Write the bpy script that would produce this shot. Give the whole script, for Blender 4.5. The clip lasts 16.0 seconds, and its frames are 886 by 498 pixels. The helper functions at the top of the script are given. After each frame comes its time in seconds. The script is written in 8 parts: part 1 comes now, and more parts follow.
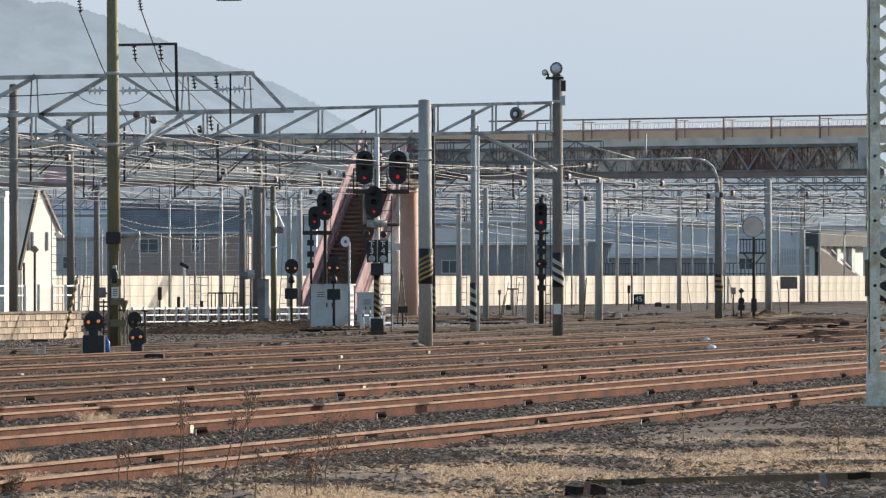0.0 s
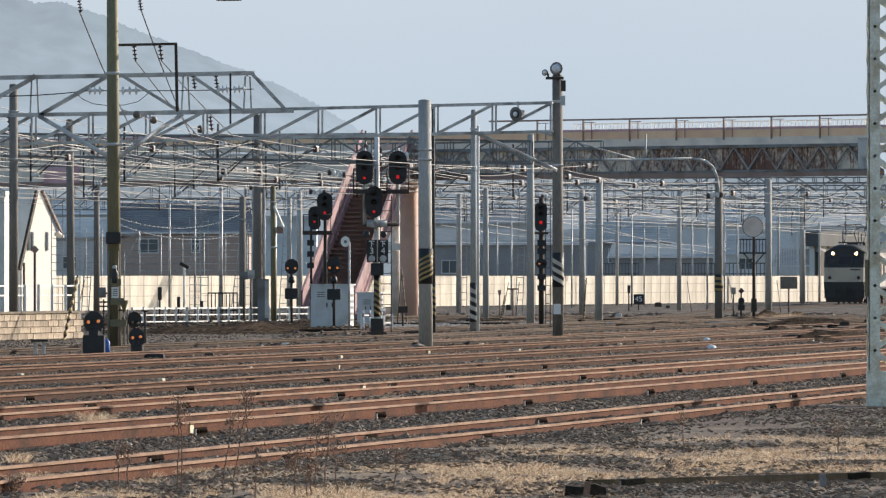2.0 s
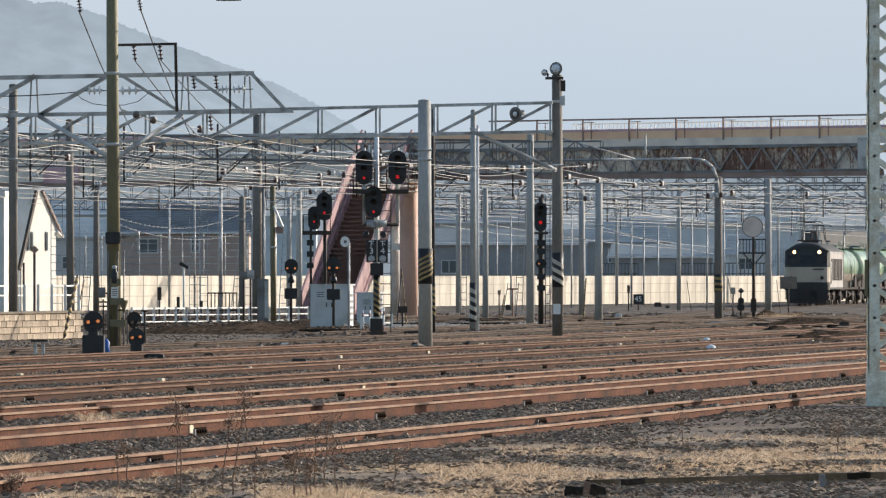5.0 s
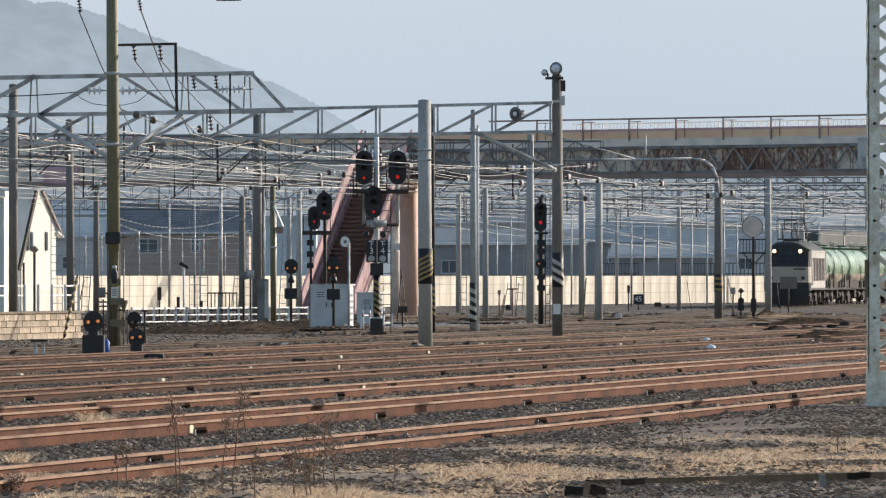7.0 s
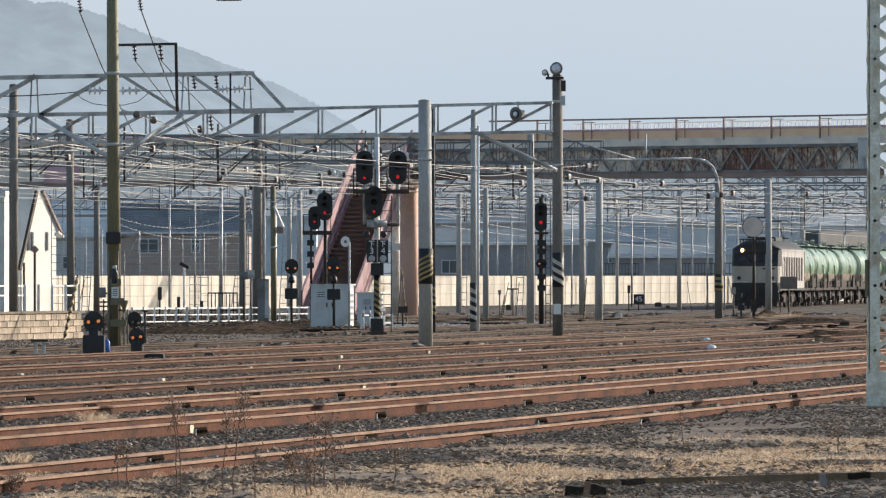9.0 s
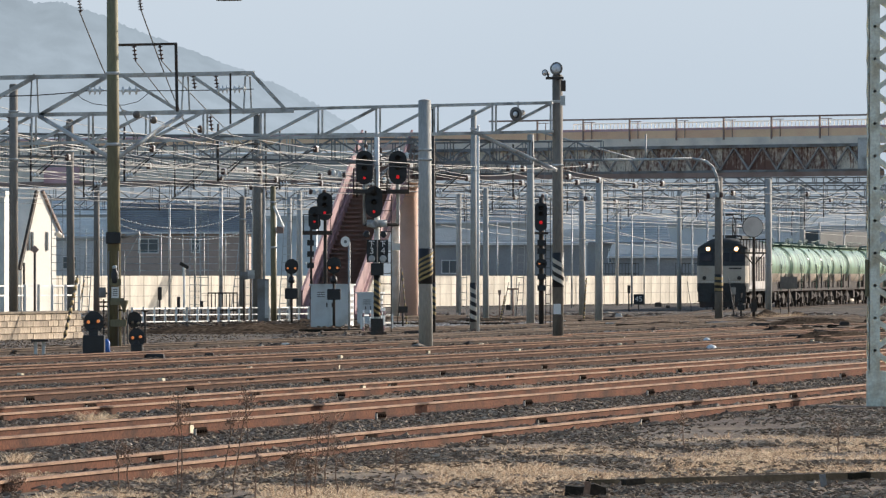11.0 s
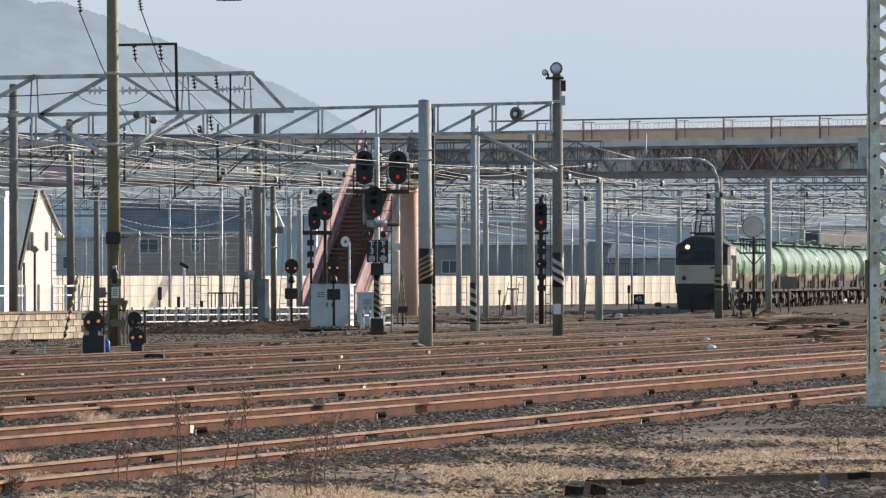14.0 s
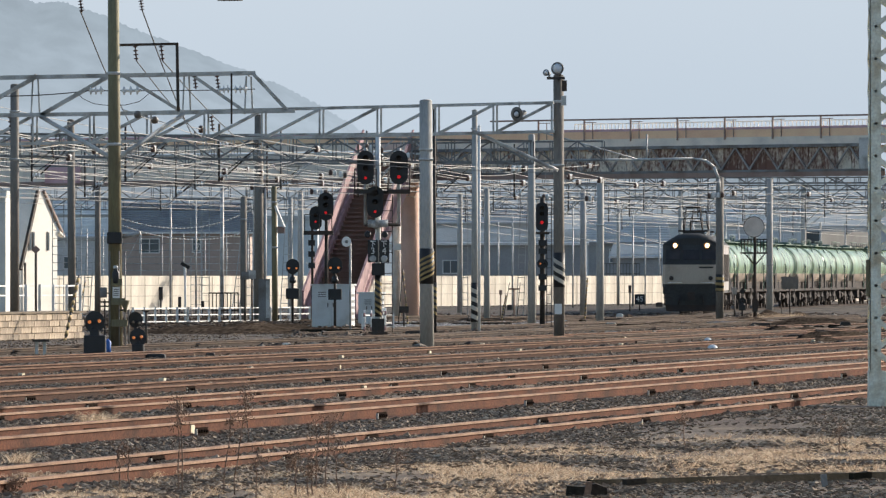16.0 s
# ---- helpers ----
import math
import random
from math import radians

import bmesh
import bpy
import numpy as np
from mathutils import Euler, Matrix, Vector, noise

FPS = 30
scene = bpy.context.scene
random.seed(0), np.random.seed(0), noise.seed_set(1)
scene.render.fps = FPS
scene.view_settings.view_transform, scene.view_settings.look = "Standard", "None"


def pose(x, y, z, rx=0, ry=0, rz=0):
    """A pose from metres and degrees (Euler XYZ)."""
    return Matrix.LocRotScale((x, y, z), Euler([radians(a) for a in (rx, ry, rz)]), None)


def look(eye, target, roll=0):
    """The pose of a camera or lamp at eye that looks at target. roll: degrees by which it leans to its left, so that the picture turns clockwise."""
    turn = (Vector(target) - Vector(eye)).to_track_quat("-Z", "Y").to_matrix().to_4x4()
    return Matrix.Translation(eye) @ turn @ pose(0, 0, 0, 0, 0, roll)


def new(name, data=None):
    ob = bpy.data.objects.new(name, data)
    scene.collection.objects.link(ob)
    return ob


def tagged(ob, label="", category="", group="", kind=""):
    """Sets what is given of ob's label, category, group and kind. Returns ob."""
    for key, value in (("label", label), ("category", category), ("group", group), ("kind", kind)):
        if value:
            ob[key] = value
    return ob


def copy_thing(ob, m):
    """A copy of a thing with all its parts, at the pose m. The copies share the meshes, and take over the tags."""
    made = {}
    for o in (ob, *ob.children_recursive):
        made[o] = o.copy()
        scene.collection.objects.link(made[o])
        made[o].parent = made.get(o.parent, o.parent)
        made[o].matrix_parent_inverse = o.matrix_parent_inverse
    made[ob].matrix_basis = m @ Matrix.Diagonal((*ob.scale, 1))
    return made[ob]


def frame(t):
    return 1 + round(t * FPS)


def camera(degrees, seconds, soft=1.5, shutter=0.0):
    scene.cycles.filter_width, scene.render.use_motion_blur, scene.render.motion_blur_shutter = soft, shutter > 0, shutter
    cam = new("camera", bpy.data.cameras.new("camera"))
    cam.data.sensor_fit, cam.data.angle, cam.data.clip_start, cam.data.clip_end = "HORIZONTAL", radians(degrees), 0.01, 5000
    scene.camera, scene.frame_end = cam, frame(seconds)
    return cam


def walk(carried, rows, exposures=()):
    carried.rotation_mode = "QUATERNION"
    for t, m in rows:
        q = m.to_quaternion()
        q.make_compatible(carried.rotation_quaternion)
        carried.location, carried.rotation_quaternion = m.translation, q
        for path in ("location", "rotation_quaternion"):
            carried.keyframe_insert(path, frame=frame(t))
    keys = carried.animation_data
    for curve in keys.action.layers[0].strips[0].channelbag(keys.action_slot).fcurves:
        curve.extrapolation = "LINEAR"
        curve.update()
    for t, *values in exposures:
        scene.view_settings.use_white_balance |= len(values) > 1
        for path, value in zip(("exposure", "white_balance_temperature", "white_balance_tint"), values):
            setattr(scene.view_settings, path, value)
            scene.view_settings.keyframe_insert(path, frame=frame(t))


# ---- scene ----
# ---- camera: stands still on its tripod, settling by a hair and nudged at the very end ----
cam = camera(5.905, 16.0, 1.3)
EYE = (0.0, 0.0, 1.72)
AIM = look(EYE, (0.0, 100.0, 2.0358))
NUDGED = look(EYE, (-0.0125, 100.0, 2.0358))
SETTLED = look(EYE, (0.004, 100.0, 2.0358))
walk(cam, [(0.0, AIM), (3.2, AIM), (3.9, SETTLED), (7.0, SETTLED), (7.6, AIM), (15.8, AIM), (16.0, NUDGED)])

# ---- world and sun ----
SUN_AZ, SUN_EL = radians(55.0), radians(20.0)
world = bpy.data.worlds.new("sky")
scene.world = world
world.use_nodes = True
wn = world.node_tree.nodes
sky = wn.new("ShaderNodeTexSky")
sky.sky_type = "NISHITA"
sky.sun_disc = False
sky.sun_elevation, sky.sun_rotation = SUN_EL, SUN_AZ
sky.air_density, sky.dust_density, sky.ozone_density = 1.0, 1.0, 1.5
wn["Background"].inputs["Strength"].default_value = 0.125
world.node_tree.links.new(sky.outputs[0], wn["Background"].inputs[0])
sun = new("sun", bpy.data.lights.new("sun", "SUN"))
sun.data.energy, sun.data.angle, sun.data.color = 5.0, radians(0.6), (1.0, 0.90, 0.78)
sun.matrix_world = look((math.sin(SUN_AZ) * math.cos(SUN_EL) * 50, math.cos(SUN_AZ) * math.cos(SUN_EL) * 50, math.sin(SUN_EL) * 50), (0, 0, 0))
scene.view_settings.exposure = 0.35


# ---- materials ----
def mat(name, color, rough=0.7, metal=0.0, vary=0.15, scale=3.0, second=None, amount=0.5, bump=0.15, fine=40.0, stretch=(1, 1, 1), per_object=0.0):
    """A surface with stains at one scale and grain at another; second is the colour of its stains."""
    m = bpy.data.materials.new(name)
    m.use_nodes = True
    n, l = m.node_tree.nodes, m.node_tree.links
    b = n["Principled BSDF"]
    b.inputs["Roughness"].default_value, b.inputs["Metallic"].default_value = rough, metal
    tc = n.new("ShaderNodeTexCoord")
    mp = n.new("ShaderNodeMapping")
    mp.inputs["Scale"].default_value = stretch
    l.new(tc.outputs["Object"], mp.inputs["Vector"])
    big = n.new("ShaderNodeTexNoise")
    big.inputs["Scale"].default_value, big.inputs["Detail"].default_value = scale, 6
    grain = n.new("ShaderNodeTexNoise")
    grain.inputs["Scale"].default_value, grain.inputs["Detail"].default_value = fine, 4
    for t in (big, grain):
        l.new(mp.outputs[0], t.inputs["Vector"])
    ramp = n.new("ShaderNodeValToRGB")
    ramp.color_ramp.elements[0].position, ramp.color_ramp.elements[1].position = 0.62 - amount * 0.4, 0.68
    c2 = second or [c * (1 - vary) for c in color]
    ramp.color_ramp.elements[0].color = (*color, 1)
    ramp.color_ramp.elements[1].color = (*c2, 1)
    l.new(big.outputs[0], ramp.inputs[0])
    mix = n.new("ShaderNodeMixRGB")
    mix.blend_type = "MULTIPLY"
    mix.inputs[0].default_value = 1.0
    g = n.new("ShaderNodeMapRange")
    g.inputs[1].default_value, g.inputs[2].default_value = 0.3, 0.7
    g.inputs[3].default_value, g.inputs[4].default_value = 1 - vary, 1 + vary * 0.5
    l.new(grain.outputs[0], g.inputs[0])
    l.new(ramp.outputs[0], mix.inputs[1])
    l.new(g.outputs[0], mix.inputs[2])
    last = mix
    if per_object:
        oi = n.new("ShaderNodeObjectInfo")
        g2 = n.new("ShaderNodeMapRange")
        g2.inputs[3].default_value, g2.inputs[4].default_value = 1 - per_object, 1 + per_object * 0.4
        l.new(oi.outputs["Random"], g2.inputs[0])
        last = n.new("ShaderNodeMixRGB")
        last.blend_type = "MULTIPLY"
        last.inputs[0].default_value = 1.0
        l.new(mix.outputs[0], last.inputs[1])
        l.new(g2.outputs[0], last.inputs[2])
    l.new(last.outputs[0], b.inputs["Base Color"])
    if bump:
        bp = n.new("ShaderNodeBump")
        bp.inputs["Strength"].default_value, bp.inputs["Distance"].default_value = bump, 0.02
        l.new(grain.outputs[0], bp.inputs["Height"])
        l.new(bp.outputs[0], b.inputs["Normal"])
    return m


def glow(name, color, strength):
    m = bpy.data.materials.new(name)
    m.use_nodes = True
    b = m.node_tree.nodes["Principled BSDF"]
    b.inputs["Base Color"].default_value = (*color, 1)
    b.inputs["Emission Color"].default_value = (*color, 1)
    b.inputs["Emission Strength"].default_value = strength
    return m


def island(name, colors, rough=0.9, thin=0.0):
    """Loose pieces: each takes its own colour out of a few."""
    m = bpy.data.materials.new(name)
    m.use_nodes = True
    n, l = m.node_tree.nodes, m.node_tree.links
    geo = n.new("ShaderNodeNewGeometry")
    ramp = n.new("ShaderNodeValToRGB")
    ramp.color_ramp.interpolation = "CONSTANT"
    e = ramp.color_ramp.elements
    while len(e) < len(colors):
        e.new(0.5)
    for i, c in enumerate(colors):
        e[i].position, e[i].color = i / len(colors), (*c, 1)
    l.new(geo.outputs["Random Per Island"], ramp.inputs[0])
    l.new(ramp.outputs[0], n["Principled BSDF"].inputs["Base Color"])
    n["Principled BSDF"].inputs["Roughness"].default_value = rough
    if thin:
        tr = n.new("ShaderNodeBsdfTranslucent")
        l.new(ramp.outputs[0], tr.inputs["Color"])
        mx = n.new("ShaderNodeMixShader")
        mx.inputs[0].default_value = thin
        l.new(n["Principled BSDF"].outputs[0], mx.inputs[1])
        l.new(tr.outputs[0], mx.inputs[2])
        l.new(mx.outputs[0], n["Material Output"].inputs[0])
    return m


M_RAIL = mat("rusty_rail", (0.122, 0.046, 0.025), 0.85, 0.0, 0.5, 0.8, (0.050, 0.024, 0.016), 0.5, 0.2, 30)
M_RAIL_OLD = mat("dark_old_rail", (0.062, 0.028, 0.018), 0.85, 0.0, 0.45, 0.4, (0.036, 0.020, 0.014), 0.5, 0.2, 30)
M_RAIL_DIM = mat("dull_far_rail", (0.052, 0.036, 0.028), 0.8, 0.0, 0.4, 0.4, (0.030, 0.022, 0.018), 0.5, 0.2, 30)
# Heads: their own tan, plus sunlit tops put into the colour.
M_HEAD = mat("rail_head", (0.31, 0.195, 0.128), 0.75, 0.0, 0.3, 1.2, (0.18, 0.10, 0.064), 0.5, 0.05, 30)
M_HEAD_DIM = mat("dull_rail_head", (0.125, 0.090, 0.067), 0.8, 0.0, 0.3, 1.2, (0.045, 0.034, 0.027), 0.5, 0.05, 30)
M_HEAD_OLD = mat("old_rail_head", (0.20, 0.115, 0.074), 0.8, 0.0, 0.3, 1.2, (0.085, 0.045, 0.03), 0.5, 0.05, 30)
M_CONC = mat("pole_concrete", (0.46, 0.45, 0.42), 0.85, 0, 0.18, 1.2, (0.33, 0.32, 0.29), 0.5, 0.15, 25, (1, 1, 0.25))
M_CONCD = mat("dark_weathered_concrete", (0.24, 0.215, 0.185), 0.85, 0, 0.2, 1.2, (0.15, 0.13, 0.11), 0.5, 0.15, 25, (1, 1, 0.25))
M_OLIVE = mat("olive_mast_paint", (0.22, 0.20, 0.11), 0.7, 0, 0.2, 1.0, (0.12, 0.09, 0.06), 0.55, 0.15, 25, (1, 1, 0.2))
M_GALV = mat("galvanised_steel", (0.56, 0.57, 0.56), 0.5, 0.1, 0.2, 2.0, (0.24, 0.23, 0.21), 0.45, 0.05, 25)
M_STEEL = mat("grey_steel", (0.22, 0.225, 0.23), 0.55, 0.1, 0.2, 2.0, (0.13, 0.11, 0.09), 0.5, 0.05, 25)
M_MAST = mat("lattice_mast_paint", (0.82, 0.84, 0.73), 0.6, 0.0, 0.2, 4.5, (0.56, 0.50, 0.36), 0.5, 0.1, 30)
M_BLACK = mat("black_enamel", (0.028, 0.028, 0.030), 0.55, 0, 0.3, 3, None, 0.5, 0.05)
M_PLATE = mat("oily_fishplate", (0.030, 0.022, 0.018), 0.9, 0, 0.3, 6, None, 0.5, 0.05)
M_DARK = mat("dark_iron", (0.055, 0.05, 0.045), 0.7, 0.2, 0.3, 3, (0.08, 0.05, 0.035), 0.5, 0.1)
M_WHITE = mat("white_paint", (0.78, 0.78, 0.76), 0.6, 0, 0.08, 2, (0.62, 0.60, 0.55), 0.35, 0.03)
M_YELLOW = mat("hazard_yellow", (0.42, 0.30, 0.12), 0.7, 0, 0.25, 5, (0.26, 0.18, 0.08), 0.5, 0.05)
M_WALL = mat("cream_wall_panel", (0.68, 0.62, 0.52), 0.85, 0, 0.12, 0.6, (0.44, 0.39, 0.32), 0.5, 0.05, 10, (1, 1, 0.4), 0.10)
M_PINK = mat("pink_paint", (0.36, 0.225, 0.225), 0.7, 0, 0.15, 1.2, (0.25, 0.145, 0.145), 0.45, 0.05, 20)
M_PINKC = mat("salmon_column", (0.76, 0.51, 0.42), 0.8, 0, 0.1, 0.8, (0.62, 0.41, 0.33), 0.4, 0.05, 20)


def rusting(name, paint, cover):
    """Pale paint broken by rust: large patches, each made of small upright flecks and runs."""
    m = mat(name, paint, 0.8, 0, 0.2, 2.4, None, 0.5, 0.1, 20)
    n, l = m.node_tree.nodes, m.node_tree.links
    b = n["Principled BSDF"]
    base = b.inputs["Base Color"].links[0].from_socket
    geo = n.new("ShaderNodeNewGeometry")
    total = None
    for sx, sz, detail, weight in ((0.45, 0.9, 2, 0.42), (5.0, 0.9, 5, 0.6), (11.0, 6.0, 3, 0.65)):
        mp = n.new("ShaderNodeMapping")
        mp.inputs["Scale"].default_value = (sx, sx, sz)
        l.new(geo.outputs["Position"], mp.inputs["Vector"])
        nz = n.new("ShaderNodeTexNoise")
        nz.inputs["Scale"].default_value, nz.inputs["Detail"].default_value = 1.0, detail
        l.new(mp.outputs[0], nz.inputs["Vector"])
        k = n.new("ShaderNodeMath")
        k.operation = "MULTIPLY_ADD"
        k.inputs[1].default_value, k.inputs[2].default_value = weight, 0.0
        l.new(nz.outputs[0], k.inputs[0])
        if total:
            l.new(total.outputs[0], k.inputs[2])
        total = k
    r = n.new("ShaderNodeValToRGB")
    r.color_ramp.elements[0].position, r.color_ramp.elements[1].position = cover - 0.06, cover + 0.16
    l.new(total.outputs[0], r.inputs[0])
    mx = n.new("ShaderNodeMixRGB")
    mx.inputs[2].default_value = (0.19, 0.095, 0.07, 1)
    l.new(r.outputs[0], mx.inputs[0])
    l.new(base, mx.inputs[1])
    l.new(mx.outputs[0], b.inputs["Base Color"])
    return m


M_RUST = rusting("heavily_rusted_panel", (0.74, 0.60, 0.47), 0.71)
M_RUST_MID = rusting("rust_flecked_panel", (0.78, 0.66, 0.53), 0.79)
M_RUST_LOW = rusting("lightly_flecked_panel", (0.82, 0.71, 0.58), 0.89)
M_BROWNST = mat("brown_girder_paint", (0.36, 0.26, 0.22), 0.7, 0, 0.15, 1.0, (0.25, 0.16, 0.13), 0.5, 0.05, 20)
M_BGREY = mat("bridge_grey_paint", (0.90, 0.80, 0.68), 0.7, 0, 0.12, 0.8, (0.64, 0.58, 0.52), 0.5, 0.05, 20)
M_BRACE = mat("truss_brace_paint", (0.38, 0.36, 0.34), 0.7, 0, 0.2, 1.5, (0.24, 0.18, 0.15), 0.5, 0.05, 20)
M_OCHRE = mat("ochre_parapet", (0.95, 0.66, 0.42), 0.8, 0, 0.1, 0.6, (0.84, 0.52, 0.34), 0.4, 0.05, 15)
M_MAGENTA = mat("faded_red_rail", (0.66, 0.42, 0.46), 0.7, 0, 0.12, 1.0, (0.52, 0.31, 0.33), 0.4, 0.05, 15)
# The awning's shade is put into this dark grey.
M_SHADEROOF = mat("shaded_awning", (0.115, 0.12, 0.12), 0.8, 0, 0.15, 0.6, (0.08, 0.083, 0.085), 0.5, 0.03, 8)
M_CABINET = mat("cabinet_grey_white", (0.66, 0.68, 0.68), 0.5, 0, 0.08, 1.5, (0.54, 0.54, 0.52), 0.3, 0.02)
M_STONE = mat("platform_block", (0.50, 0.41, 0.31), 0.9, 0, 0.25, 3, (0.30, 0.235, 0.17), 0.55, 0.4, 14, (1, 1, 1), 0.42)
M_BANK = mat("dark_bank_soil", (0.046, 0.037, 0.030), 0.95, 0, 0.75, 2.2, (0.100, 0.077, 0.058), 0.6, 1.0, 14, (1, 0.09, 1))
M_SOIL = mat("platform_soil", (0.16, 0.13, 0.10), 0.95, 0, 0.25, 1.5, (0.22, 0.18, 0.12), 0.5, 0.3, 20)
# Far house colours, M_HOUSE to M_DARKB, are paled to carry haze.
M_HOUSE = mat("brown_render", (0.50, 0.39, 0.33), 0.85, 0, 0.08, 0.5, (0.43, 0.33, 0.28), 0.4, 0.03, 10)
M_ROOF = mat("dark_roof_tiles", (0.33, 0.335, 0.35), 0.7, 0, 0.2, 0.8, (0.23, 0.235, 0.25), 0.5, 0.1, 10)
M_GREYB = mat("grey_siding", (0.62, 0.63, 0.63), 0.8, 0, 0.1, 0.4, (0.50, 0.51, 0.51), 0.5, 0.03, 8)
M_BLUEB = mat("pale_blue_siding", (0.72, 0.76, 0.77), 0.8, 0, 0.1, 0.4, (0.60, 0.64, 0.66), 0.5, 0.03, 8)
M_DARKB = mat("dark_siding", (0.36, 0.365, 0.37), 0.8, 0, 0.12, 0.4, (0.28, 0.285, 0.29), 0.5, 0.03, 8)
M_PALE = mat("pale_rendered_wall", (0.80, 0.77, 0.70), 0.85, 0, 0.06, 0.4, (0.70, 0.66, 0.58), 0.35, 0.03, 8)
M_LOCO = mat("loco_dark_green", (0.056, 0.058, 0.058), 0.65, 0, 0.2, 0.8, (0.05, 0.05, 0.045), 0.5, 0.03, 12)
M_CREAM = mat("loco_cream", (0.50, 0.44, 0.36), 0.5, 0, 0.1, 0.8, (0.40, 0.33, 0.26), 0.4, 0.03, 12)
M_LSIDE = mat("loco_pale_side", (0.42, 0.395, 0.385), 0.6, 0, 0.15, 0.8, (0.29, 0.25, 0.22), 0.4, 0.03, 12)
M_TANK = mat("tank_green", (0.29, 0.42, 0.29), 0.26, 0, 0.22, 1.5, (0.22, 0.27, 0.18), 0.45, 0.02, 10, (1, 1, 0.22), 0.25)
M_TANKLOW = mat("tank_grey_belly", (0.50, 0.42, 0.36), 0.5, 0, 0.15, 0.7, (0.38, 0.31, 0.25), 0.5, 0.02, 10)
M_TANKTOP = mat("tank_walkway_green", (0.07, 0.13, 0.10), 0.6, 0, 0.15, 1, None, 0.5, 0.02)
M_UNDER = mat("bogie_grime", (0.060, 0.054, 0.052), 0.85, 0.0, 0.3, 2, (0.075, 0.058, 0.05), 0.5, 0.1)
M_PORC = mat("porcelain", (0.86, 0.86, 0.84), 0.12, 0, 0.04, 3, None, 0.3, 0.0)
M_BRASS = mat("brown_porcelain", (0.10, 0.06, 0.05), 0.3, 0, 0.1, 3, None, 0.3, 0.0)
M_WIRE = mat("weathered_wire", (0.40, 0.385, 0.36), 0.5, 0.3, 0.2, 0.5, (0.23, 0.215, 0.20), 0.5, 0.0)
M_WIRED = mat("dark_cable", (0.08, 0.075, 0.07), 0.6, 0.1, 0.2, 0.5, None, 0.5, 0.0)
M_CABGLASS = mat("dark_cab_glass", (0.030, 0.026, 0.024), 0.2, 0.0, 0.2, 1.6, (0.055, 0.045, 0.04), 0.5, 0.0)
M_GLASS = mat("window_glass", (0.10, 0.13, 0.15), 0.08, 0.0, 0.1, 0.6, None, 0.4, 0.0)
M_SIGN = mat("signal_disc_back", (0.92, 0.92, 0.92), 0.5, 0.0, 0.06, 2, (0.76, 0.76, 0.77), 0.4, 0.02)
M_MARKER = mat("sunlit_marker_block", (0.86, 0.74, 0.52), 0.7, 0, 0.15, 6, (0.6, 0.5, 0.34), 0.4, 0.05)
M_BLUE = mat("blue_plastic", (0.03, 0.13, 0.42), 0.5, 0, 0.1, 3, None, 0.4, 0.02)
M_TIMBER = mat("old_sleeper_timber", (0.022, 0.020, 0.014), 0.9, 0, 0.3, 2, (0.06, 0.05, 0.04), 0.5, 0.4, 30, (1, 0.2, 1))
for m, gloss in ((M_TIMBER, 0.1), (M_BANK, 0.0), (M_PLATE, 0.0), (M_LOCO, 0.25), (M_UNDER, 0.2), (M_RAIL_OLD, 0.12), (M_RAIL_DIM, 0.12), (M_HEAD_DIM, 0.12), (M_HEAD_OLD, 0.15), (M_HEAD, 0.2), (M_RAIL, 0.12)):
    m.node_tree.nodes["Principled BSDF"].inputs["Specular IOR Level"].default_value = gloss
M_RED = glow("red_lamp", (0.9, 0.03, 0.04), 0.38)
M_ORANGE = glow("orange_lamp", (0.9, 0.30, 0.10), 0.5)
M_HEADL = glow("headlamp_glow", (1.0, 0.84, 0.52), 6.0)
M_BLOOM = glow("headlamp_bloom", (1.0, 0.50, 0.16), 1.5)
M_STALK = mat("dry_stalk", (0.30, 0.19, 0.13), 0.9, 0, 0.3, 8, None, 0.5, 0.0)
M_GRASS = island("dry_grass", [(0.80, 0.61, 0.42), (0.63, 0.45, 0.30), (0.93, 0.78, 0.58), (0.38, 0.26, 0.17), (0.72, 0.56, 0.40), (0.24, 0.165, 0.11)], 0.8, 0.5)
M_GRAVEL = island("ballast_stones", [(0.25, 0.19, 0.138), (0.17, 0.128, 0.094), (0.33, 0.258, 0.185), (0.125, 0.094, 0.071), (0.205, 0.142, 0.098), (0.43, 0.35, 0.265)])
M_GRAVEL.node_tree.nodes["Principled BSDF"].inputs["Specular IOR Level"].default_value = 0.3
M_CLOD = island("cinder_clods", [(0.065, 0.054, 0.046), (0.105, 0.083, 0.066), (0.16, 0.128, 0.10), (0.048, 0.04, 0.035), (0.12, 0.08, 0.056), (0.30, 0.26, 0.21)])
M_CLOD.node_tree.nodes["Principled BSDF"].inputs["Specular IOR Level"].default_value = 0.2
M_PGRAVEL = island("pale_gravel", [(0.34, 0.33, 0.32), (0.24, 0.235, 0.23), (0.44, 0.43, 0.42), (0.18, 0.175, 0.17)])


# ---- building helpers ----
def box(bm, x0, x1, y0, y1, z0, z1):
    v = [bm.verts.new(p) for p in ((x0, y0, z0), (x1, y0, z0), (x1, y1, z0), (x0, y1, z0), (x0, y0, z1), (x1, y0, z1), (x1, y1, z1), (x0, y1, z1))]
    for f in ((3, 2, 1, 0), (4, 5, 6, 7), (0, 1, 5, 4), (1, 2, 6, 5), (2, 3, 7, 6), (3, 0, 4, 7)):
        bm.faces.new([v[i] for i in f])


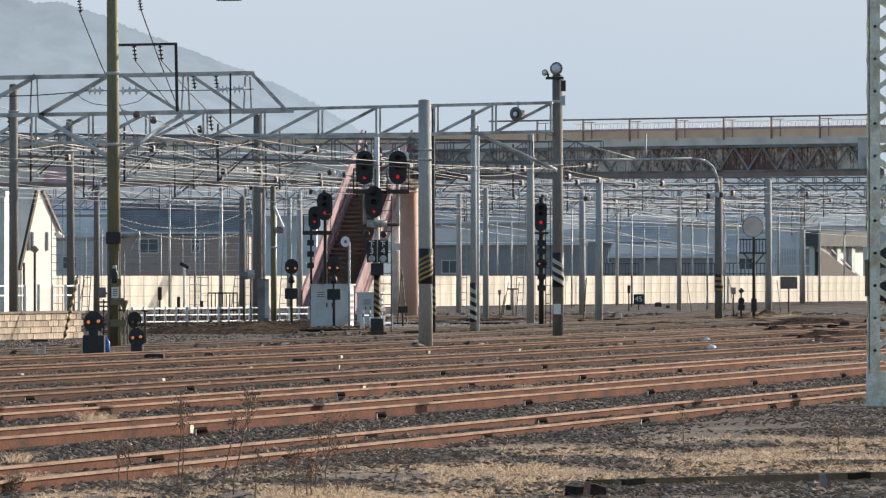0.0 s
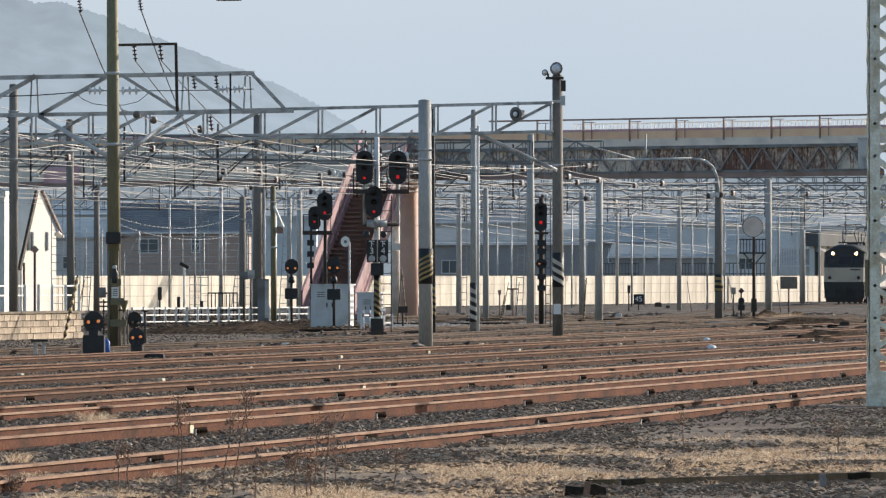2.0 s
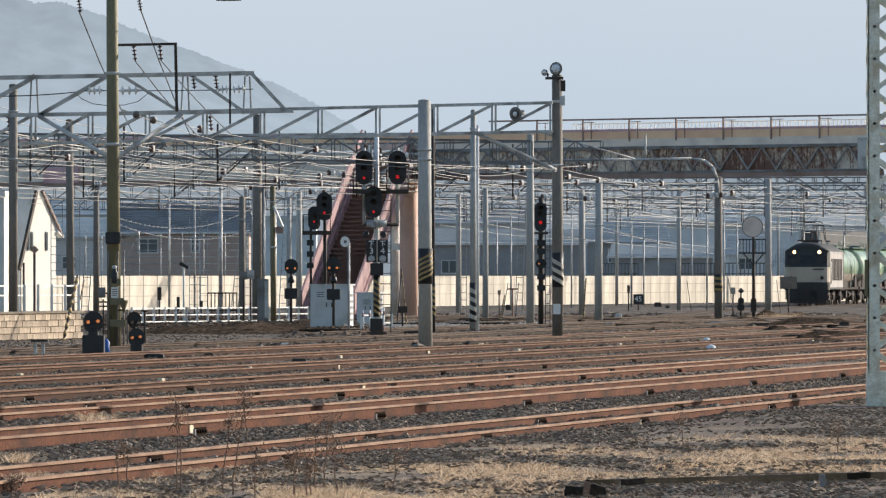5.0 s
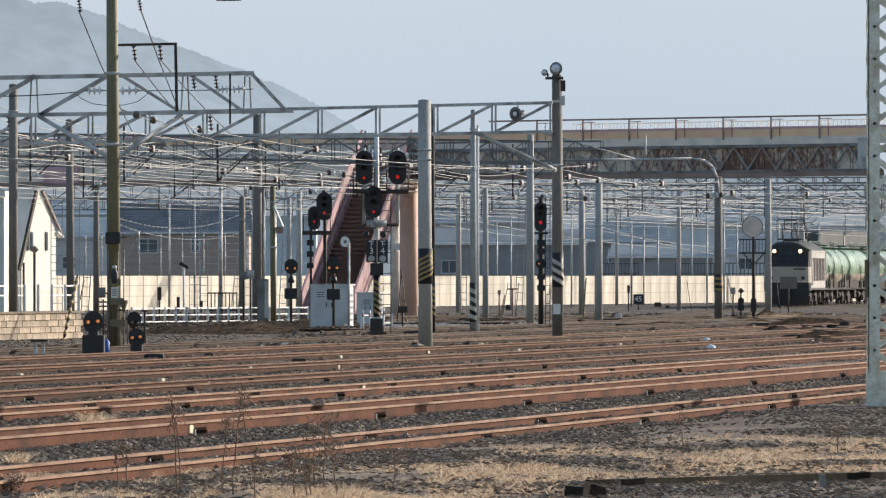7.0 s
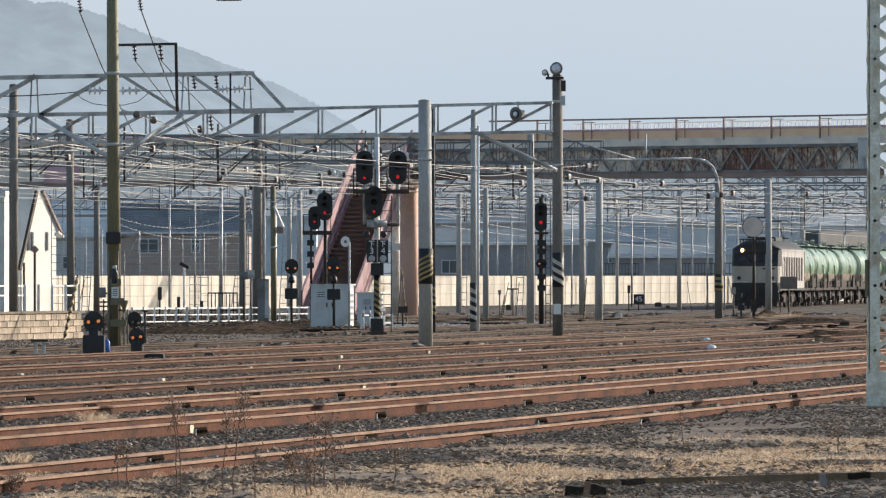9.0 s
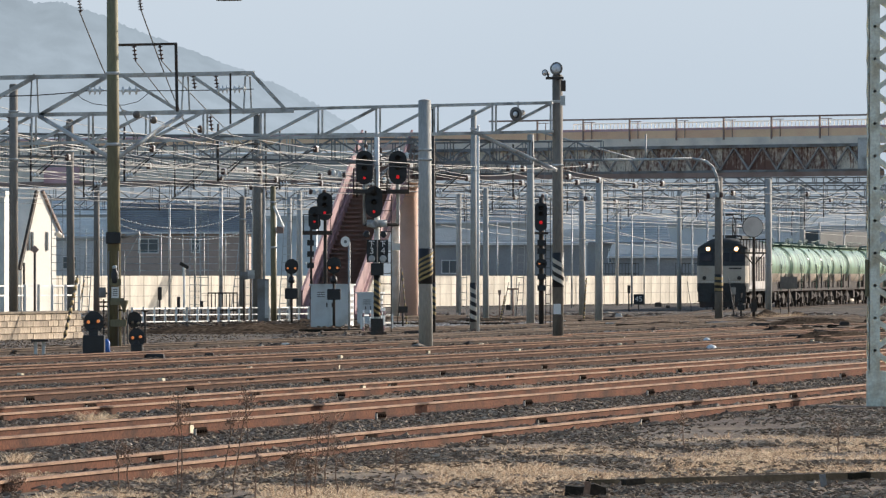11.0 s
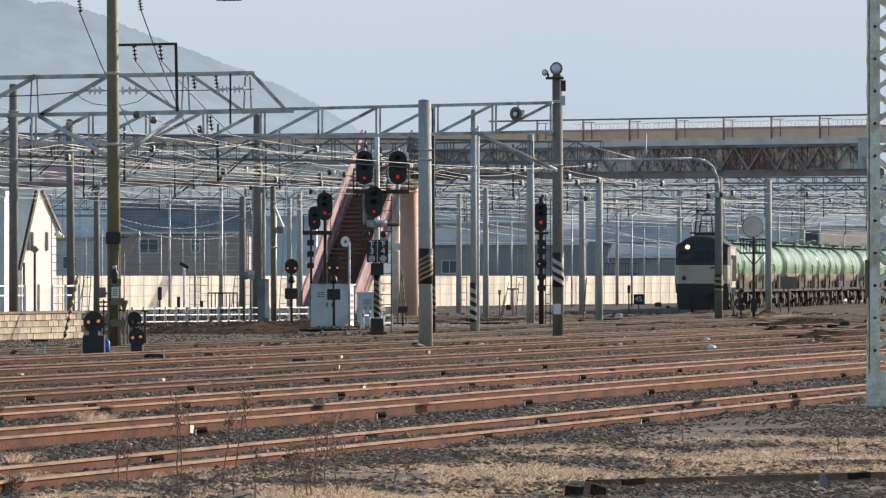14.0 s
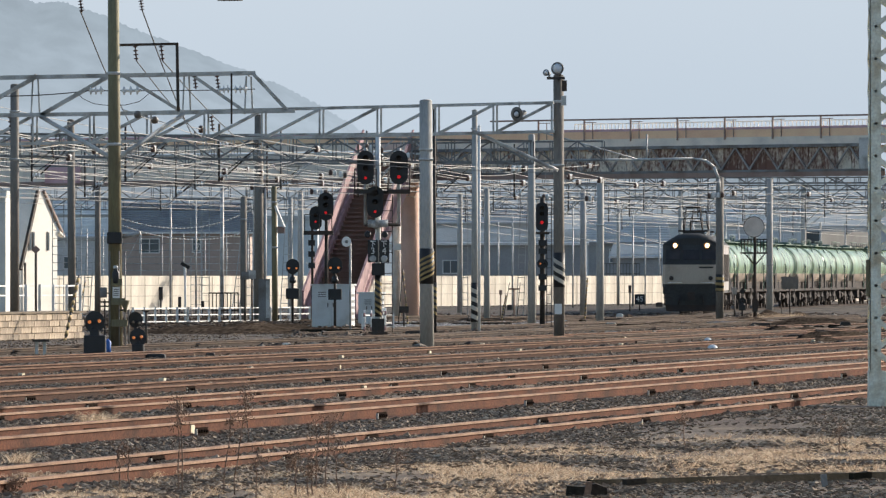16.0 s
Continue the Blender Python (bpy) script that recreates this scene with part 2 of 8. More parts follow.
def bar(bm, p, q, w, h=None):
    """A rectangular bar from p to q, w wide and h deep."""
    p, q = Vector(p), Vector(q)
    h = h or w
    a = (q - p).normalized()
    up = Vector((0, 0, 1)) if abs(a.z) < 0.95 else Vector((0, 1, 0))
    s = a.cross(up).normalized()
    u = s.cross(a).normalized()
    v = [bm.verts.new(o + s * i * w / 2 + u * j * h / 2) for o in (p, q) for i, j in ((-1, -1), (1, -1), (1, 1), (-1, 1))]
    for f in ((0, 1, 2, 3), (7, 6, 5, 4), (0, 4, 5, 1), (1, 5, 6, 2), (2, 6, 7, 3), (3, 7, 4, 0)):
        bm.faces.new([v[i] for i in f])
    return bm


def rod(bm, p, q, r0, r1=None, n=10, smooth=True):
    """A round rod from p to q, tapering from r0 to r1."""
    p, q = Vector(p), Vector(q)
    r1 = r0 if r1 is None else r1
    a = (q - p).normalized()
    up = Vector((0, 0, 1)) if abs(a.z) < 0.95 else Vector((0, 1, 0))
    s = a.cross(up).normalized()
    u = s.cross(a).normalized()
    rings = [[bm.verts.new(o + (s * math.cos(k * math.tau / n) + u * math.sin(k * math.tau / n)) * r) for k in range(n)] for o, r in ((p, r0), (q, r1))]
    for k in range(n):
        bm.faces.new([rings[0][k], rings[0][(k + 1) % n], rings[1][(k + 1) % n], rings[1][k]]).smooth = smooth
    bm.faces.new(rings[0][::-1])
    bm.faces.new(rings[1])
    return bm


def lathe(bm, base, profile, axis=(0, 0, 1), n=14):
    """A turned shape: profile of (radius, height along the axis) from base."""
    base, a = Vector(base), Vector(axis).normalized()
    up = Vector((0, 0, 1)) if abs(a.z) < 0.95 else Vector((0, 1, 0))
    s = a.cross(up).normalized()
    u = s.cross(a).normalized()
    rings = [[bm.verts.new(base + a * h + (s * math.cos(k * math.tau / n) + u * math.sin(k * math.tau / n)) * max(r, 0.001)) for k in range(n)] for r, h in profile]
    for i in range(len(rings) - 1):
        for k in range(n):
            bm.faces.new([rings[i][k], rings[i][(k + 1) % n], rings[i + 1][(k + 1) % n], rings[i + 1][k]]).smooth = True
    bm.faces.new(rings[0][::-1])
    bm.faces.new(rings[-1])
    return bm


def prism(bm, poly, y0, y1):
    """A plate with the outline poly in x and z, from y0 to y1."""
    a = [bm.verts.new((x, y0, z)) for x, z in poly]
    b = [bm.verts.new((x, y1, z)) for x, z in poly]
    bm.faces.new(a)
    bm.faces.new(b[::-1])
    for i in range(len(a)):
        j = (i + 1) % len(a)
        bm.faces.new([a[j], a[i], b[i], b[j]])
    return bm


def mesh_of(name, bm, material, recalc=True):
    if recalc:
        bmesh.ops.recalc_face_normals(bm, faces=bm.faces)
    me = bpy.data.meshes.new(name)
    bm.to_mesh(me)
    bm.free()
    me.materials.append(material)
    return me


def part(name, bm, material, parent=None, label=""):
    ob = new(name, mesh_of(name, bm, material))
    ob.parent = parent
    return tagged(ob, label)


def thing(name, label, category, at=(0, 0, 0), turn=0.0, group="", kind=""):
    ob = new(name)
    ob.matrix_basis = pose(*at, 0, 0, turn)
    return tagged(ob, label, category, group, kind)


def bmn():
    return bmesh.new()


# The tracks run off to the upper right: along (SLOPE, 1) on the plan.
SLOPE = 0.18
ALONG = Vector((SLOPE, 1, 0)).normalized()
ACROSS = Vector((1, -SLOPE, 0)).normalized()
TRACK_TURN = -math.degrees(math.atan(SLOPE))


# ---- ground: one sheet to the horizon ----
def ground_z(y):
    """The ground falls gently towards the goods line."""
    f = min(1.0, max(0.0, (y - 300.0) / 80.0))
    return -0.19 * f * f * (3 - 2 * f)


def bed_z(x, y):
    """The ballast round the second track has sunk to the feet of its rails."""
    k = (x - SLOPE * y + 20.3) / 3.2
    return ground_z(y) - 0.05 * max(0.0, 1 - k ** 4) * min(1.0, max(0.0, (185.0 - y) / 30.0))


def ground():
    m = bpy.data.materials.new("yard_ground")
    m.use_nodes = True
    n, l = m.node_tree.nodes, m.node_tree.links
    tc = n.new("ShaderNodeTexCoord")

    def noise_tex(scale, detail=6.0, stretch=None):
        t = n.new("ShaderNodeTexNoise")
        t.inputs["Scale"].default_value, t.inputs["Detail"].default_value = scale, detail
        if stretch:
            mp = n.new("ShaderNodeMapping")
            mp.inputs["Rotation"].default_value = (0, 0, math.atan(SLOPE))
            mp.inputs["Scale"].default_value = stretch
            l.new(tc.outputs["Object"], mp.inputs["Vector"])
            l.new(mp.outputs[0], t.inputs["Vector"])
        else:
            l.new(tc.outputs["Object"], t.inputs["Vector"])
        return t

    def mix(a, b, fac, mode="MIX"):
        k = n.new("ShaderNodeMixRGB")
        k.blend_type = mode
        for v, s in ((a, k.inputs[1]), (b, k.inputs[2]), (fac, k.inputs[0])):
            if isinstance(v, tuple):
                s.default_value = (*v, 1)
            elif isinstance(v, float):
                s.default_value = v
            else:
                l.new(v, s)
        return k.outputs[0]

    def ramp(src, lo, hi):
        k = n.new("ShaderNodeMapRange")
        k.inputs[1].default_value, k.inputs[2].default_value = lo, hi
        l.new(src, k.inputs[0])
        return k.outputs[0]

    stones = n.new("ShaderNodeTexVoronoi")
    stones.inputs["Scale"].default_value = 14.0
    l.new(tc.outputs["Object"], stones.inputs["Vector"])
    c = mix((0.10, 0.078, 0.06), (0.165, 0.125, 0.092), ramp(stones.outputs["Color"], 0.2, 0.8))
    c = mix(c, (0.105, 0.072, 0.053), ramp(noise_tex(0.5, 6, (1, 0.15, 1)).outputs[0], 0.45, 0.65))
    c = mix(c, (0.23, 0.17, 0.11), ramp(noise_tex(0.28).outputs[0], 0.52, 0.64))
    c = mix(c, (0.07, 0.06, 0.05), ramp(noise_tex(1.7).outputs[0], 0.58, 0.7))
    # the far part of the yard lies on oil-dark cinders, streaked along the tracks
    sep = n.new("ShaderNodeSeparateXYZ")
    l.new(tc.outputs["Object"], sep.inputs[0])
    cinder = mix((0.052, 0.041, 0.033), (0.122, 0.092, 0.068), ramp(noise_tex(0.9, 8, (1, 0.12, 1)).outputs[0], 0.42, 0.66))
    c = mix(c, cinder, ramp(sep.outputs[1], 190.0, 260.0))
    b = n["Principled BSDF"]
    l.new(c, b.inputs["Base Color"])
    b.inputs["Roughness"].default_value = 0.95
    bp = n.new("ShaderNodeBump")
    bp.inputs["Strength"].default_value, bp.inputs["Distance"].default_value = 0.7, 0.04
    l.new(stones.outputs["Distance"], bp.inputs["Height"])
    l.new(bp.outputs[0], b.inputs["Normal"])
    bm = bmn()
    ys = [-400, -40, 20, 50] + [50 + 1.0 * i for i in range(1, 111)] + [165, 172, 180, 190, 200, 215, 230, 250, 270, 300, 315, 330, 345, 360, 380, 420, 480, 560, 700, 1000, 2000, 4800]
    us = [-1.0, -0.55, -0.3] + [-0.16 + 0.0125 * i for i in range(27)] + [0.3, 0.55, 1.0]
    rows = []
    for y in ys:
        half = 9 + max(y, 0) * 0.42
        row = []
        for u in us:
            x = u * half * (40 if abs(u) > 0.5 else 1)
            z = ground_z(y)
            if 52 < y < 165 and abs(u) < 0.2:
                z = noise.noise(Vector((x * 0.7, y * 0.45, 0))) * 0.03 - 0.012 + bed_z(x, y)
            row.append(bm.verts.new((x, y, z)))
        rows.append(row)
    for i in range(len(rows) - 1):
        for j in range(len(us) - 1):
            bm.faces.new([rows[i][j], rows[i][j + 1], rows[i + 1][j + 1], rows[i + 1][j]]).smooth = True
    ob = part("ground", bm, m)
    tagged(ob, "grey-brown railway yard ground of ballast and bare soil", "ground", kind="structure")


ground()


# ---- rails ----
RAIL_TOP = 0.10
GAUGE = 1.067


def rail_bm(length, y0):
    """One rail along y: foot, web and head."""
    bm = bmn()
    prof = [(-0.061, -0.055), (0.061, -0.055), (0.061, -0.043), (0.009, -0.026), (0.009, 0.066), (0.035, 0.074), (0.035, 0.093), (0.026, RAIL_TOP), (-0.026, RAIL_TOP), (-0.035, 0.093), (-0.035, 0.074), (-0.009, 0.066), (-0.009, -0.026), (-0.061, -0.043)]
    n = 6
    rings = [[bm.verts.new((x, y0 + length * k / n, z)) for x, z in prof] for k in range(n + 1)]
    for k in range(n):
        for i in range(len(prof)):
            j = (i + 1) % len(prof)
            f = bm.faces.new([rings[k][i], rings[k][j], rings[k + 1][j], rings[k + 1][i]])
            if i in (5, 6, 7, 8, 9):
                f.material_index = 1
    bm.faces.new(rings[0][::-1])
    bm.faces.new(rings[-1])
    return bm


def track(c, y0, y1, side_m=M_RAIL, turn=0.0, label="pair of rust-red steel rails on old ballast", z=0.0):
    """A track whose middle line passes x = c at y = 0, from y0 to y1 on the plan."""
    t = thing("railway_track", label, "railway track", (c, 0, z), TRACK_TURN + turn, group="yard tracks")
    k = math.sqrt(1 + SLOPE * SLOPE)
    for side in (-1, 1):
        me = mesh_of("rail", rail_bm((y1 - y0) * k, y0 * k), side_m)
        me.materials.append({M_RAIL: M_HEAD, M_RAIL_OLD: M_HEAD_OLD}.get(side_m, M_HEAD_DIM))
        ob = new("rail", me)
        ob.parent = t
        ob.matrix_basis = pose(side * (GAUGE / 2 + 0.034), 0, 0)
    return t


TRACKS = [(-16.35, 40, 330), (-20.65, 40, 350), (-24.1, 40, 350), (-27.6, 40, 350), (-31.4, 60, 350), (-35.3, 60, 350), (-39.3, 60, 350), (-43.8, 150, 345), (-49.5, 254, 372), (-55.5, 285, 372), (-61.0, 305, 372), (-66.5, 330, 372)]
for c, y0, y1 in TRACKS:
    track(c, y0, y1, M_RAIL if c > -26 else M_RAIL_OLD if c > -41 else M_RAIL_DIM, z=0.0 if y1 < 360 else -0.06)
# diverging leads of the points
for c, y0, y1, turn in ((-22.8, 212, 335, 3.0), (-48.8, 205, 335, -2.5), (-30.3, 230, 340, 3.0), (-62.5, 268, 330, -2.5), (-41.0, 250, 345, 1.6)):
    track(c, y0, y1, M_RAIL_DIM, turn, "pair of dark rails leading through the points")


# ---- platform end, retaining blocks and far wall ----
def platform():
    """A platform edge parallel to the tracks: courses of stone blocks, coping, earth fill."""
    a = Vector((-9.96, 238, 0))
    t = thing("platform", "old station platform edge of pale stone blocks", "platform", kind="structure")
    t.matrix_basis = Matrix.Translation(a) @ Matrix.Rotation(math.radians(TRACK_TURN), 4, "Z")
    z1, length = 0.76, 34.0
    bm = bmn()
    box(bm, -7.0, -0.15, -length, 0.05, -0.03, z1 - 0.05)
    part("platform_fill", bm, M_SOIL, t)
    bm = bmn()
    box(bm, -0.9, 0.03, -length, 0.1, z1 - 0.055, z1)
    part("coping", bm, M_SOIL, t)
    rows, w = 4, 0.62
    h = (z1 - 0.07) / rows
    bm = bmn()
    box(bm, -0.14, 0.0, 0.008, w - 0.008, 0.005, h - 0.007)
    bmesh.ops.bevel(bm, geom=bm.edges[:], offset=0.012, segments=1, affect="EDGES")
    me = mesh_of("stone_block", bm, M_STONE)
    rnd = random.Random(4)
    for r in range(rows):
        y = -w - (r % 2) * w / 2
        while y > -length:
            ob = new("stone_block", me)
            ob.parent = t
            ob.matrix_basis = pose(rnd.uniform(-0.012, 0.012), y, r * h, 0, 0, rnd.uniform(-0.5, 0.5))
            y -= w


platform()


def far_wall():
    t = thing("perimeter_wall", "sunlit cream concrete panel wall along the yard", "wall", kind="structure")
    a, b = Vector((-24.43, 440, 0)), Vector((32.08, 640, 0))
    L = (b - a).length
    t.matrix_basis = Matrix.Translation(a) @ Matrix.Rotation(math.atan2(b.y - a.y, b.x - a.x), 4, "Z")
    n = 84
    w = L / n
    bm = bmn()
    box(bm, 0.035, w - 0.035, -0.05, 0.05, -0.12, 1.74)
    me = mesh_of("wall_panel", bm, M_WALL)
    bm = bmn()
    box(bm, -0.06, 0.06, -0.04, 0.10, -0.3, 1.73)
    me2 = mesh_of("wall_post", bm, M_CONCD)
    for i in range(n + 1):
        ob = new("wall_post", me2)
        ob.parent = t
        ob.matrix_basis = pose(i * w, 0.02, 0)
        if i < n:
            ob = new("wall_panel", me)
            ob.parent = t
            ob.matrix_basis = pose(i * w, 0, 0)
    bm = bmn()
    for z in (0.62, 1.2):
        box(bm, 0, L, -0.054, -0.046, z, z + 0.02)
    part("joint_strip", bm, M_CONCD, t)


far_wall()


# ---- poles ----
def hazard(parent, x, y, r, z0, z1, n, material=None, slant=0.18):
    """Slanting black and yellow bands wrapped round a pole."""
    bm = bmn()
    rod(bm, (x, y, z0), (x, y, z1), r + 0.006, n=16)
    part("hazard_sleeve", bm, M_BLACK, parent, "black sleeve under warning stripes")
    step = (z1 - z0 - abs(slant)) / n
    for i in range(n):
        bm = bmn()
        k = 16
        za = z0 + step * i + 0.01
        rr = r + 0.011
        ring = []
        for j in range(k + 1):
            ang = math.pi + math.pi * j / k
            px, py = x + rr * math.cos(ang), y + rr * math.sin(ang)
            z = za + (slant * (1 - j / k) if slant > 0 else -slant * j / k)
            ring.append((bm.verts.new((px, py, z)), bm.verts.new((px, py, z + step * 0.5))))
        for j in range(k):
            bm.faces.new([ring[j][0], ring[j + 1][0], ring[j + 1][1], ring[j][1]])
        part("warning_stripe", bm, material or M_YELLOW, parent, "slanting warning stripe")


def pole(label, x, y, z0, z1, r0, r1=None, material=None, lean=0.0, bands=(), name="catenary_pole", stripes=None):
    r1 = r1 or r0 * 0.85
    t = thing(name, label, "pole", (x, y, z0), group="catenary poles")
    bm = bmn()
    rod(bm, (0, 0, -0.05 if y < 300 else -0.3), (lean, 0, z1 - z0), r0, r1, 20)
    lathe(bm, (lean, 0, z1 - z0), [(r1, 0), (r1 * 0.9, 0.03), (r1 * 0.4, 0.05)], n=20)
    part("shaft", bm, material or M_CONC, t)
    for z in bands:
        bm = bmn()
        k = (z - z0) / (z1 - z0)
        r = r0 + (r1 - r0) * k
        lathe(bm, (lean * k, 0, z - z0), [(r + 0.012, 0), (r + 0.012, 0.07)], n=20)
        bar(bm, (lean * k - r - 0.03, -r * 0.5, z - z0 + 0.035), (lean * k + r + 0.03, -r * 0.5, z - z0 + 0.035), 0.05, 0.04)
        part("clamp_band", bm, M_GALV, t)
    if stripes:
        z, zz, n, m, slant = stripes
        hazard(t, lean * 0.1, 0, r0, z - z0, zz - z0, n, m, slant)
    return t


pole("tall dark olive mast with a black box clamped to it", -7.63, 199.57, 0, 10.6, 0.165, 0.12, M_OLIVE, -0.07, (2.55, 4.75, 6.4))
pole("stout grey concrete pole with black and yellow stripes", -0.42, 210.84, 0, 6.01, 0.172, 0.155, M_CONC, -0.03, (4.79, 4.55), stripes=(1.53, 2.4, 5, M_YELLOW, -0.26))
pole("dark pole with white and black stripes, carrying a loudspeaker", 3.13, 233.43, 0, 7.16, 0.15, 0.14, M_CONCD, -0.02, (6.43, 4.7), stripes=(1.42, 2.36, 3, M_WALL, 0.26))
pole("slim dark pole behind the stout concrete one", -0.27, 258.85, 0, 6.85, 0.05, 0.045, M_DARK, -0.03, stripes=(0.51, 1.53, 5, M_YELLOW, 0.1))
pole("pale concrete pole beside a thin white tube", 0.96, 269.53, 0, 6.9, 0.11, 0.085, M_CONC, 0, (6.31,), stripes=(0.28, 1.52, 4, M_WALL, 0.16))
pole("thin white steel tube with a black foot", 1.08, 264.08, 0, 6.31, 0.045, 0.04, M_WHITE)
pole("pale concrete pole in the yard", 1.65, 330.94, 0, 5.07, 0.12, 0.10, M_CONC)
pole("grey concrete pole with a sunlit edge", 3.1, 304, 0, 6.7, 0.15, 0.12, M_CONC, 0, (5.9,))
pole("grey concrete pole with a cross arm", 6.32, 390.21, 0, 5.6, 0.15, 0.13, M_CONC, 0, (3.36,))
pole("grey concrete pole under the overbridge", 5.93, 326.8, 0, 5.4, 0.15, 0.13, M_CONC, 0.02, (3.63,))
pole("brown-grey pole with yellow and black bands", 10.76, 335.18, 0, 5.56, 0.16, 0.15, M_CONCD, 0, (4.9,), stripes=(1.12, 1.79, 3, M_YELLOW, 0.03))
pole("grey pole standing in dry weeds beside the line", 14.79, 390.21, 0, 6.11, 0.155, 0.14, M_CONC, 0, (5.42, 2.21))
pole("far grey pole behind the goods line", 25.11, 600, 0, 8.19, 0.2, 0.18, M_CONC)
pole("far grey pole before the cream wall", 13.2, 480, 0, 6.74, 0.13, 0.11, M_CONC)
pole("far thin pole before the cream wall", 15.39, 500, 0, 5.31, 0.06, 0.05, M_GALV)
pole("stout pole standing on the platform end", -11.65, 233, 0.77, 6.89, 0.125, 0.115, M_CONCD, 0, (6.15, 4.85))
pole("grey concrete pole behind the platform", -11.6, 268, 0, 6.57, 0.125, 0.115, M_CONCD, -0.05, (5.58,))
pole("far blue-grey pole before the cream wall", -16.13, 400, 0, 5.9, 0.15, 0.13, M_CONCD)
pole("dark concrete pole crowded with brackets", -7.01, 325, 0, 7.79, 0.19, 0.16, M_CONCD, 0, (7.04, 5.12))
pole("slim dark pole beside a bracketed one", -6.9, 330, 0, 5.17, 0.08, 0.07, M_DARK)
pole("pale sunlit tube pole by the stairs", -6.08, 310, 0, 4.35, 0.09, 0.08, M_GALV)
pole("thin pale pole before the brown house", -10.86, 420, 0, 6.11, 0.10, 0.09, M_GALV)
pole("far thin pole before the brown house", -10.01, 430, 0, 4.95, 0.14, 0.12, M_CONC)
pole("thin far pole under the overbridge", 0.83, 450, 0, 5.98, 0.15, 0.13, M_CONC)
for x, d, top, r in ((1092, 560, 350, 0.11), (1118, 540, 380, 0.06), (1140, 560, 390, 0.05), (1165, 590, 400, 0.07), (1225, 590, 380, 0.07), (1282, 470, 370, 0.05), (1305, 600, 395, 0.06), (1450, 620, 395, 0.09), (1494, 640, 395, 0.06), (1378, 620, 380, 0.09), (905, 480, 380, 0.05), (880, 560, 395, 0.06), (300, 440, 345, 0.06), (345, 430, 355, 0.05), (530, 430, 340, 0.16), (512, 420, 350, 0.13), (1012, 520, 370, 0.05)):
    pole("far slim pole among the yard wires", (x - 784) / 15200 * d, d, 0, 1.72 - (top - 489) / 15200 * d, r, r * 0.85, M_GALV if r < 0.08 else M_CONC, name="yard_pole")


# ---- trusses ----
def truss(label, a, b, depth, bays, size=0.09, web=0.06, depth_y=0.35, name="gantry_truss", material=None, rising=False):
    """A lattice beam from a to b (its top chords), two planes deep, each member a part."""
    m = material or M_GALV
    t = thing(name, label, "gantry", a, group="catenary gantries")
    d = Vector(b) - Vector(a)
    for y in (0, depth_y):
        o = Vector((0, y, 0))
        part("top_chord", bar(bmn(), o, o + d, size, size), m, t)
        part("bottom_chord", bar(bmn(), o + Vector((0, 0, -depth)), o + d + Vector((0, 0, -depth)), size, size), m, t)
    for i in range(bays):
        p, q = d * (i / bays), d * ((i + 1) / bays)
        lo = Vector((0, 0, -depth))
        for y in (0, depth_y):
            o = Vector((0, y, 0))
            part("brace", bar(bmn(), o + (p if i % 2 and not rising else p + lo), o + (q + lo if i % 2 and not rising else q), web, web), m, t)
        bm = bmn()
        bar(bm, q + Vector((-0.05, 0.02, 0)), q + lo + Vector((-0.05, 0.02, 0)), web * 0.8)
        bar(bm, q + Vector((0.05, depth_y, 0)), q + lo + Vector((0.05, depth_y, 0)), web * 0.8)
        bar(bm, q + lo, q + lo + Vector((0, depth_y, 0)), web)
        part("post", bm, m, t)
    return t


def front_truss():
    """The nearest gantry beam, member by member."""
    d = 202.0
    t = thing("gantry_truss", "grey lattice gantry beam carrying insulator strings", "gantry", (0, d, 0), group="catenary gantries")

    def member(name, x0, z0, x1, z1, w, y=0.0):
        part(name, bar(bmn(), (x0, y, z0), (x1, y, z1), w, w), M_GALV, t)

    for y in (0.0, 0.4):
        member("top_chord", -12.15, 6.36, -4.44, 6.5, 0.09, y)
        member("bottom_chord", -12.15, 5.48, -3.51, 5.61, 0.085, y)
        member("brace", -11.22, 5.51, -9.62, 6.4, 0.085, y)
        member("brace", -9.49, 5.51, -7.87, 6.44, 0.085, y)
        member("brace", -7.57, 6.45, -6.14, 5.56, 0.075, y)
        member("brace", -5.93, 6.45, -4.68, 5.59, 0.075, y)
        member("brace", -4.49, 6.48, -3.71, 5.64, 0.085, y)
    for x in (-9.62, -6.06, -4.6):
        member("post", x - 0.05, 6.42, x - 0.09, 5.53, 0.04, 0.02)
        member("post", x + 0.05, 6.42, x + 0.09, 5.53, 0.04, 0.38)
        part("tie", bar(bmn(), (x, 0, 6.45), (x, 0.4, 6.45), 0.05), M_GALV, t)


front_truss()
truss("grey lattice gantry beam over the yard tracks", (-12.82, 236, 6.11), (2.97, 233, 6.43), 0.78, 10, 0.075, 0.07, 0.45, rising=True)
truss("lighter lattice gantry beam behind", (-14.91, 275, 6.3), (2.82, 275, 6.04), 0.72, 14, 0.07, 0.05, 0.4, material=M_STEEL)
truss("lattice gantry beam before the bridge", (-16.26, 300, 6.59), (-0.47, 300, 6.71), 0.71, 16, 0.065, 0.05, 0.38, material=M_GALV)
truss("far lattice gantry beam before the bridge", (-17.89, 330, 6.65), (6.12, 330, 6.91), 0.74, 24, 0.06, 0.045, 0.35, material=M_STEEL)
truss("far lattice gantry beam below the bridge", (-21.68, 400, 6.61), (20.42, 400, 6.75), 0.68, 40, 0.07, 0.05, 0.4, material=M_STEEL)
truss("far lattice gantry beam below the bridge", (-26.02, 480, 6.74), (25.77, 480, 6.8), 0.76, 48, 0.07, 0.05, 0.4, material=M_STEEL)
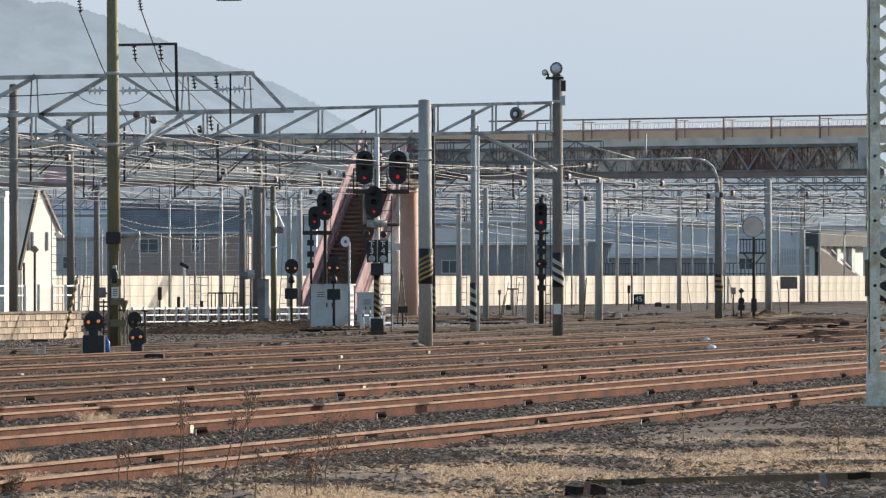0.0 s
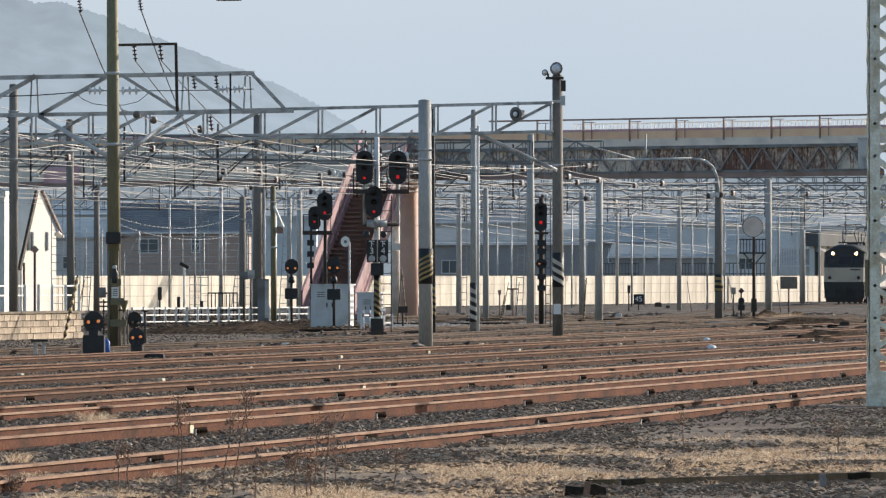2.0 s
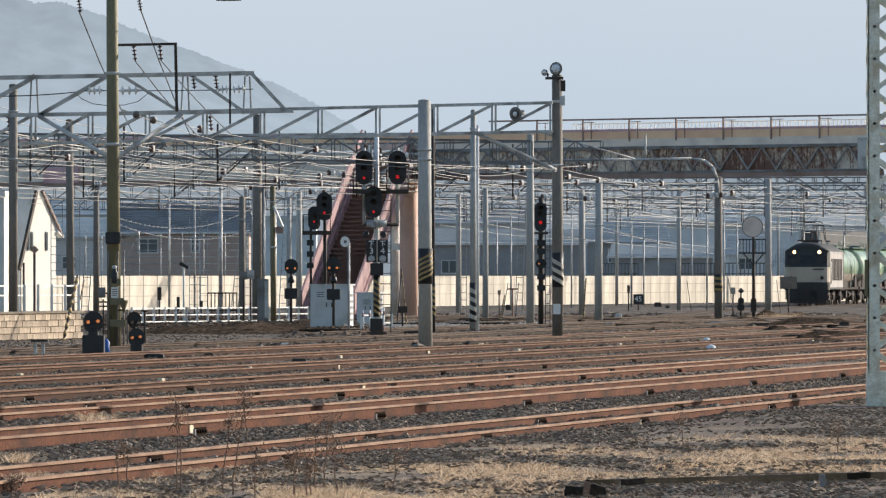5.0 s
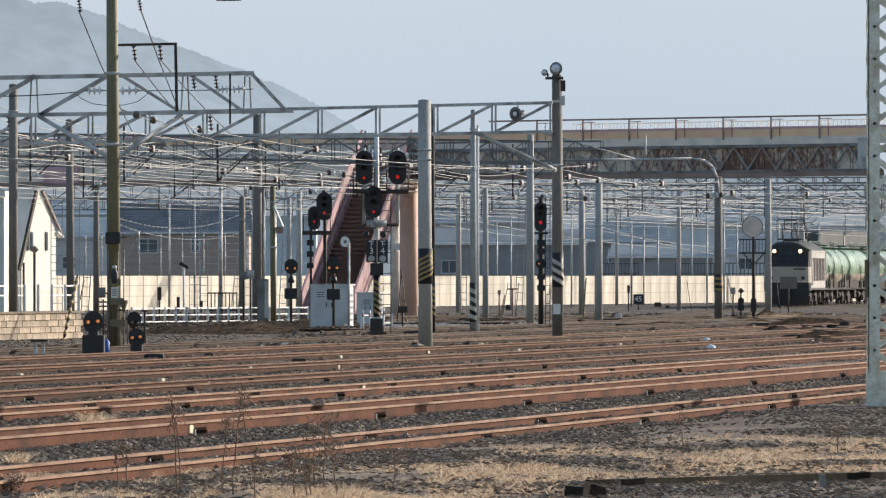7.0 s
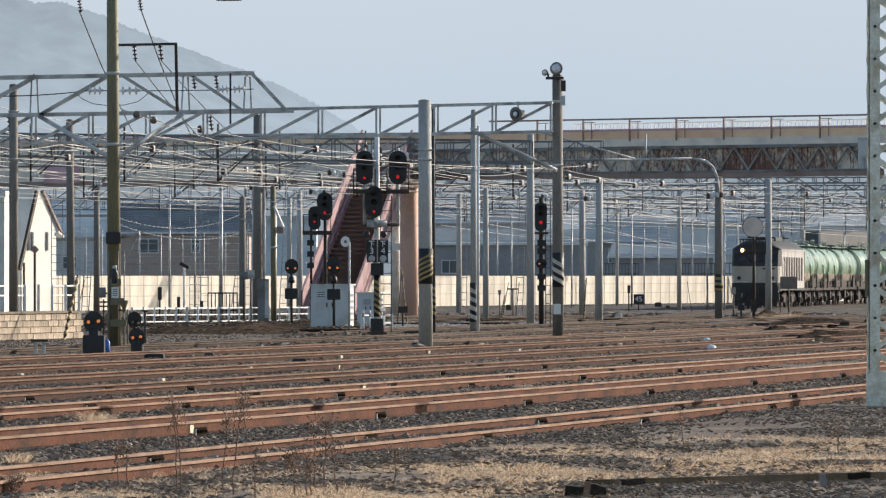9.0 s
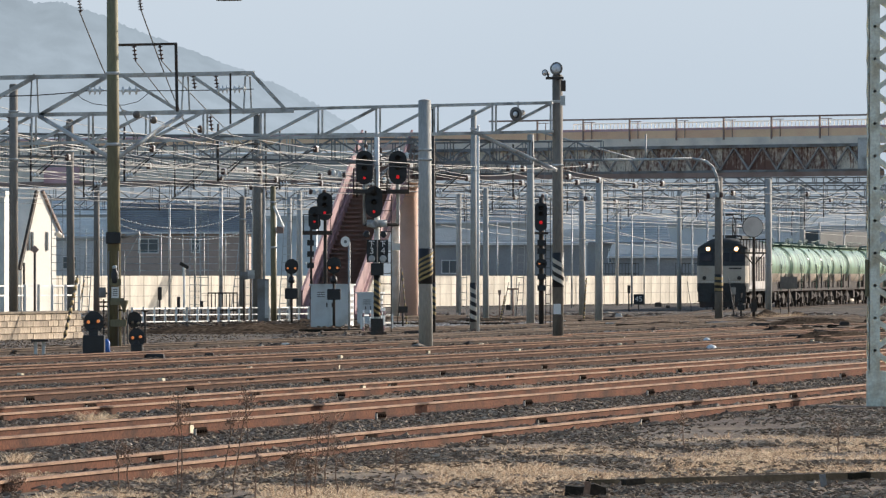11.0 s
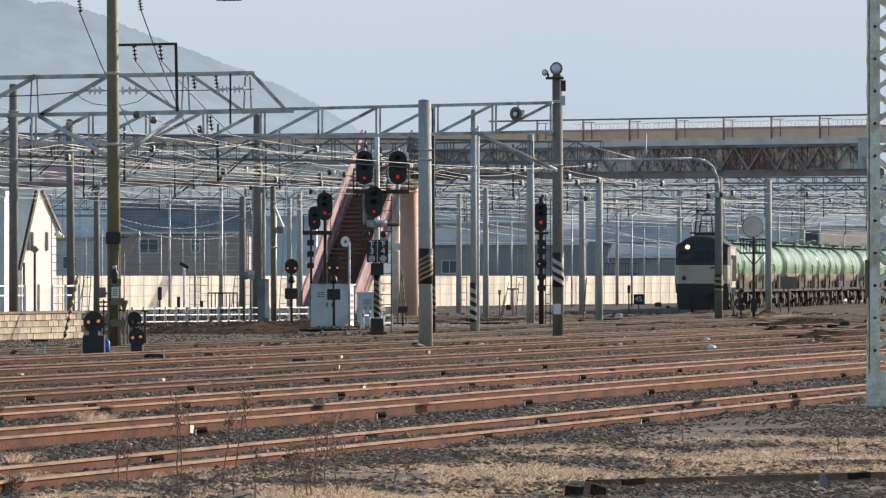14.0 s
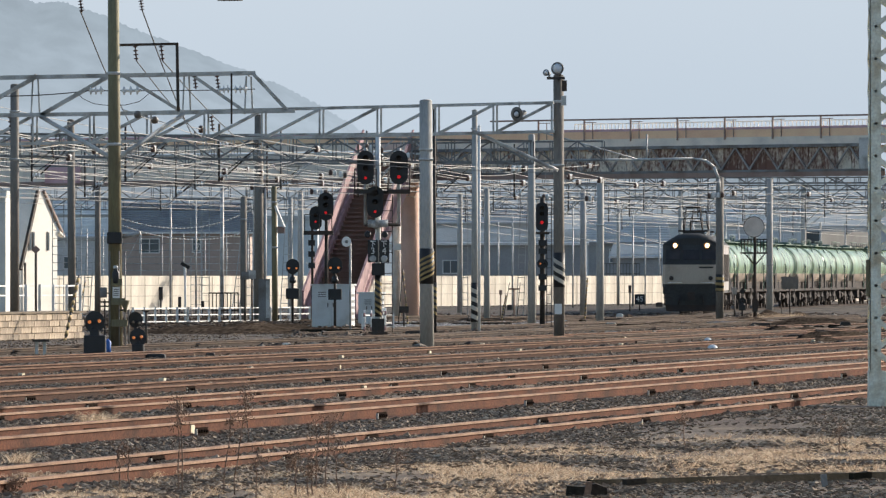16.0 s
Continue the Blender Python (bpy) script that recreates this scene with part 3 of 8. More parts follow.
truss("far lattice gantry beam beyond the goods line", (-30.36, 560, 6.77), (30.8, 560, 6.91), 0.74, 52, 0.07, 0.05, 0.4, material=M_STEEL)
truss("far lattice gantry beam below the bridge", (-6.48, 440, 6.67), (23.04, 440, 6.79), 0.64, 30, 0.06, 0.045, 0.35, material=M_STEEL)
truss("far lattice gantry beam beyond the goods line", (-3.54, 640, 7.07), (36.04, 640, 7.15), 0.76, 34, 0.07, 0.05, 0.4, material=M_STEEL)


def strut(label, p, q, w, material, name="gantry_strut"):
    t = thing(name, label, "gantry", p, group="gantry struts")
    part("tube", rod(bmn(), (0, 0, 0), Vector(q) - Vector(p), w, n=8), material, t)


for p, q, w in (((0.79, 234, 5.68), (3.08, 233, 4.59), 0.05), ((-9.49, 202, 5.48), (-7.66, 200, 4.42), 0.055), ((-7.64, 200, 4.44), (-6.14, 202, 5.52), 0.055), ((3.66, 335, 7.38), (7.67, 335, 6.24), 0.035), ((7.91, 335, 7.25), (7.91, 335, 6.19), 0.035)):
    strut("diagonal grey steel gantry strut", p, q, w, M_GALV)


def pipe_arm():
    """The curved pipe arm reaching left from the banded pole under the bridge."""
    d = 335.0
    t = thing("pipe_arm", "pale curved pipe arm on a banded pole", "bracket")
    pts = [(10.76, 335, 4.89), (10.71, 335, 5.53), (10.53, 335, 5.97), (10.23, 335, 6.22), (9.72, 335, 6.3), (7.41, 335, 6.26), (4.65, 335, 6.24)]
    bm = bmn()
    for p, q in zip(pts, pts[1:]):
        rod(bm, p, q, 0.055, n=8)
    part("pipe", bm, M_GALV, t)


pipe_arm()


# ---- insulators, droppers and wires ----
def insulator(bm, p, q, r, discs):
    p, q = Vector(p), Vector(q)
    prof = [(r * 0.3, 0)]
    L = (q - p).length
    for i in range(discs):
        h = L * (i + 0.2) / discs
        prof += [(r * 0.3, h), (r, h + L * 0.12 / discs), (r * 0.95, h + L * 0.3 / discs), (r * 0.3, h + L * 0.45 / discs)]
    prof.append((r * 0.3, L))
    lathe(bm, p, prof, q - p, 10)


def insulator_string(label, p, q, r, discs, material):
    t = thing("insulator_string", label, "insulator", p, group="catenary insulators")
    bm = bmn()
    insulator(bm, (0, 0, 0), Vector(q) - Vector(p), r, discs)
    part("insulator", bm, material, t)


for x0, x1, y, d in ((155, 182, 161, 202), (213, 248, 161, 202), (384, 406, 159, 202), (412, 436, 158, 202)):
    insulator_string("white porcelain insulator string on a wire", ((x0 - 784) / 15200 * d, d, 1.72 - (y - 489) / 15200 * d), ((x1 - 784) / 15200 * d, d, 1.72 - (y - 490) / 15200 * d), 0.105, 3, M_PORC)
for x, y0, y1, d in ((237, 80, 108, 200), (283, 80, 108, 200), (342, 133, 158, 202), (382, 133, 158, 202), (372, 205, 232, 204), (15, 205, 235, 233), (90, 262, 280, 240), (140, 0, 22, 196), (247, 0, 20, 196)):
    insulator_string("hanging dark insulator string", ((x - 784) / 15200 * d, d, 1.72 - (y0 - 489) / 15200 * d), ((x + 3 - 784) / 15200 * d, d, 1.72 - (y1 - 489) / 15200 * d), 0.06, 4, M_BRASS)


def top_frame():
    """The raised frame beside the tall mast that carries two feeder wires."""
    t = thing("feeder_frame", "dark raised steel frame carrying feeder insulators", "gantry", (-7.61, 200, 7.1))
    part("cross_beam", bar(bmn(), (0, 0, 0), (1.42, 0, 0.03), 0.06), M_DARK, t)
    part("upright", bar(bmn(), (1.39, 0, 0.05), (1.42, 0, -1.55), 0.07), M_DARK, t)
    part("side_post", bar(bmn(), (2.66, 0, -0.66), (2.66, 0, -1.84), 0.045), M_DARK, t)


top_frame()


def wire(label, pts, r, material, name="overhead_wire"):
    cu = bpy.data.curves.new(name, "CURVE")
    cu.dimensions, cu.bevel_depth, cu.bevel_resolution = "3D", r, 1
    s = cu.splines.new("POLY")
    s.points.add(len(pts) - 1)
    for i, p in enumerate(pts):
        s.points[i].co = (*p, 1)
    cu.materials.append(material)
    return tagged(new(name, cu), label, "wire", group="yard wires")


def sagging(p, q, sag, n=10):
    p, q = Vector(p), Vector(q)
    return [tuple(p.lerp(q, i / n) - Vector((0, 0, 4 * sag * (i / n) * (1 - i / n)))) for i in range(n + 1)]


SUPPORTS = (150, 202, 236, 275, 300, 330, 400, 440, 480, 560, 640)
rnd = random.Random(11)


def catenary(c, y0, y1, z):
    """Contact wire, messenger and droppers of one track, supported at the gantries."""
    ys = [y for y in SUPPORTS if y0 <= y <= y1]
    mess, cont = [], []
    for a, b in zip(ys, ys[1:]):
        za, zb = z + 0.95 + rnd.uniform(-0.05, 0.05), z + 0.95 + rnd.uniform(-0.05, 0.05)
        mess += sagging((c + SLOPE * a, a, za), (c + SLOPE * b, b, zb), 0.55)
        cont += [(c + SLOPE * a + rnd.choice((-0.2, 0.2)), a, z)]
    cont.append((c + SLOPE * ys[-1], ys[-1], z))
    wire("weathered messenger wire over a yard track", mess, 0.011, M_WIRE)
    wire("weathered contact wire over a yard track", cont, 0.010, M_WIRE)
    bm = bmn()
    for p in mess[::2]:
        if p[2] > z + 0.1:
            bar(bm, p, (p[0], p[1], z), 0.012)
    ob = part("dropper_wires", bm, M_WIRE, None)
    tagged(ob, "thin dropper wires between messenger and contact wire", "wire", kind="stuff")


WIRED = (-55.5, -58.5, -61.5, -65.0, -68.5, -72.0, -76.0, -80.0, -84.0, -88.0)
for c in WIRED:
    catenary(c, 202, 640, 5.0 + rnd.uniform(-0.1, 0.2))


def cantilever(x, y, z, side, dark):
    """A hinged bracket with its two insulators that holds the wires of one track."""
    t = thing("catenary_bracket", "hinged steel bracket with white insulators", "bracket", (x, y, z), group="catenary brackets")
    bm = bmn()
    rod(bm, (0, 0, 1.55 if y < 300 else 1.75), (0, 0, -0.3), 0.035, n=8)
    part("drop_tube", bm, M_DARK if dark else M_STEEL, t)
    bm = bmn()
    rod(bm, (0.25 * side, 0, -0.1), (1.25 * side, 0, 0.85), 0.024, n=8)
    rod(bm, (0.25 * side, 0, 0.9), (1.35 * side, 0, 0.9), 0.02, n=8)
    rod(bm, (0.9 * side, 0, 0.55), (0.15 * side, 0, 0.0), 0.016, n=6)
    part("bracket_frame", bm, M_DARK if dark else M_GALV, t)
    for z0 in (-0.1, 0.9):
        bm = bmn()
        insulator(bm, (0, 0, z0 - 0.02), (0.30 * side, 0, z0), 0.095, 3)
        part("insulator", bm, M_PORC, t)


for y, x_lo, x_hi in ((236, -13, 3.0), (275, -14.5, 2.7), (300, -15.5, -0.6), (330, -17.5, 6.0), (400, -21, 20), (440, -6, 23), (480, -26, 25.5), (560, -30, 30.5), (640, -3, 35)):
    for c in WIRED:
        x = c + SLOPE * y
        if abs(x) < y * 0.055 and x_lo < x - 1.2 < x_hi:
            cantilever(x - 1.2, y, 5.05, 1, (y // 10) % 2)

# jumper loop and round insulators under the nearest beam
wire("dark jumper wire looped under the gantry beam", [(-8.58, 201.8, 5.98), (-8.47, 201.8, 5.88), (-8.22, 201.8, 5.77), (-7.89, 201.8, 5.73), (-7.49, 201.8, 5.74), (-7.16, 201.8, 5.82), (-6.93, 201.8, 6.01)], 0.009, M_DARK)
for p in ((-7.17, 201, 5.5), (-6.84, 203, 5.41)):
    t = thing("round_insulator", "grey-brown round insulator on a yard wire", "insulator", p, group="catenary insulators")
    part("ball", lathe(bmn(), (0, 0, -0.09), [(0.03, 0), (0.075, 0.03), (0.09, 0.09), (0.075, 0.15), (0.03, 0.18)], n=16), M_STEEL, t)
    part("wire_end", rod(bmn(), (-0.35, 0, 0.12), (0.35, 0, -0.10), 0.012, n=6), M_GALV, t)

# feeders and span wires over the yard
for p, q, sag, r, m in (((-10.95, 202, 5.96), (-8.36, 202, 6.08), 0.05, 0.014, M_DARK), ((-8, 202, 6.08), (-7.59, 202, 6.08), 0.0, 0.012, M_DARK), ((-7.15, 202, 6.08), (-4.45, 202, 6.12), 0.01, 0.012, M_DARK), ((-8.3, 196, 7.77), (-12.54, 420, 6.11), 1.2, 0.016, M_WIRED), ((-6.89, 196, 7.79), (-10.06, 420, 6.11), 1.2, 0.016, M_WIRED), ((-7.16, 200, 6.73), (-7.6, 380, 5.7), 0.6, 0.014, M_WIRED), ((-6.55, 200, 6.73), (-5.6, 380, 5.7), 0.6, 0.014, M_WIRED), ((-12.58, 235, 6.11), (-0.52, 330, 5.39), 0.3, 0.009, M_WIRE), ((-12.85, 240, 5.89), (-0.96, 330, 5.17), 0.3, 0.009, M_WIRE), ((-12.58, 235, 6.45), (-7.01, 325, 6.57), 0.2, 0.009, M_WIRE), ((-11.65, 233, 5.54), (-7.01, 325, 5.76), 0.2, 0.009, M_WIRE), ((-7.56, 202, 5.63), (-2.84, 300, 5.94), 0.4, 0.009, M_WIRE), ((-7.76, 202, 5.16), (3.08, 233, 4.62), 0.2, 0.009, M_WIRE), ((-7.64, 240, 5.49), (3.08, 233, 4.53), 0.2, 0.009, M_WIRE), ((-14.46, 270, 5.25), (-0.96, 330, 5.17), 0.3, 0.014, M_WIRE), ((7.39, 520, 5.45), (21.21, 650, 3.3), 0.3, 0.016, M_WIRE), ((6.02, 520, 5.28), (21.64, 650, 3.82), 0.3, 0.016, M_WIRE), ((7.39, 520, 6.41), (33.18, 650, 4.67), 0.4, 0.016, M_WIRE), ((-0.13, 500, 5.31), (17.52, 640, 3.78), 0.3, 0.016, M_WIRE), ((11.27, 560, 6.03), (26.34, 650, 5.44), 0.3, 0.016, M_WIRE), ((-0.13, 480, 4.59), (12.47, 600, 4.25), 0.3, 0.014, M_WIRE)):
    wire("slack cable between yard poles", sagging(p, q, sag), r, m)
for y0, y1, sag in ((385, 372, 0.5), (396, 408, 0.42)):
    pts = sagging(((205 - 784) / 15200 * 260, 260, 1.72 - (y0 - 489) / 15200 * 260), ((440 - 784) / 15200 * 330, 330, 1.72 - (y1 - 489) / 15200 * 330), sag, 34)
    ob = wire("sagging beaded cable across the yard", pts, 0.010, M_STEEL, "beaded_cable")
    bead = mesh_of("bead", rod(bmn(), (0, 0, 0), (0.05, 0, 0), 0.026, n=6), M_PORC)
    for p in pts:
        b = new("bead", bead)
        b.parent = ob
        b.matrix_basis = Matrix.Translation(Vector(p))


def strung_wire(a, b, sag, r, shares, m=None):
    """A pale wire carrying pairs of white and dark insulators at those shares of its length."""
    n = 16
    pts = sagging(a, b, sag, n)
    ob = wire("pale span wire carrying porcelain insulators", pts, r, m or M_WIRE, "insulated_wire")
    for f in shares:
        i = min(n - 1, int(f * n))
        p = Vector(pts[i]).lerp(Vector(pts[i + 1]), f * n - i)
        way = (Vector(pts[i + 1]) - Vector(pts[i])).normalized()
        for k, mm in ((-0.11, M_PORC), (0.11, M_PORC), (-0.26, M_BRASS), (0.26, M_BRASS)):
            c = p + way * k
            bm = bmn()
            lathe(bm, c - Vector((0, 0, 0.11)), [(0.03, 0), (0.075, 0.03), (0.06, 0.07), (0.078, 0.10), (0.06, 0.14), (0.075, 0.17), (0.03, 0.21)], (0, 0, 1), 10)
            part("insulator", bm, mm, ob)


def seen(px, py, d):
    """The place at depth d in the direction px across and py down."""
    return ((px - 784) / 15200 * d, d, 1.72 - (py - 489) / 15200 * d)


for x0, y0, d0, x1, y1, d1, sag, shares in (
        (205, 246, 236, 610, 330, 330, 0.15, (0.12, 0.55, 0.86)), (205, 283, 250, 735, 308, 330, 0.25, (0.3, 0.62, 0.9)),
        (330, 224, 236, 740, 285, 300, 0.10, (0.05, 0.5, 0.8)), (216, 300, 260, 560, 318, 330, 0.10, (0.45, 0.75)),
        (640, 258, 300, 980, 300, 300, 0.20, (0.06, 0.22, 0.8)), (640, 286, 300, 1060, 292, 330, 0.20, (0.08, 0.19, 0.66, 0.95)),
        (760, 305, 300, 1070, 318, 335, 0.25, (0.2, 0.5, 0.83)), (560, 300, 300, 740, 322, 300, 0.1, (0.2, 0.7)),
        (0, 232, 240, 205, 270, 260, 0.1, (0.3, 0.8)), (10, 262, 250, 460, 300, 325, 0.2, (0.2, 0.5, 0.93)),
        (770, 330, 335, 1275, 345, 335, 0.3, (0.15, 0.4, 0.55, 0.98)), (1070, 322, 335, 1530, 338, 400, 0.3, (0.1, 0.45, 0.75)),
        (830, 345, 400, 1530, 352, 480, 0.3, (0.1, 0.33, 0.6, 0.9)), (1060, 362, 400, 1530, 372, 560, 0.3, (0.3, 0.66)),
        (1000, 312, 300, 1275, 322, 335, 0.15, (0.02, 0.2, 0.6)), (430, 330, 325, 760, 338, 325, 0.15, (0.08, 0.4))):
    strung_wire(seen(x0, y0, d0), seen(x1, y1, d1), sag, 0.011, shares)


# ---- road and foot bridge ----
def bridge():
    a, b = Vector((-21.71, 391, 0)), Vector((19.71, 350, 0))
    L = (b - a).length
    t = thing("overbridge", "weathered steel overbridge with rust-streaked truss panels and ochre parapet", "bridge")
    t.matrix_basis = Matrix.Translation(a) @ Matrix.Rotation(math.atan2(b.y - a.y, b.x - a.x), 4, "Z")

    def at(px):
        """Distance along the bridge as a share of its visible length."""
        return L * px

    split = at(0.49)
    z_fl0, z_fl1, z_tr, z_gr, z_oc, z_rail = 5.75, 6.13, 7.10, 7.50, 7.82, 8.34

    def slab(name, x0, x1, y0, y1, z0, z1, m, label=""):
        bm = bmn()
        box(bm, x0, x1, y0, y1, z0, z1)
        return part(name, bm, m, t, label)

    slab("deck", 0, L, 0.3, 6.0, 6.9, 7.1, M_BGREY)
    slab("bottom_flange", split, at(0.955), -0.25, 0.35, z_fl0 + 0.09, z_fl1 - 0.1, M_BROWNST, "brown painted bottom flange")
    slab("bottom_chord", split, at(0.955), -0.28, 0.32, z_fl1 - 0.1, z_fl1, M_STEEL, "grey bottom chord")
    slab("concrete_girder", 0, split, 0.0, 0.6, z_fl0 + 0.05, z_gr - 0.5, M_BGREY, "pale grey plain girder")
    slab("lower_lip", 0, split, -0.12, 0.0, z_fl0 + 0.05, z_fl0 + 0.22, M_BROWNST)
    n = 34
    w = (at(0.955) - split) / n
    bm = bmn()
    box(bm, 0.02, w - 0.02, 0.06, 0.12, z_fl1, z_tr)
    me = mesh_of("web_panel", bm, M_RUST)
    some, few = me.copy(), me.copy()
    some.materials[0] = M_RUST_MID
    few.materials[0] = M_RUST_LOW
    for i in range(n):
        ob = new("web_panel", me if 23 <= i <= 28 else some if 16 <= i <= 30 else few)
        ob.parent = t
        ob.matrix_basis = pose(split + i * w, 0, 0)
    for i in range(n):
        x = split + i * w
        bm = bar(bmn(), (x, -0.08, z_fl1 + 0.02 if i % 2 else z_tr - 0.02), (x + w, -0.08, z_tr - 0.02 if i % 2 else z_fl1 + 0.02), 0.07, 0.07)
        part("truss_brace", bm, M_BRACE, t)
    slab("truss_chord", split, at(0.955), -0.14, 0.1, z_tr - 0.05, z_tr + 0.08, M_STEEL)
    slab("fascia", 0, L, -0.1, 0.5, z_tr + 0.08, z_gr, M_BGREY, "pale grey fascia beam")
    slab("parapet", 0, L, 0.0, 0.3, z_gr, z_oc, M_OCHRE, "ochre parapet band")
    slab("parapet_cap", 0, L, 0.0, 0.32, z_oc, z_oc + 0.1, M_MAGENTA, "faded red cap rail")
    x0 = at(0.6) + 1.35
    k = 0
    while x0 + k * 2.7 < L:
        x = x0 + k * 2.7
        bm = bmn()
        bar(bm, (x, -0.12, z_gr - 0.1), (x, -0.12, z_rail), 0.06)
        bar(bm, (x + 0.42, -0.05, z_gr), (x + 0.42, -0.05, z_rail - 0.10), 0.03)
        bar(bm, (x, -0.12, z_rail - 0.12), (x + 0.62, -0.05, z_rail - 0.12), 0.03)
        part("railing_post", bm, M_BROWNST, t)
        k += 1
    slab("hand_rail", x0 - 2.85, L, -0.16, -0.08, z_rail - 0.04, z_rail + 0.03, M_BROWNST)
    bm = bmn()
    x = x0 - 3.35
    while x < L:
        bar(bm, (x, 5.6, z_gr), (x, 5.6, z_rail - 0.05), 0.035)
        x += 0.22
    bar(bm, (x0 - 3.35, 5.6, z_rail - 0.05), (L, 5.6, z_rail - 0.05), 0.05)
    part("far_railing", bm, M_WHITE, t, "pale railing along the far side")
    slab("end_frame", at(0.94), at(0.955), -0.3, 0.0, z_fl1, z_gr - 0.1, M_GALV)
    for px in (1.0,):
        slab("pier", at(px) - 0.55, at(px) + 0.55, 1.5, 3.0, -0.05, 6.9, M_PINKC, "salmon concrete pier")
    bm = rod(bmn(), (at(0.451), 2.2, -0.05), (at(0.451), 2.2, 6.9), 0.40, 0.40, 28)
    part("round_column", bm, M_PINKC, t, "salmon round column")
    bm = rod(bmn(), (at(0.451) - 1.48, 2.85, -0.3), (at(0.451) - 1.48, 2.85, 6.95), 0.2, 0.2, 20)
    part("drain_column", bm, M_WHITE, t, "white painted round column")
    slab("column_box", at(0.451) - 1.4, at(0.451) - 0.6, 2.3, 2.7, 2.85, 3.15, M_WHITE)
    slab("far_wall_panel", at(0.092), at(0.132), -0.14, -0.1, z_fl0 + 0.15, z_tr - 0.35, M_MAGENTA, "faded red panel on the girder")


bridge()


# ---- pink stairs up to the bridge ----
def stairs():
    t = thing("bridge_stairs", "faded pink steel stairs with solid stringers up to the overbridge", "stairs")
    for (p, q, w) in ((Vector((-5.65, 342, 0.21)), Vector((-3.52, 372, 7.13)), 0.16), (Vector((-3.56, 342, 0.21)), Vector((-1.37, 372, 7.13)), 0.16)):
        bm = bmn()
        v = [bm.verts.new(c) for c in (p, q, q + Vector((0, 0, -0.75)), p + Vector((0, 0, -0.25)))]
        v2 = [bm.verts.new(c.co + Vector((w, 0, 0))) for c in v]
        bm.faces.new(v)
        bm.faces.new(v2[::-1])
        for i in range(4):
            bm.faces.new([v[i], v2[i], v2[(i + 1) % 4], v[(i + 1) % 4]])
        part("stringer", bm, M_PINK, t)
        bm = bmn()
        v = [bm.verts.new(c) for c in (p, q, q + Vector((0, 0, 0.85)), p + Vector((0, 0, 0.85)))]
        v2 = [bm.verts.new(c.co + Vector((0.06, 0, 0))) for c in v]
        bm.faces.new(v)
        bm.faces.new(v2[::-1])
        for i in range(4):
            bm.faces.new([v[i], v2[i], v2[(i + 1) % 4], v[(i + 1) % 4]])
        part("balustrade", bm, M_PINK, t, "faded pink solid balustrade")
        part("hand_rail", bar(bmn(), p + Vector((0.03, 0, 0.9)), q + Vector((0.03, 0, 0.9)), 0.09, 0.07), M_PINK, t)
    p, q = Vector((-5.54, 342, 0.08)), Vector((-3.4, 372, 6.71))
    w = 2.07
    n = 34
    bm = bmn()
    box(bm, 0.05, w, 0, 0.32, 0, 0.05)
    box(bm, 0.05, w, 0.30, 0.32, -0.17, 0.0)
    me = mesh_of("tread", bm, M_BROWNST)
    for i in range(n):
        ob = new("tread", me)
        ob.parent = t
        ob.matrix_basis = Matrix.Translation(p.lerp(q, i / n))
    return t


stairs()


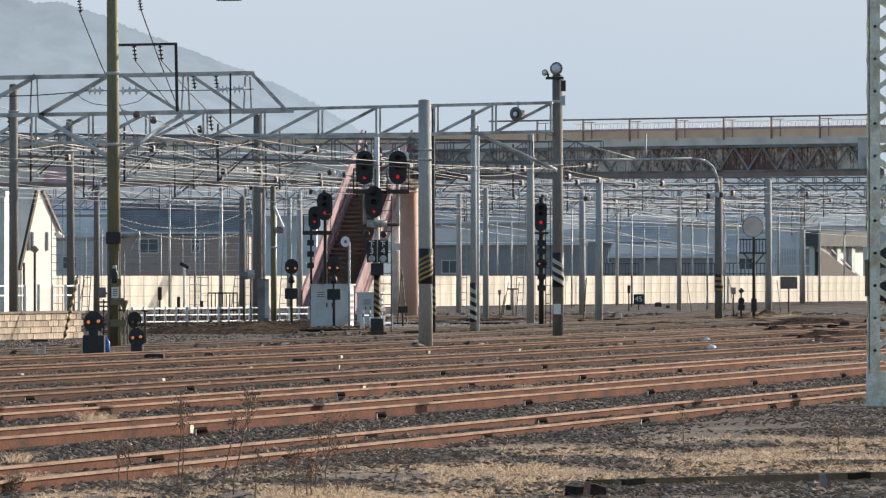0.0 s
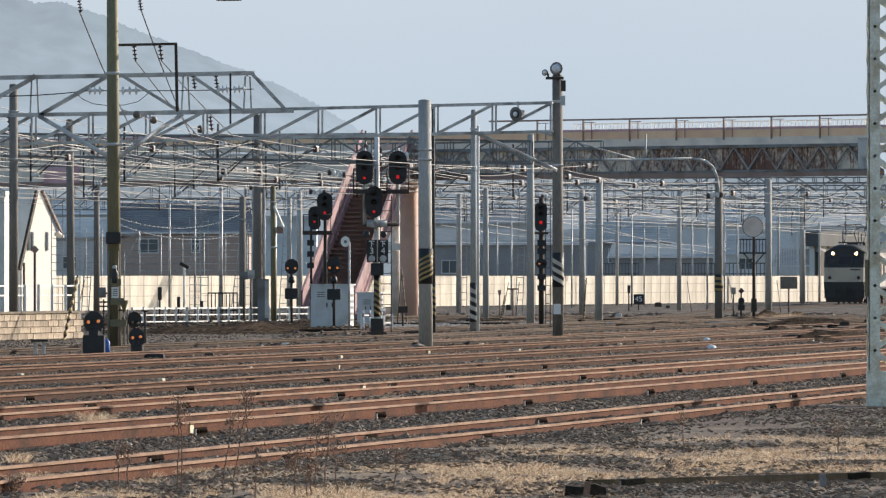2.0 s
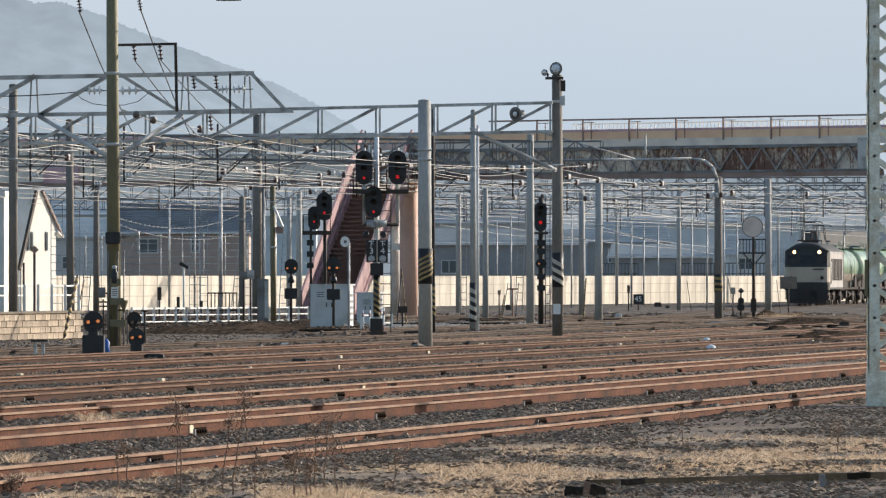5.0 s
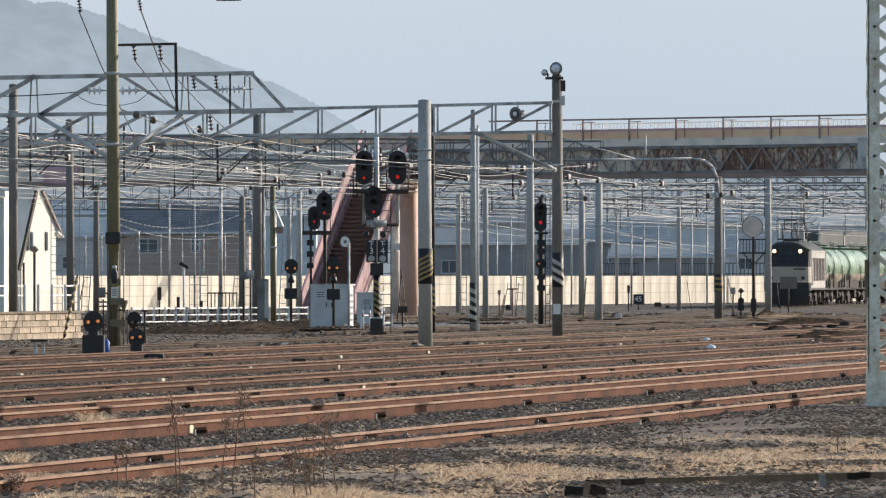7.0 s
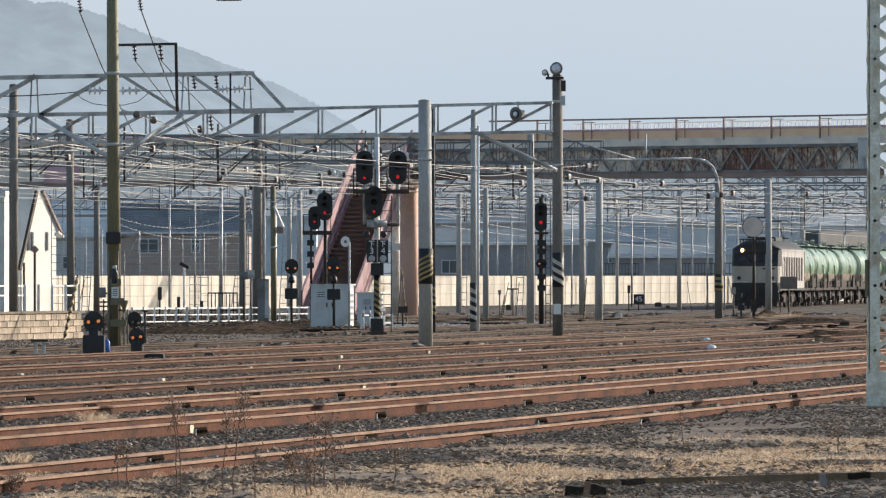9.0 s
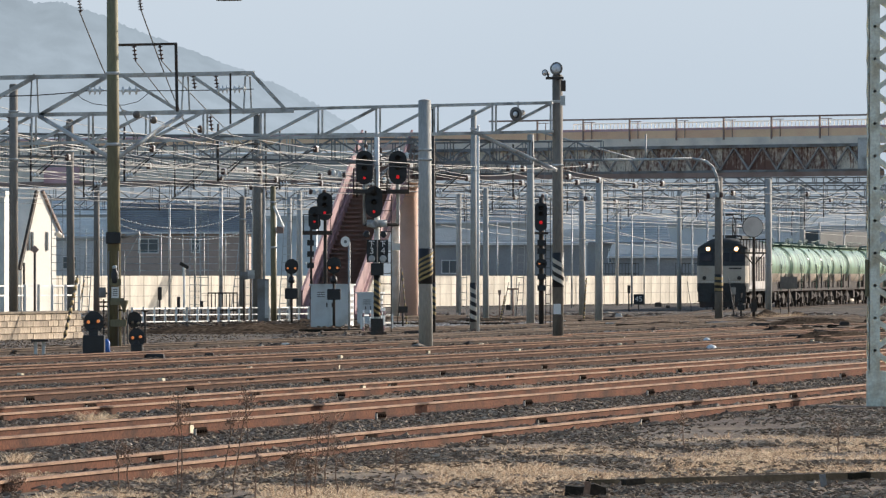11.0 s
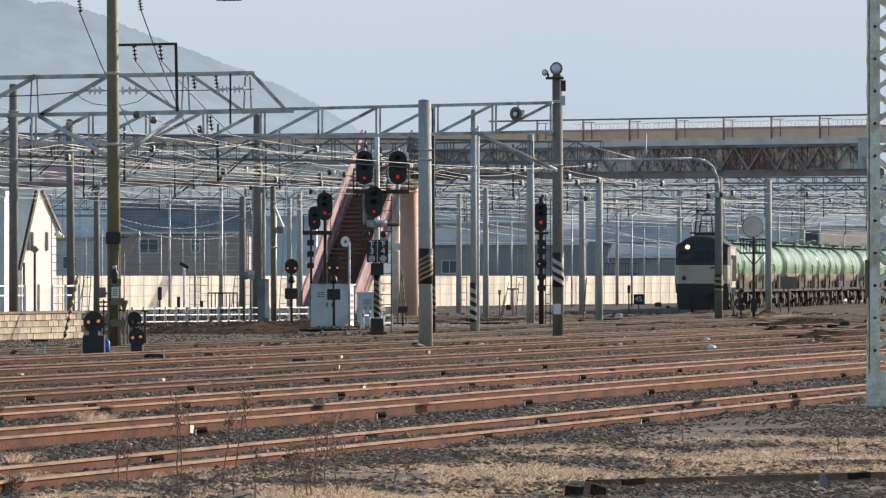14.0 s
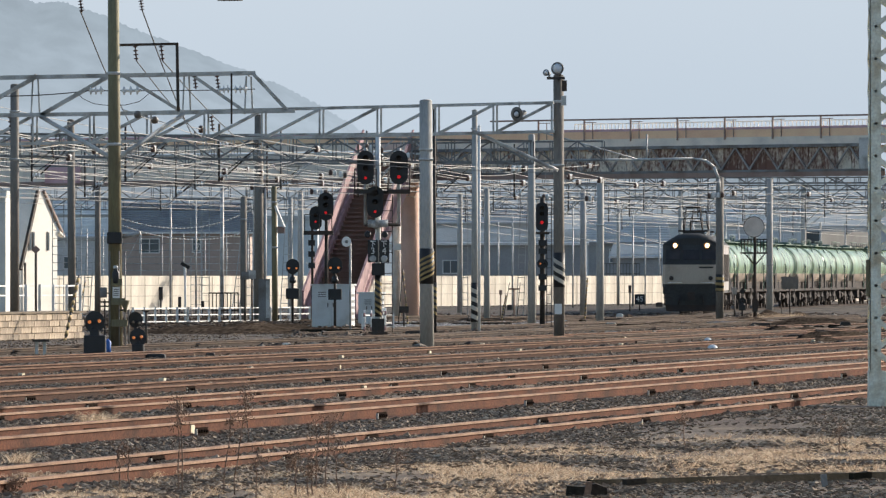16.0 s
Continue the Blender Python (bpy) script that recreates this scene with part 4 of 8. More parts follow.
# ---- distance: wooded hill, houses ----
def hill():
    m = bpy.data.materials.new("hazy_hill")
    m.use_nodes = True
    n, l = m.node_tree.nodes, m.node_tree.links
    n.remove(n["Principled BSDF"])
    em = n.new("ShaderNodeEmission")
    tc = n.new("ShaderNodeTexCoord")
    sep = n.new("ShaderNodeSeparateXYZ")
    l.new(tc.outputs["Object"], sep.inputs[0])
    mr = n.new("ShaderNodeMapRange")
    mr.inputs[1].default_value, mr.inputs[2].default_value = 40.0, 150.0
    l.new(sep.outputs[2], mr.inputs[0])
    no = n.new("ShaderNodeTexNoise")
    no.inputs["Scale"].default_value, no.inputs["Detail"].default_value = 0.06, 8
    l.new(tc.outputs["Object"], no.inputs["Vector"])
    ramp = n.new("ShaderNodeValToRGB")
    # Haze is put into the glow: blue-grey that shifts with height.
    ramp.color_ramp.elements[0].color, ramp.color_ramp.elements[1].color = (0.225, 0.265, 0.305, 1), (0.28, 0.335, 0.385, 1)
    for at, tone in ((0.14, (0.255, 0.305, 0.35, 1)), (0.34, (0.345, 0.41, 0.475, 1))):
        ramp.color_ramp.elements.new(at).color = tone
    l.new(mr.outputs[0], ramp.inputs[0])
    mx = n.new("ShaderNodeMixRGB")
    mx.blend_type, mx.inputs[0].default_value = "MULTIPLY", 1.0
    m2 = n.new("ShaderNodeMapRange")
    m2.inputs[1].default_value, m2.inputs[2].default_value, m2.inputs[3].default_value, m2.inputs[4].default_value = 0.35, 0.65, 0.93, 1.05
    l.new(no.outputs[0], m2.inputs[0])
    l.new(ramp.outputs[0], mx.inputs[1])
    l.new(m2.outputs[0], mx.inputs[2])
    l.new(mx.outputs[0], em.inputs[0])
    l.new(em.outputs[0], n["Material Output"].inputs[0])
    d = 4500.0
    ridge = [(-700, 60), (-400, 20), (-150, -10), (0, -22), (60, 4), (110, 4), (150, 18), (190, 30), (220, 44), (260, 62), (330, 88), (380, 106), (430, 122), (470, 142), (500, 152), (540, 176), (580, 194), (610, 214), (650, 240), (720, 262), (800, 285), (1000, 300), (1700, 310), (2300, 300)]
    bm = bmn()
    top, bot = [], []
    rr = random.Random(3)
    for (xa, ya), (xb, yb) in zip(ridge, ridge[1:]):
        k = max(2, int((xb - xa) / 4))
        for i in range(k):
            x = xa + (xb - xa) * i / k
            y = ya + (yb - ya) * i / k + rr.uniform(-2.2, 2.2) + 3 * noise.noise(Vector((x * 0.04, 1.3, 0)))
            X, Z = (x - 784) / 15200 * d, 1.72 - (y - 489) / 15200 * d
            top.append(bm.verts.new((X, d, Z)))
            bot.append(bm.verts.new((X, d - 300, -2)))
    for i in range(len(top) - 1):
        bm.faces.new([bot[i], bot[i + 1], top[i + 1], top[i]])
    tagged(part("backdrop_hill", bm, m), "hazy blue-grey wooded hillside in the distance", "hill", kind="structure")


hill()


def haze_sky():
    """The pale haze over the horizon, far behind the hill."""
    m = bpy.data.materials.new("pale_haze")
    m.use_nodes = True
    n, l = m.node_tree.nodes, m.node_tree.links
    n.remove(n["Principled BSDF"])
    em = n.new("ShaderNodeEmission")
    tc = n.new("ShaderNodeTexCoord")
    sep = n.new("ShaderNodeSeparateXYZ")
    l.new(tc.outputs["Object"], sep.inputs[0])
    no = n.new("ShaderNodeTexNoise")
    no.inputs["Scale"].default_value, no.inputs["Detail"].default_value = 0.004, 4
    l.new(tc.outputs["Object"], no.inputs["Vector"])
    ad = n.new("ShaderNodeMath")
    ad.operation = "MULTIPLY_ADD"
    ad.inputs[1].default_value = 60.0
    l.new(no.outputs[0], ad.inputs[0])
    l.new(sep.outputs[2], ad.inputs[2])
    mr = n.new("ShaderNodeMapRange")
    mr.inputs[1].default_value, mr.inputs[2].default_value = 30.0, 190.0
    l.new(ad.outputs[0], mr.inputs[0])
    ramp = n.new("ShaderNodeValToRGB")
    ramp.color_ramp.elements[0].color, ramp.color_ramp.elements[1].color = (0.39, 0.465, 0.55, 1), (0.468, 0.533, 0.602, 1)
    l.new(mr.outputs[0], ramp.inputs[0])
    l.new(ramp.outputs[0], em.inputs[0])
    l.new(em.outputs[0], n["Material Output"].inputs[0])
    bm = bmn()
    k = 40
    rows = [[bm.verts.new((math.sin(a) * 4750, math.cos(a) * 4750, z)) for a in [radians(-50 + 100 * i / k) for i in range(k + 1)]] for z in (-5, 300, 620)]
    for r, q in zip(rows, rows[1:]):
        for i in range(k):
            bm.faces.new([r[i], r[i + 1], q[i + 1], q[i]])
    tagged(part("backdrop_sky", bm, m), "pale blue-grey hazy sky over the horizon", "sky", kind="structure")


haze_sky()


def house(label, x0, x1, y, depth, z_wall, z_ridge, wall_m, roof_m, windows=(), name="house", eave=0.4, flat=False, along=True, turn=0.0):
    """A house with walls, a pitched or flat roof and its windows on the side towards the yard."""
    t = thing(name, label, "building", (x0, y, 0), turn)
    w = x1 - x0
    bm = bmn()
    box(bm, 0, w, 0, depth, -0.3, z_wall)
    if not flat and not along:
        prism(bm, [(0, z_wall), (w, z_wall), (w / 2, z_ridge - 0.1)], 0, depth)
    part("wall", bm, wall_m, t)
    bm = bmn()
    if flat:
        box(bm, -eave, w + eave, -eave, depth + eave, z_wall, z_ridge)
    elif along:
        ya, yb, ym = -eave, depth + eave, depth / 2
        pts = [(-eave, ya, z_wall - 0.1), (w + eave, ya, z_wall - 0.1), (w, ym, z_ridge), (0, ym, z_ridge), (-eave, yb, z_wall - 0.1), (w + eave, yb, z_wall - 0.1), (-eave, ya, z_wall + 0.1), (w + eave, ya, z_wall + 0.1)]
        v = [bm.verts.new(p) for p in pts]
        for f in ((0, 1, 7, 6), (6, 7, 2, 3), (3, 2, 5, 4), (0, 6, 3, 4), (1, 5, 2, 7), (0, 4, 5, 1)):
            bm.faces.new([v[i] for i in f])
    else:
        prism(bm, [(-eave, z_wall - 0.1), (w / 2, z_ridge - 0.12), (w + eave, z_wall - 0.1), (w + eave, z_wall + 0.05), (w / 2, z_ridge + 0.05), (-eave, z_wall + 0.05)], -eave, depth + eave)
    part("roof", bm, roof_m, t)
    if not flat and along:
        k = 14
        for i in range(1, k):
            f = i / k
            bm = bar(bmn(), (-eave * (1 - f), -eave + (depth / 2 + eave) * f, z_wall + 0.14 + (z_ridge - z_wall - 0.1) * f), (w + eave * (1 - f), -eave + (depth / 2 + eave) * f, z_wall + 0.14 + (z_ridge - z_wall - 0.1) * f), 0.09, 0.07)
            part("tile_course", bm, roof_m, t)
    if y < 900:
        # Sunlit roof edge put into the board's white on the nearer houses.
        part("eave_board", bar(bmn(), (-eave, -eave - 0.04, z_wall - 0.02), (w + eave, -eave - 0.04, z_wall - 0.02), 0.06, 0.16), M_WHITE if y < 760 else wall_m, t, "eave board, pale for its sunlit edge")
        for x in (0.06, w - 0.06):
            part("corner_board", bar(bmn(), (x, -0.03, -0.2), (x, -0.03, z_wall - 0.1), 0.12, 0.06), wall_m, t)
        k = int(z_wall / 0.45)
        for i in range(4, k):
            bm = bmn()
            box(bm, 0.0, w, -0.035, 0.0, i * 0.45, i * 0.45 + 0.4)
            part("siding_board", bm, wall_m, t)
    for a, b, za, zb in windows:
        bm = bmn()
        for p in ((a, b, za - 0.08, za), (a, b, zb, zb + 0.08), (a - 0.08, a, za - 0.08, zb + 0.08), (b, b + 0.08, za - 0.08, zb + 0.08), ((a + b) / 2 - 0.03, (a + b) / 2 + 0.03, za, zb)):
            box(bm, p[0], p[1], -0.09, 0.02, p[2], p[3])
        win = part("window", bm, M_WHITE, t, "white framed window")
        bm = bmn()
        box(bm, a, b, -0.065, -0.045, za, zb)
        part("pane", bm, M_GLASS, win)
    return t


def gable_house():
    """The narrow end of a white house that stands turned to the sun."""
    t = thing("gable_house", "white rendered house end with steep gable in full sun", "building", (-21.2, 430, 0), 66)
    w, zr, dp = 4.1, 5.95, 7.0
    slope = [(0, 2.3), (w * 0.44, zr), (w * 0.60, zr), (w, 4.1)]
    bm = bmn()
    prism(bm, [(0, -0.3), (w, -0.3)] + slope[::-1], 0, dp)
    part("wall", bm, M_PALE, t)
    part("verge_board", bar(bmn(), (-0.12, -0.06, 2.05), (w * 0.44, -0.06, zr + 0.05), 0.14, 0.2), M_DARK, t, "dark verge board")
    part("verge_board", bar(bmn(), (w * 0.60, -0.06, zr + 0.05), (w + 0.6, -0.06, 3.75), 0.14, 0.12), M_BROWNST, t, "brown verge board")
    for (xa, za), (xb, zb) in zip(slope, slope[1:]):
        bm = bmn()
        v = [bm.verts.new(c) for c in ((xa, 0.02, za + 0.01), (xb, 0.02, zb + 0.01), (xb, dp, zb + 0.01), (xa, dp, za + 0.01))]
        v2 = [bm.verts.new(c.co + Vector((0, 0, 0.12))) for c in v]
        bm.faces.new(v)
        bm.faces.new(v2[::-1])
        for i in range(4):
            bm.faces.new([v[i], v2[i], v2[(i + 1) % 4], v[(i + 1) % 4]])
        part("roof", bm, M_ROOF if xa > 0 else M_PALE, t)
    part("soffit", bar(bmn(), (w + 0.02, 0.0, 3.95), (w + 0.6, 0.0, 3.7), 0.3, 0.1), M_PALE, t)
    for x in (0.85, 1.25, 2.9):
        bm = bmn()
        box(bm, x, x + 0.2, -0.06, 0.02, 3.0, 3.95)
        win = part("window", bm, M_STEEL, t, "narrow dark slit window")
        bm = bmn()
        box(bm, x + 0.04, x + 0.16, -0.075, -0.06, 3.05, 3.9)
        part("pane", bm, M_GLASS, win)
    part("downpipe", rod(bmn(), (0.3, -0.1, -0.2), (0.3, -0.1, 2.4), 0.06, n=8), M_DARK, t)


house("brown rendered house with dark tiled roof", -26.34, -15.8, 700, 8, 5.27, 7.75, M_HOUSE, M_ROOF, ((1.57, 3.09, 3.65, 4.71), (5.89, 6.45, 3.7, 4.81)))
gable_house()
house("cream building edge in full sun", -23.32, -21.44, 420, 7, 5.7, 5.89, M_PALE, M_PALE, flat=True, eave=0.05)
house("grey house with low dark roof", -35.1, -28.95, 760, 8, 5.17, 6.92, M_GREYB, M_BLUEB, ((1.5, 2.6, 2.4, 3.4),))
house("dark grey workshop with a wide roof", -0.66, 11.75, 720, 9, 4.42, 5.7, M_DARKB, M_GREYB, ((0.6, 1.8, 2.0, 3.0),))
house("blue-grey house behind the wall", 13.47, 20.84, 800, 8, 4.83, 7.19, M_DARKB, M_GREYB, ((2.0, 3.4, 3.0, 4.2), (5.0, 6.0, 3.0, 4.2)))
house("dark house behind the wall", 14.65, 23.27, 740, 7, 3.38, 4.5, M_DARKB, M_GREYB)
house("pale blue house behind the goods line", 27.3, 33.23, 820, 8, 3.82, 5.71, M_BLUEB, M_GREYB, ((1.0, 2.2, 2.4, 3.4),))
house("grey shed behind the goods line", 27.45, 31.13, 700, 8, 2.59, 3.98, M_GREYB, M_DARKB)
house("long grey building with a flat roof", 38.25, 53.05, 900, 12, 5.21, 6.99, M_BLUEB, M_GREYB, flat=True)
house("far blue-grey block in the haze", 23.37, 40.74, 1200, 12, 8.75, 9.38, M_BLUEB, M_GREYB, ((3, 5, 4, 5.5), (8, 10, 4, 5.5)), flat=True)
house("far blue-grey block in the haze", -24.89, -16.21, 1100, 12, 8.88, 9.46, M_BLUEB, M_GREYB, flat=True)
house("far grey roof in the haze", -1.74, 12.74, 1100, 12, 8.52, 10.69, M_GREYB, M_GREYB)
house("far grey roof in the haze", -50.95, -32.86, 1100, 12, 9.61, 11.78, M_GREYB, M_BLUEB)
house("far grey roof in the haze", 39, 54.39, 1300, 12, 9.76, 11.9, M_GREYB, M_BLUEB)


# ---- the goods train ----
PATH = [(400.0, 10.75), (412.0, 11.69), (424.0, 12.5), (436.0, 13.18), (448.0, 13.8), (460.0, 14.55), (472.0, 15.67), (484.0, 17.16), (496.0, 18.79), (508.0, 20.28), (520.0, 21.53), (532.0, 22.66), (544.0, 23.88), (556.0, 25.42), (568.0, 27.37), (580.0, 29.7)]
PX = np.array([p[0] for p in PATH])
PY = np.array([p[1] for p in PATH])
DENSE = np.arange(380.0, 800.0, 0.5)
LINE = np.interp(DENSE, PX, PY, right=0.0)
far = DENSE > PX[-1]
LINE[far] = PY[-1] + 0.26 * (DENSE[far] - PX[-1])
near = DENSE < PX[0]
LINE[near] = PY[0] + 0.075 * (DENSE[near] - PX[0])
RUN = np.concatenate([[0], np.cumsum(np.hypot(np.diff(DENSE), np.diff(LINE)))])


def on_line(s):
    return Vector((float(np.interp(s, RUN, LINE)), float(np.interp(s, RUN, DENSE)), -0.10))


def front_run(t):
    """How far along the line the front of the engine is at t seconds."""
    return float(np.interp(582.0 - 10.4 * t, DENSE, RUN))


def rides(carried, behind, a, b):
    """Keys a vehicle whose front is that far behind the engine's; a and b are its bogies."""
    rows = []
    for i in range(33):
        t = i * 0.5
        s = front_run(t) + behind
        p, q = on_line(s + a), on_line(s + b)
        d = q - p
        ang = math.atan2(d.x, d.y)
        o = p - d.normalized() * a
        rows.append((t, Matrix.Translation(o) @ Matrix.Rotation(-ang, 4, "Z")))
    walk(carried, rows)


def goods_line():
    """The rails the train runs on, which weave through the points."""
    t = thing("goods_line", "pair of worn rails of the goods line", "railway track", group="yard tracks")
    pts = [on_line(s) for s in np.arange(2, float(RUN[-1]), 4.0)]
    for side in (-1, 1):
        bm = bmn()
        rings = []
        for i, p in enumerate(pts):
            d = (pts[min(i + 1, len(pts) - 1)] - pts[max(i - 1, 0)]).normalized()
            s = Vector((d.y, -d.x, 0))
            c = p + s * side * (GAUGE / 2 + 0.034)
            rings.append([bm.verts.new((c.x + s.x * u, c.y + s.y * u, z)) for u, z in ((-0.034, -0.23), (0.034, -0.23), (0.034, -0.10), (-0.034, -0.10))])
        for r, q in zip(rings, rings[1:]):
            for k in range(4):
                bm.faces.new([r[k], r[(k + 1) % 4], q[(k + 1) % 4], q[k]])
        part("rail", bm, M_RAIL_DIM, t)


goods_line()


def wheelset(parent, y, r=0.43, name="wheelset"):
    bm = bmn()
    for s in (-1, 1):
        lathe(bm, (s * 0.53, y, r), [(r + 0.02, 0), (r, 0.02), (r, 0.1), (r * 0.75, 0.11), (r * 0.6, 0.08), (0.12, 0.1), (0.1, 0.14)], (s, 0, 0), 18)
    rod(bm, (-0.55, y, r), (0.55, y, r), 0.08)
    return part(name, bm, M_UNDER, parent)


def bogie(parent, y, base, r=0.43):
    bm = bmn()
    for s in (-1, 1):
        x = s * 0.86
        prism_pts = [(-base / 2 - 0.25, r - 0.12), (-base / 2 + 0.25, r - 0.12), (-0.35, r - 0.2), (0.35, r - 0.2), (base / 2 - 0.25, r - 0.12), (base / 2 + 0.25, r - 0.12), (base / 2 + 0.2, r + 0.18), (0.3, r + 0.42), (-0.3, r + 0.42), (-base / 2 - 0.2, r + 0.18)]
        a = [bm.verts.new((x - 0.06, y + p, z)) for p, z in prism_pts]
        b = [bm.verts.new((x + 0.06, y + p, z)) for p, z in prism_pts]
        bm.faces.new(a)
        bm.faces.new(b[::-1])
        for i in range(len(a)):
            j = (i + 1) % len(a)
            bm.faces.new([a[j], a[i], b[i], b[j]])
        for k in (-1, 1):
            box(bm, x - 0.12, x + 0.12, y + k * base / 2 - 0.14, y + k * base / 2 + 0.14, r - 0.14, r + 0.14)
    box(bm, -0.9, 0.9, y - 0.2, y + 0.2, r + 0.1, r + 0.45)
    ob = part("bogie_frame", bm, M_UNDER, parent)
    for k in (-1, 1):
        wheelset(ob, y + k * base / 2, r)


def locomotive():
    t = thing("electric_locomotive", "dark green and cream electric locomotive with both headlamps lit", "locomotive")
    L, hw = 16.6, 1.38

    def face(y_low, y_high, z0, z1, m, name, label="", inset=0.0, wide=hw):
        """A band of the cab front with rounded corners; it leans back from y_low to y_high."""
        bm = bmn()
        out = []
        for z, y in ((z0, y_low), (z1, y_high)):
            pts = [(-wide, y + 1.2), (-wide, y + 0.30), (-wide + 0.12, y + 0.1), (-wide + 0.35, y), (wide - 0.35, y), (wide - 0.12, y + 0.1), (wide, y + 0.30), (wide, y + 1.2)]
            out.append([bm.verts.new((px, py + inset, z)) for px, py in pts])
        a, b = out
        for i in range(len(a)):
            j = (i + 1) % len(a)
            bm.faces.new([a[i], a[j], b[j], b[i]])
        bm.faces.new(a[::-1])
        bm.faces.new(b)
        return part(name, bm, m, t, label)

    face(0.05, 0.02, 0.95, 1.44, M_LOCO, "front_skirt")
    face(0.02, 0.0, 1.44, 2.38, M_CREAM, "front_band", "cream front band")
    face(0.0, 0.38, 2.38, 3.34, M_LOCO, "cab_front")
    # roof over the whole length, domed
    bm = bmn()
    prof = [(-hw, 3.34), (-hw * 0.95, 3.43), (-hw * 0.70, 3.66), (-hw * 0.5, 3.82), (-hw * 0.25, 3.9), (hw * 0.25, 3.9), (hw * 0.5, 3.82), (hw * 0.70, 3.66), (hw * 0.95, 3.43), (hw, 3.34)]
    rings = []
    for y, k in ((0.42, 0.55), (0.62, 0.85), (1.0, 1.0), (L - 1.0, 1.0), (L - 0.4, 0.6)):
        rings.append([bm.verts.new((x, y, 3.34 + (z - 3.34) * k)) for x, z in prof])
    for r, q in zip(rings, rings[1:]):
        for i in range(len(prof) - 1):
            bm.faces.new([r[i], r[i + 1], q[i + 1], q[i]]).smooth = True
    for r in (rings[0], rings[-1]):
        bm.faces.new(r)
    part("roof", bm, M_LOCO, t)
    # sides: one pale side wall each with its upright louvres
    for s in (-1, 1):
        bm = bmn()
        x0, x1 = sorted((s * (hw - 0.02), s * (hw - 0.1)))
        box(bm, x0, x1, 1.1, L - 0.3, 1.12, 3.28)
        side = part("side_wall", bm, M_LSIDE, t, "pale grimy side wall")
        y = 2.7
        while y < L - 2.4:
            bm = bmn()
            xa, xb = sorted((s * (hw - 0.02), s * (hw + 0.015)))
            box(bm, xa, xb, y, y + 0.75, 1.55, 2.9)
            part("louvre", bm, M_UNDER, side, "dark upright louvre")
            y += 1.62
        bm = bmn()
        xa, xb = sorted((s * (hw - 0.02), s * (hw + 0.012)))
        box(bm, xa, xb, 1.35, 1.95, 1.25, 3.05)
        part("cab_door", bm, M_CREAM, side)
        bm = bmn()
        rod(bm, (s * (hw + 0.05), 1.28, 1.3), (s * (hw + 0.05), 1.28, 2.7), 0.02, n=6)
        rod(bm, (s * (hw + 0.05), 2.05, 1.3), (s * (hw + 0.05), 2.05, 2.7), 0.02, n=6)
        part("grab_rail", bm, M_WHITE, side)
        bm = bmn()
        box(bm, *sorted((s * (hw - 0.06), s * (hw + 0.02))), 0.9, L - 0.4, 3.26, 3.34)
        part("gutter", bm, M_LSIDE, side)
    bm = bmn()
    box(bm, -hw + 0.05, hw - 0.05, 1.1, L - 0.2, 1.0, 3.3)
    part("inner_body", bm, M_LOCO, t)
    bm = bmn()
    box(bm, -hw, hw, L - 0.32, L - 0.1, 1.1, 3.3)
    part("rear_end", bm, M_LOCO, t)
    # front windows with frames
    for x0, x1 in ((-1.2, -0.52), (-0.40, 0.40), (0.52, 1.2)):
        bm = bmn()
        v = [bm.verts.new(c) for c in ((x0, 0.09, 2.62), (x1, 0.09, 2.62), (x1, 0.28, 3.10), (x0, 0.28, 3.10))]
        bm.faces.new(v)
        r = bmesh.ops.extrude_face_region(bm, geom=bm.faces[:])
        bmesh.ops.translate(bm, verts=[g for g in r["geom"] if isinstance(g, bmesh.types.BMVert)], vec=(0, -0.03, 0.0))
        part("cab_window", bm, M_CABGLASS, t, "dark cab window")
    # lamps in round housings
    for x in (-0.773, 0.773):
        bm = lathe(bmn(), (x, 0.75, 3.30), [(0.17, 0), (0.17, 0.45), (0.18, 0.51), (0.15, 0.53)], (0, -1, 0), 18)
        h = part("headlamp_housing", bm, M_LOCO, t)
        bm = lathe(bmn(), (x, 0.235, 3.30), [(0.09, 0), (0.09, 0.03), (0.04, 0.05)], (0, -1, 0), 16)
        part("headlamp", bm, M_HEADL, h, "lit headlamp")
        # The lamp's orange bloom, added as a glowing ring.
        bm = lathe(bmn(), (x, 0.235, 3.30), [(0.155, 0), (0.155, 0.012), (0.1, 0.016)], (0, -1, 0), 18)
        part("bloom_ring", bm, M_BLOOM, h, "orange bloom round the headlamp as a glowing ring")
    for x in (-0.95, 0.95):
        bm = lathe(bmn(), (x, 0.03, 1.72), [(0.11, 0), (0.11, 0.08), (0.06, 0.1)], (0, -1, 0), 14)
        part("tail_lamp", bm, M_UNDER, t)
    # writing on the band: a short plain bar and an emblem
    bm = bmn()
    box(bm, 0.38, 1.08, -0.012, 0.0, 2.20, 2.28)
    part("number_bar", bm, M_UNDER, t)
    bm = bmn()
    box(bm, -0.12, 0.12, -0.02, 0.0, 2.02, 2.30)
    box(bm, -0.38, 0.38, -0.008, 0.0, 1.5, 2.3)
    part("front_door", bm, M_CREAM, t)
    # lower front: beam, coupler, guard, steps, hoses
    bm = bmn()
    box(bm, -1.25, 1.25, 0.06, 0.4, 0.42, 0.96)
    part("buffer_beam", bm, M_LOCO, t)
    bm = bmn()
    box(bm, -0.16, 0.16, -0.45, 0.1, 0.72, 1.0)
    box(bm, -0.12, 0.2, -0.6, -0.4, 0.66, 1.04)
    part("coupler", bm, M_UNDER, t)
    bm = bmn()
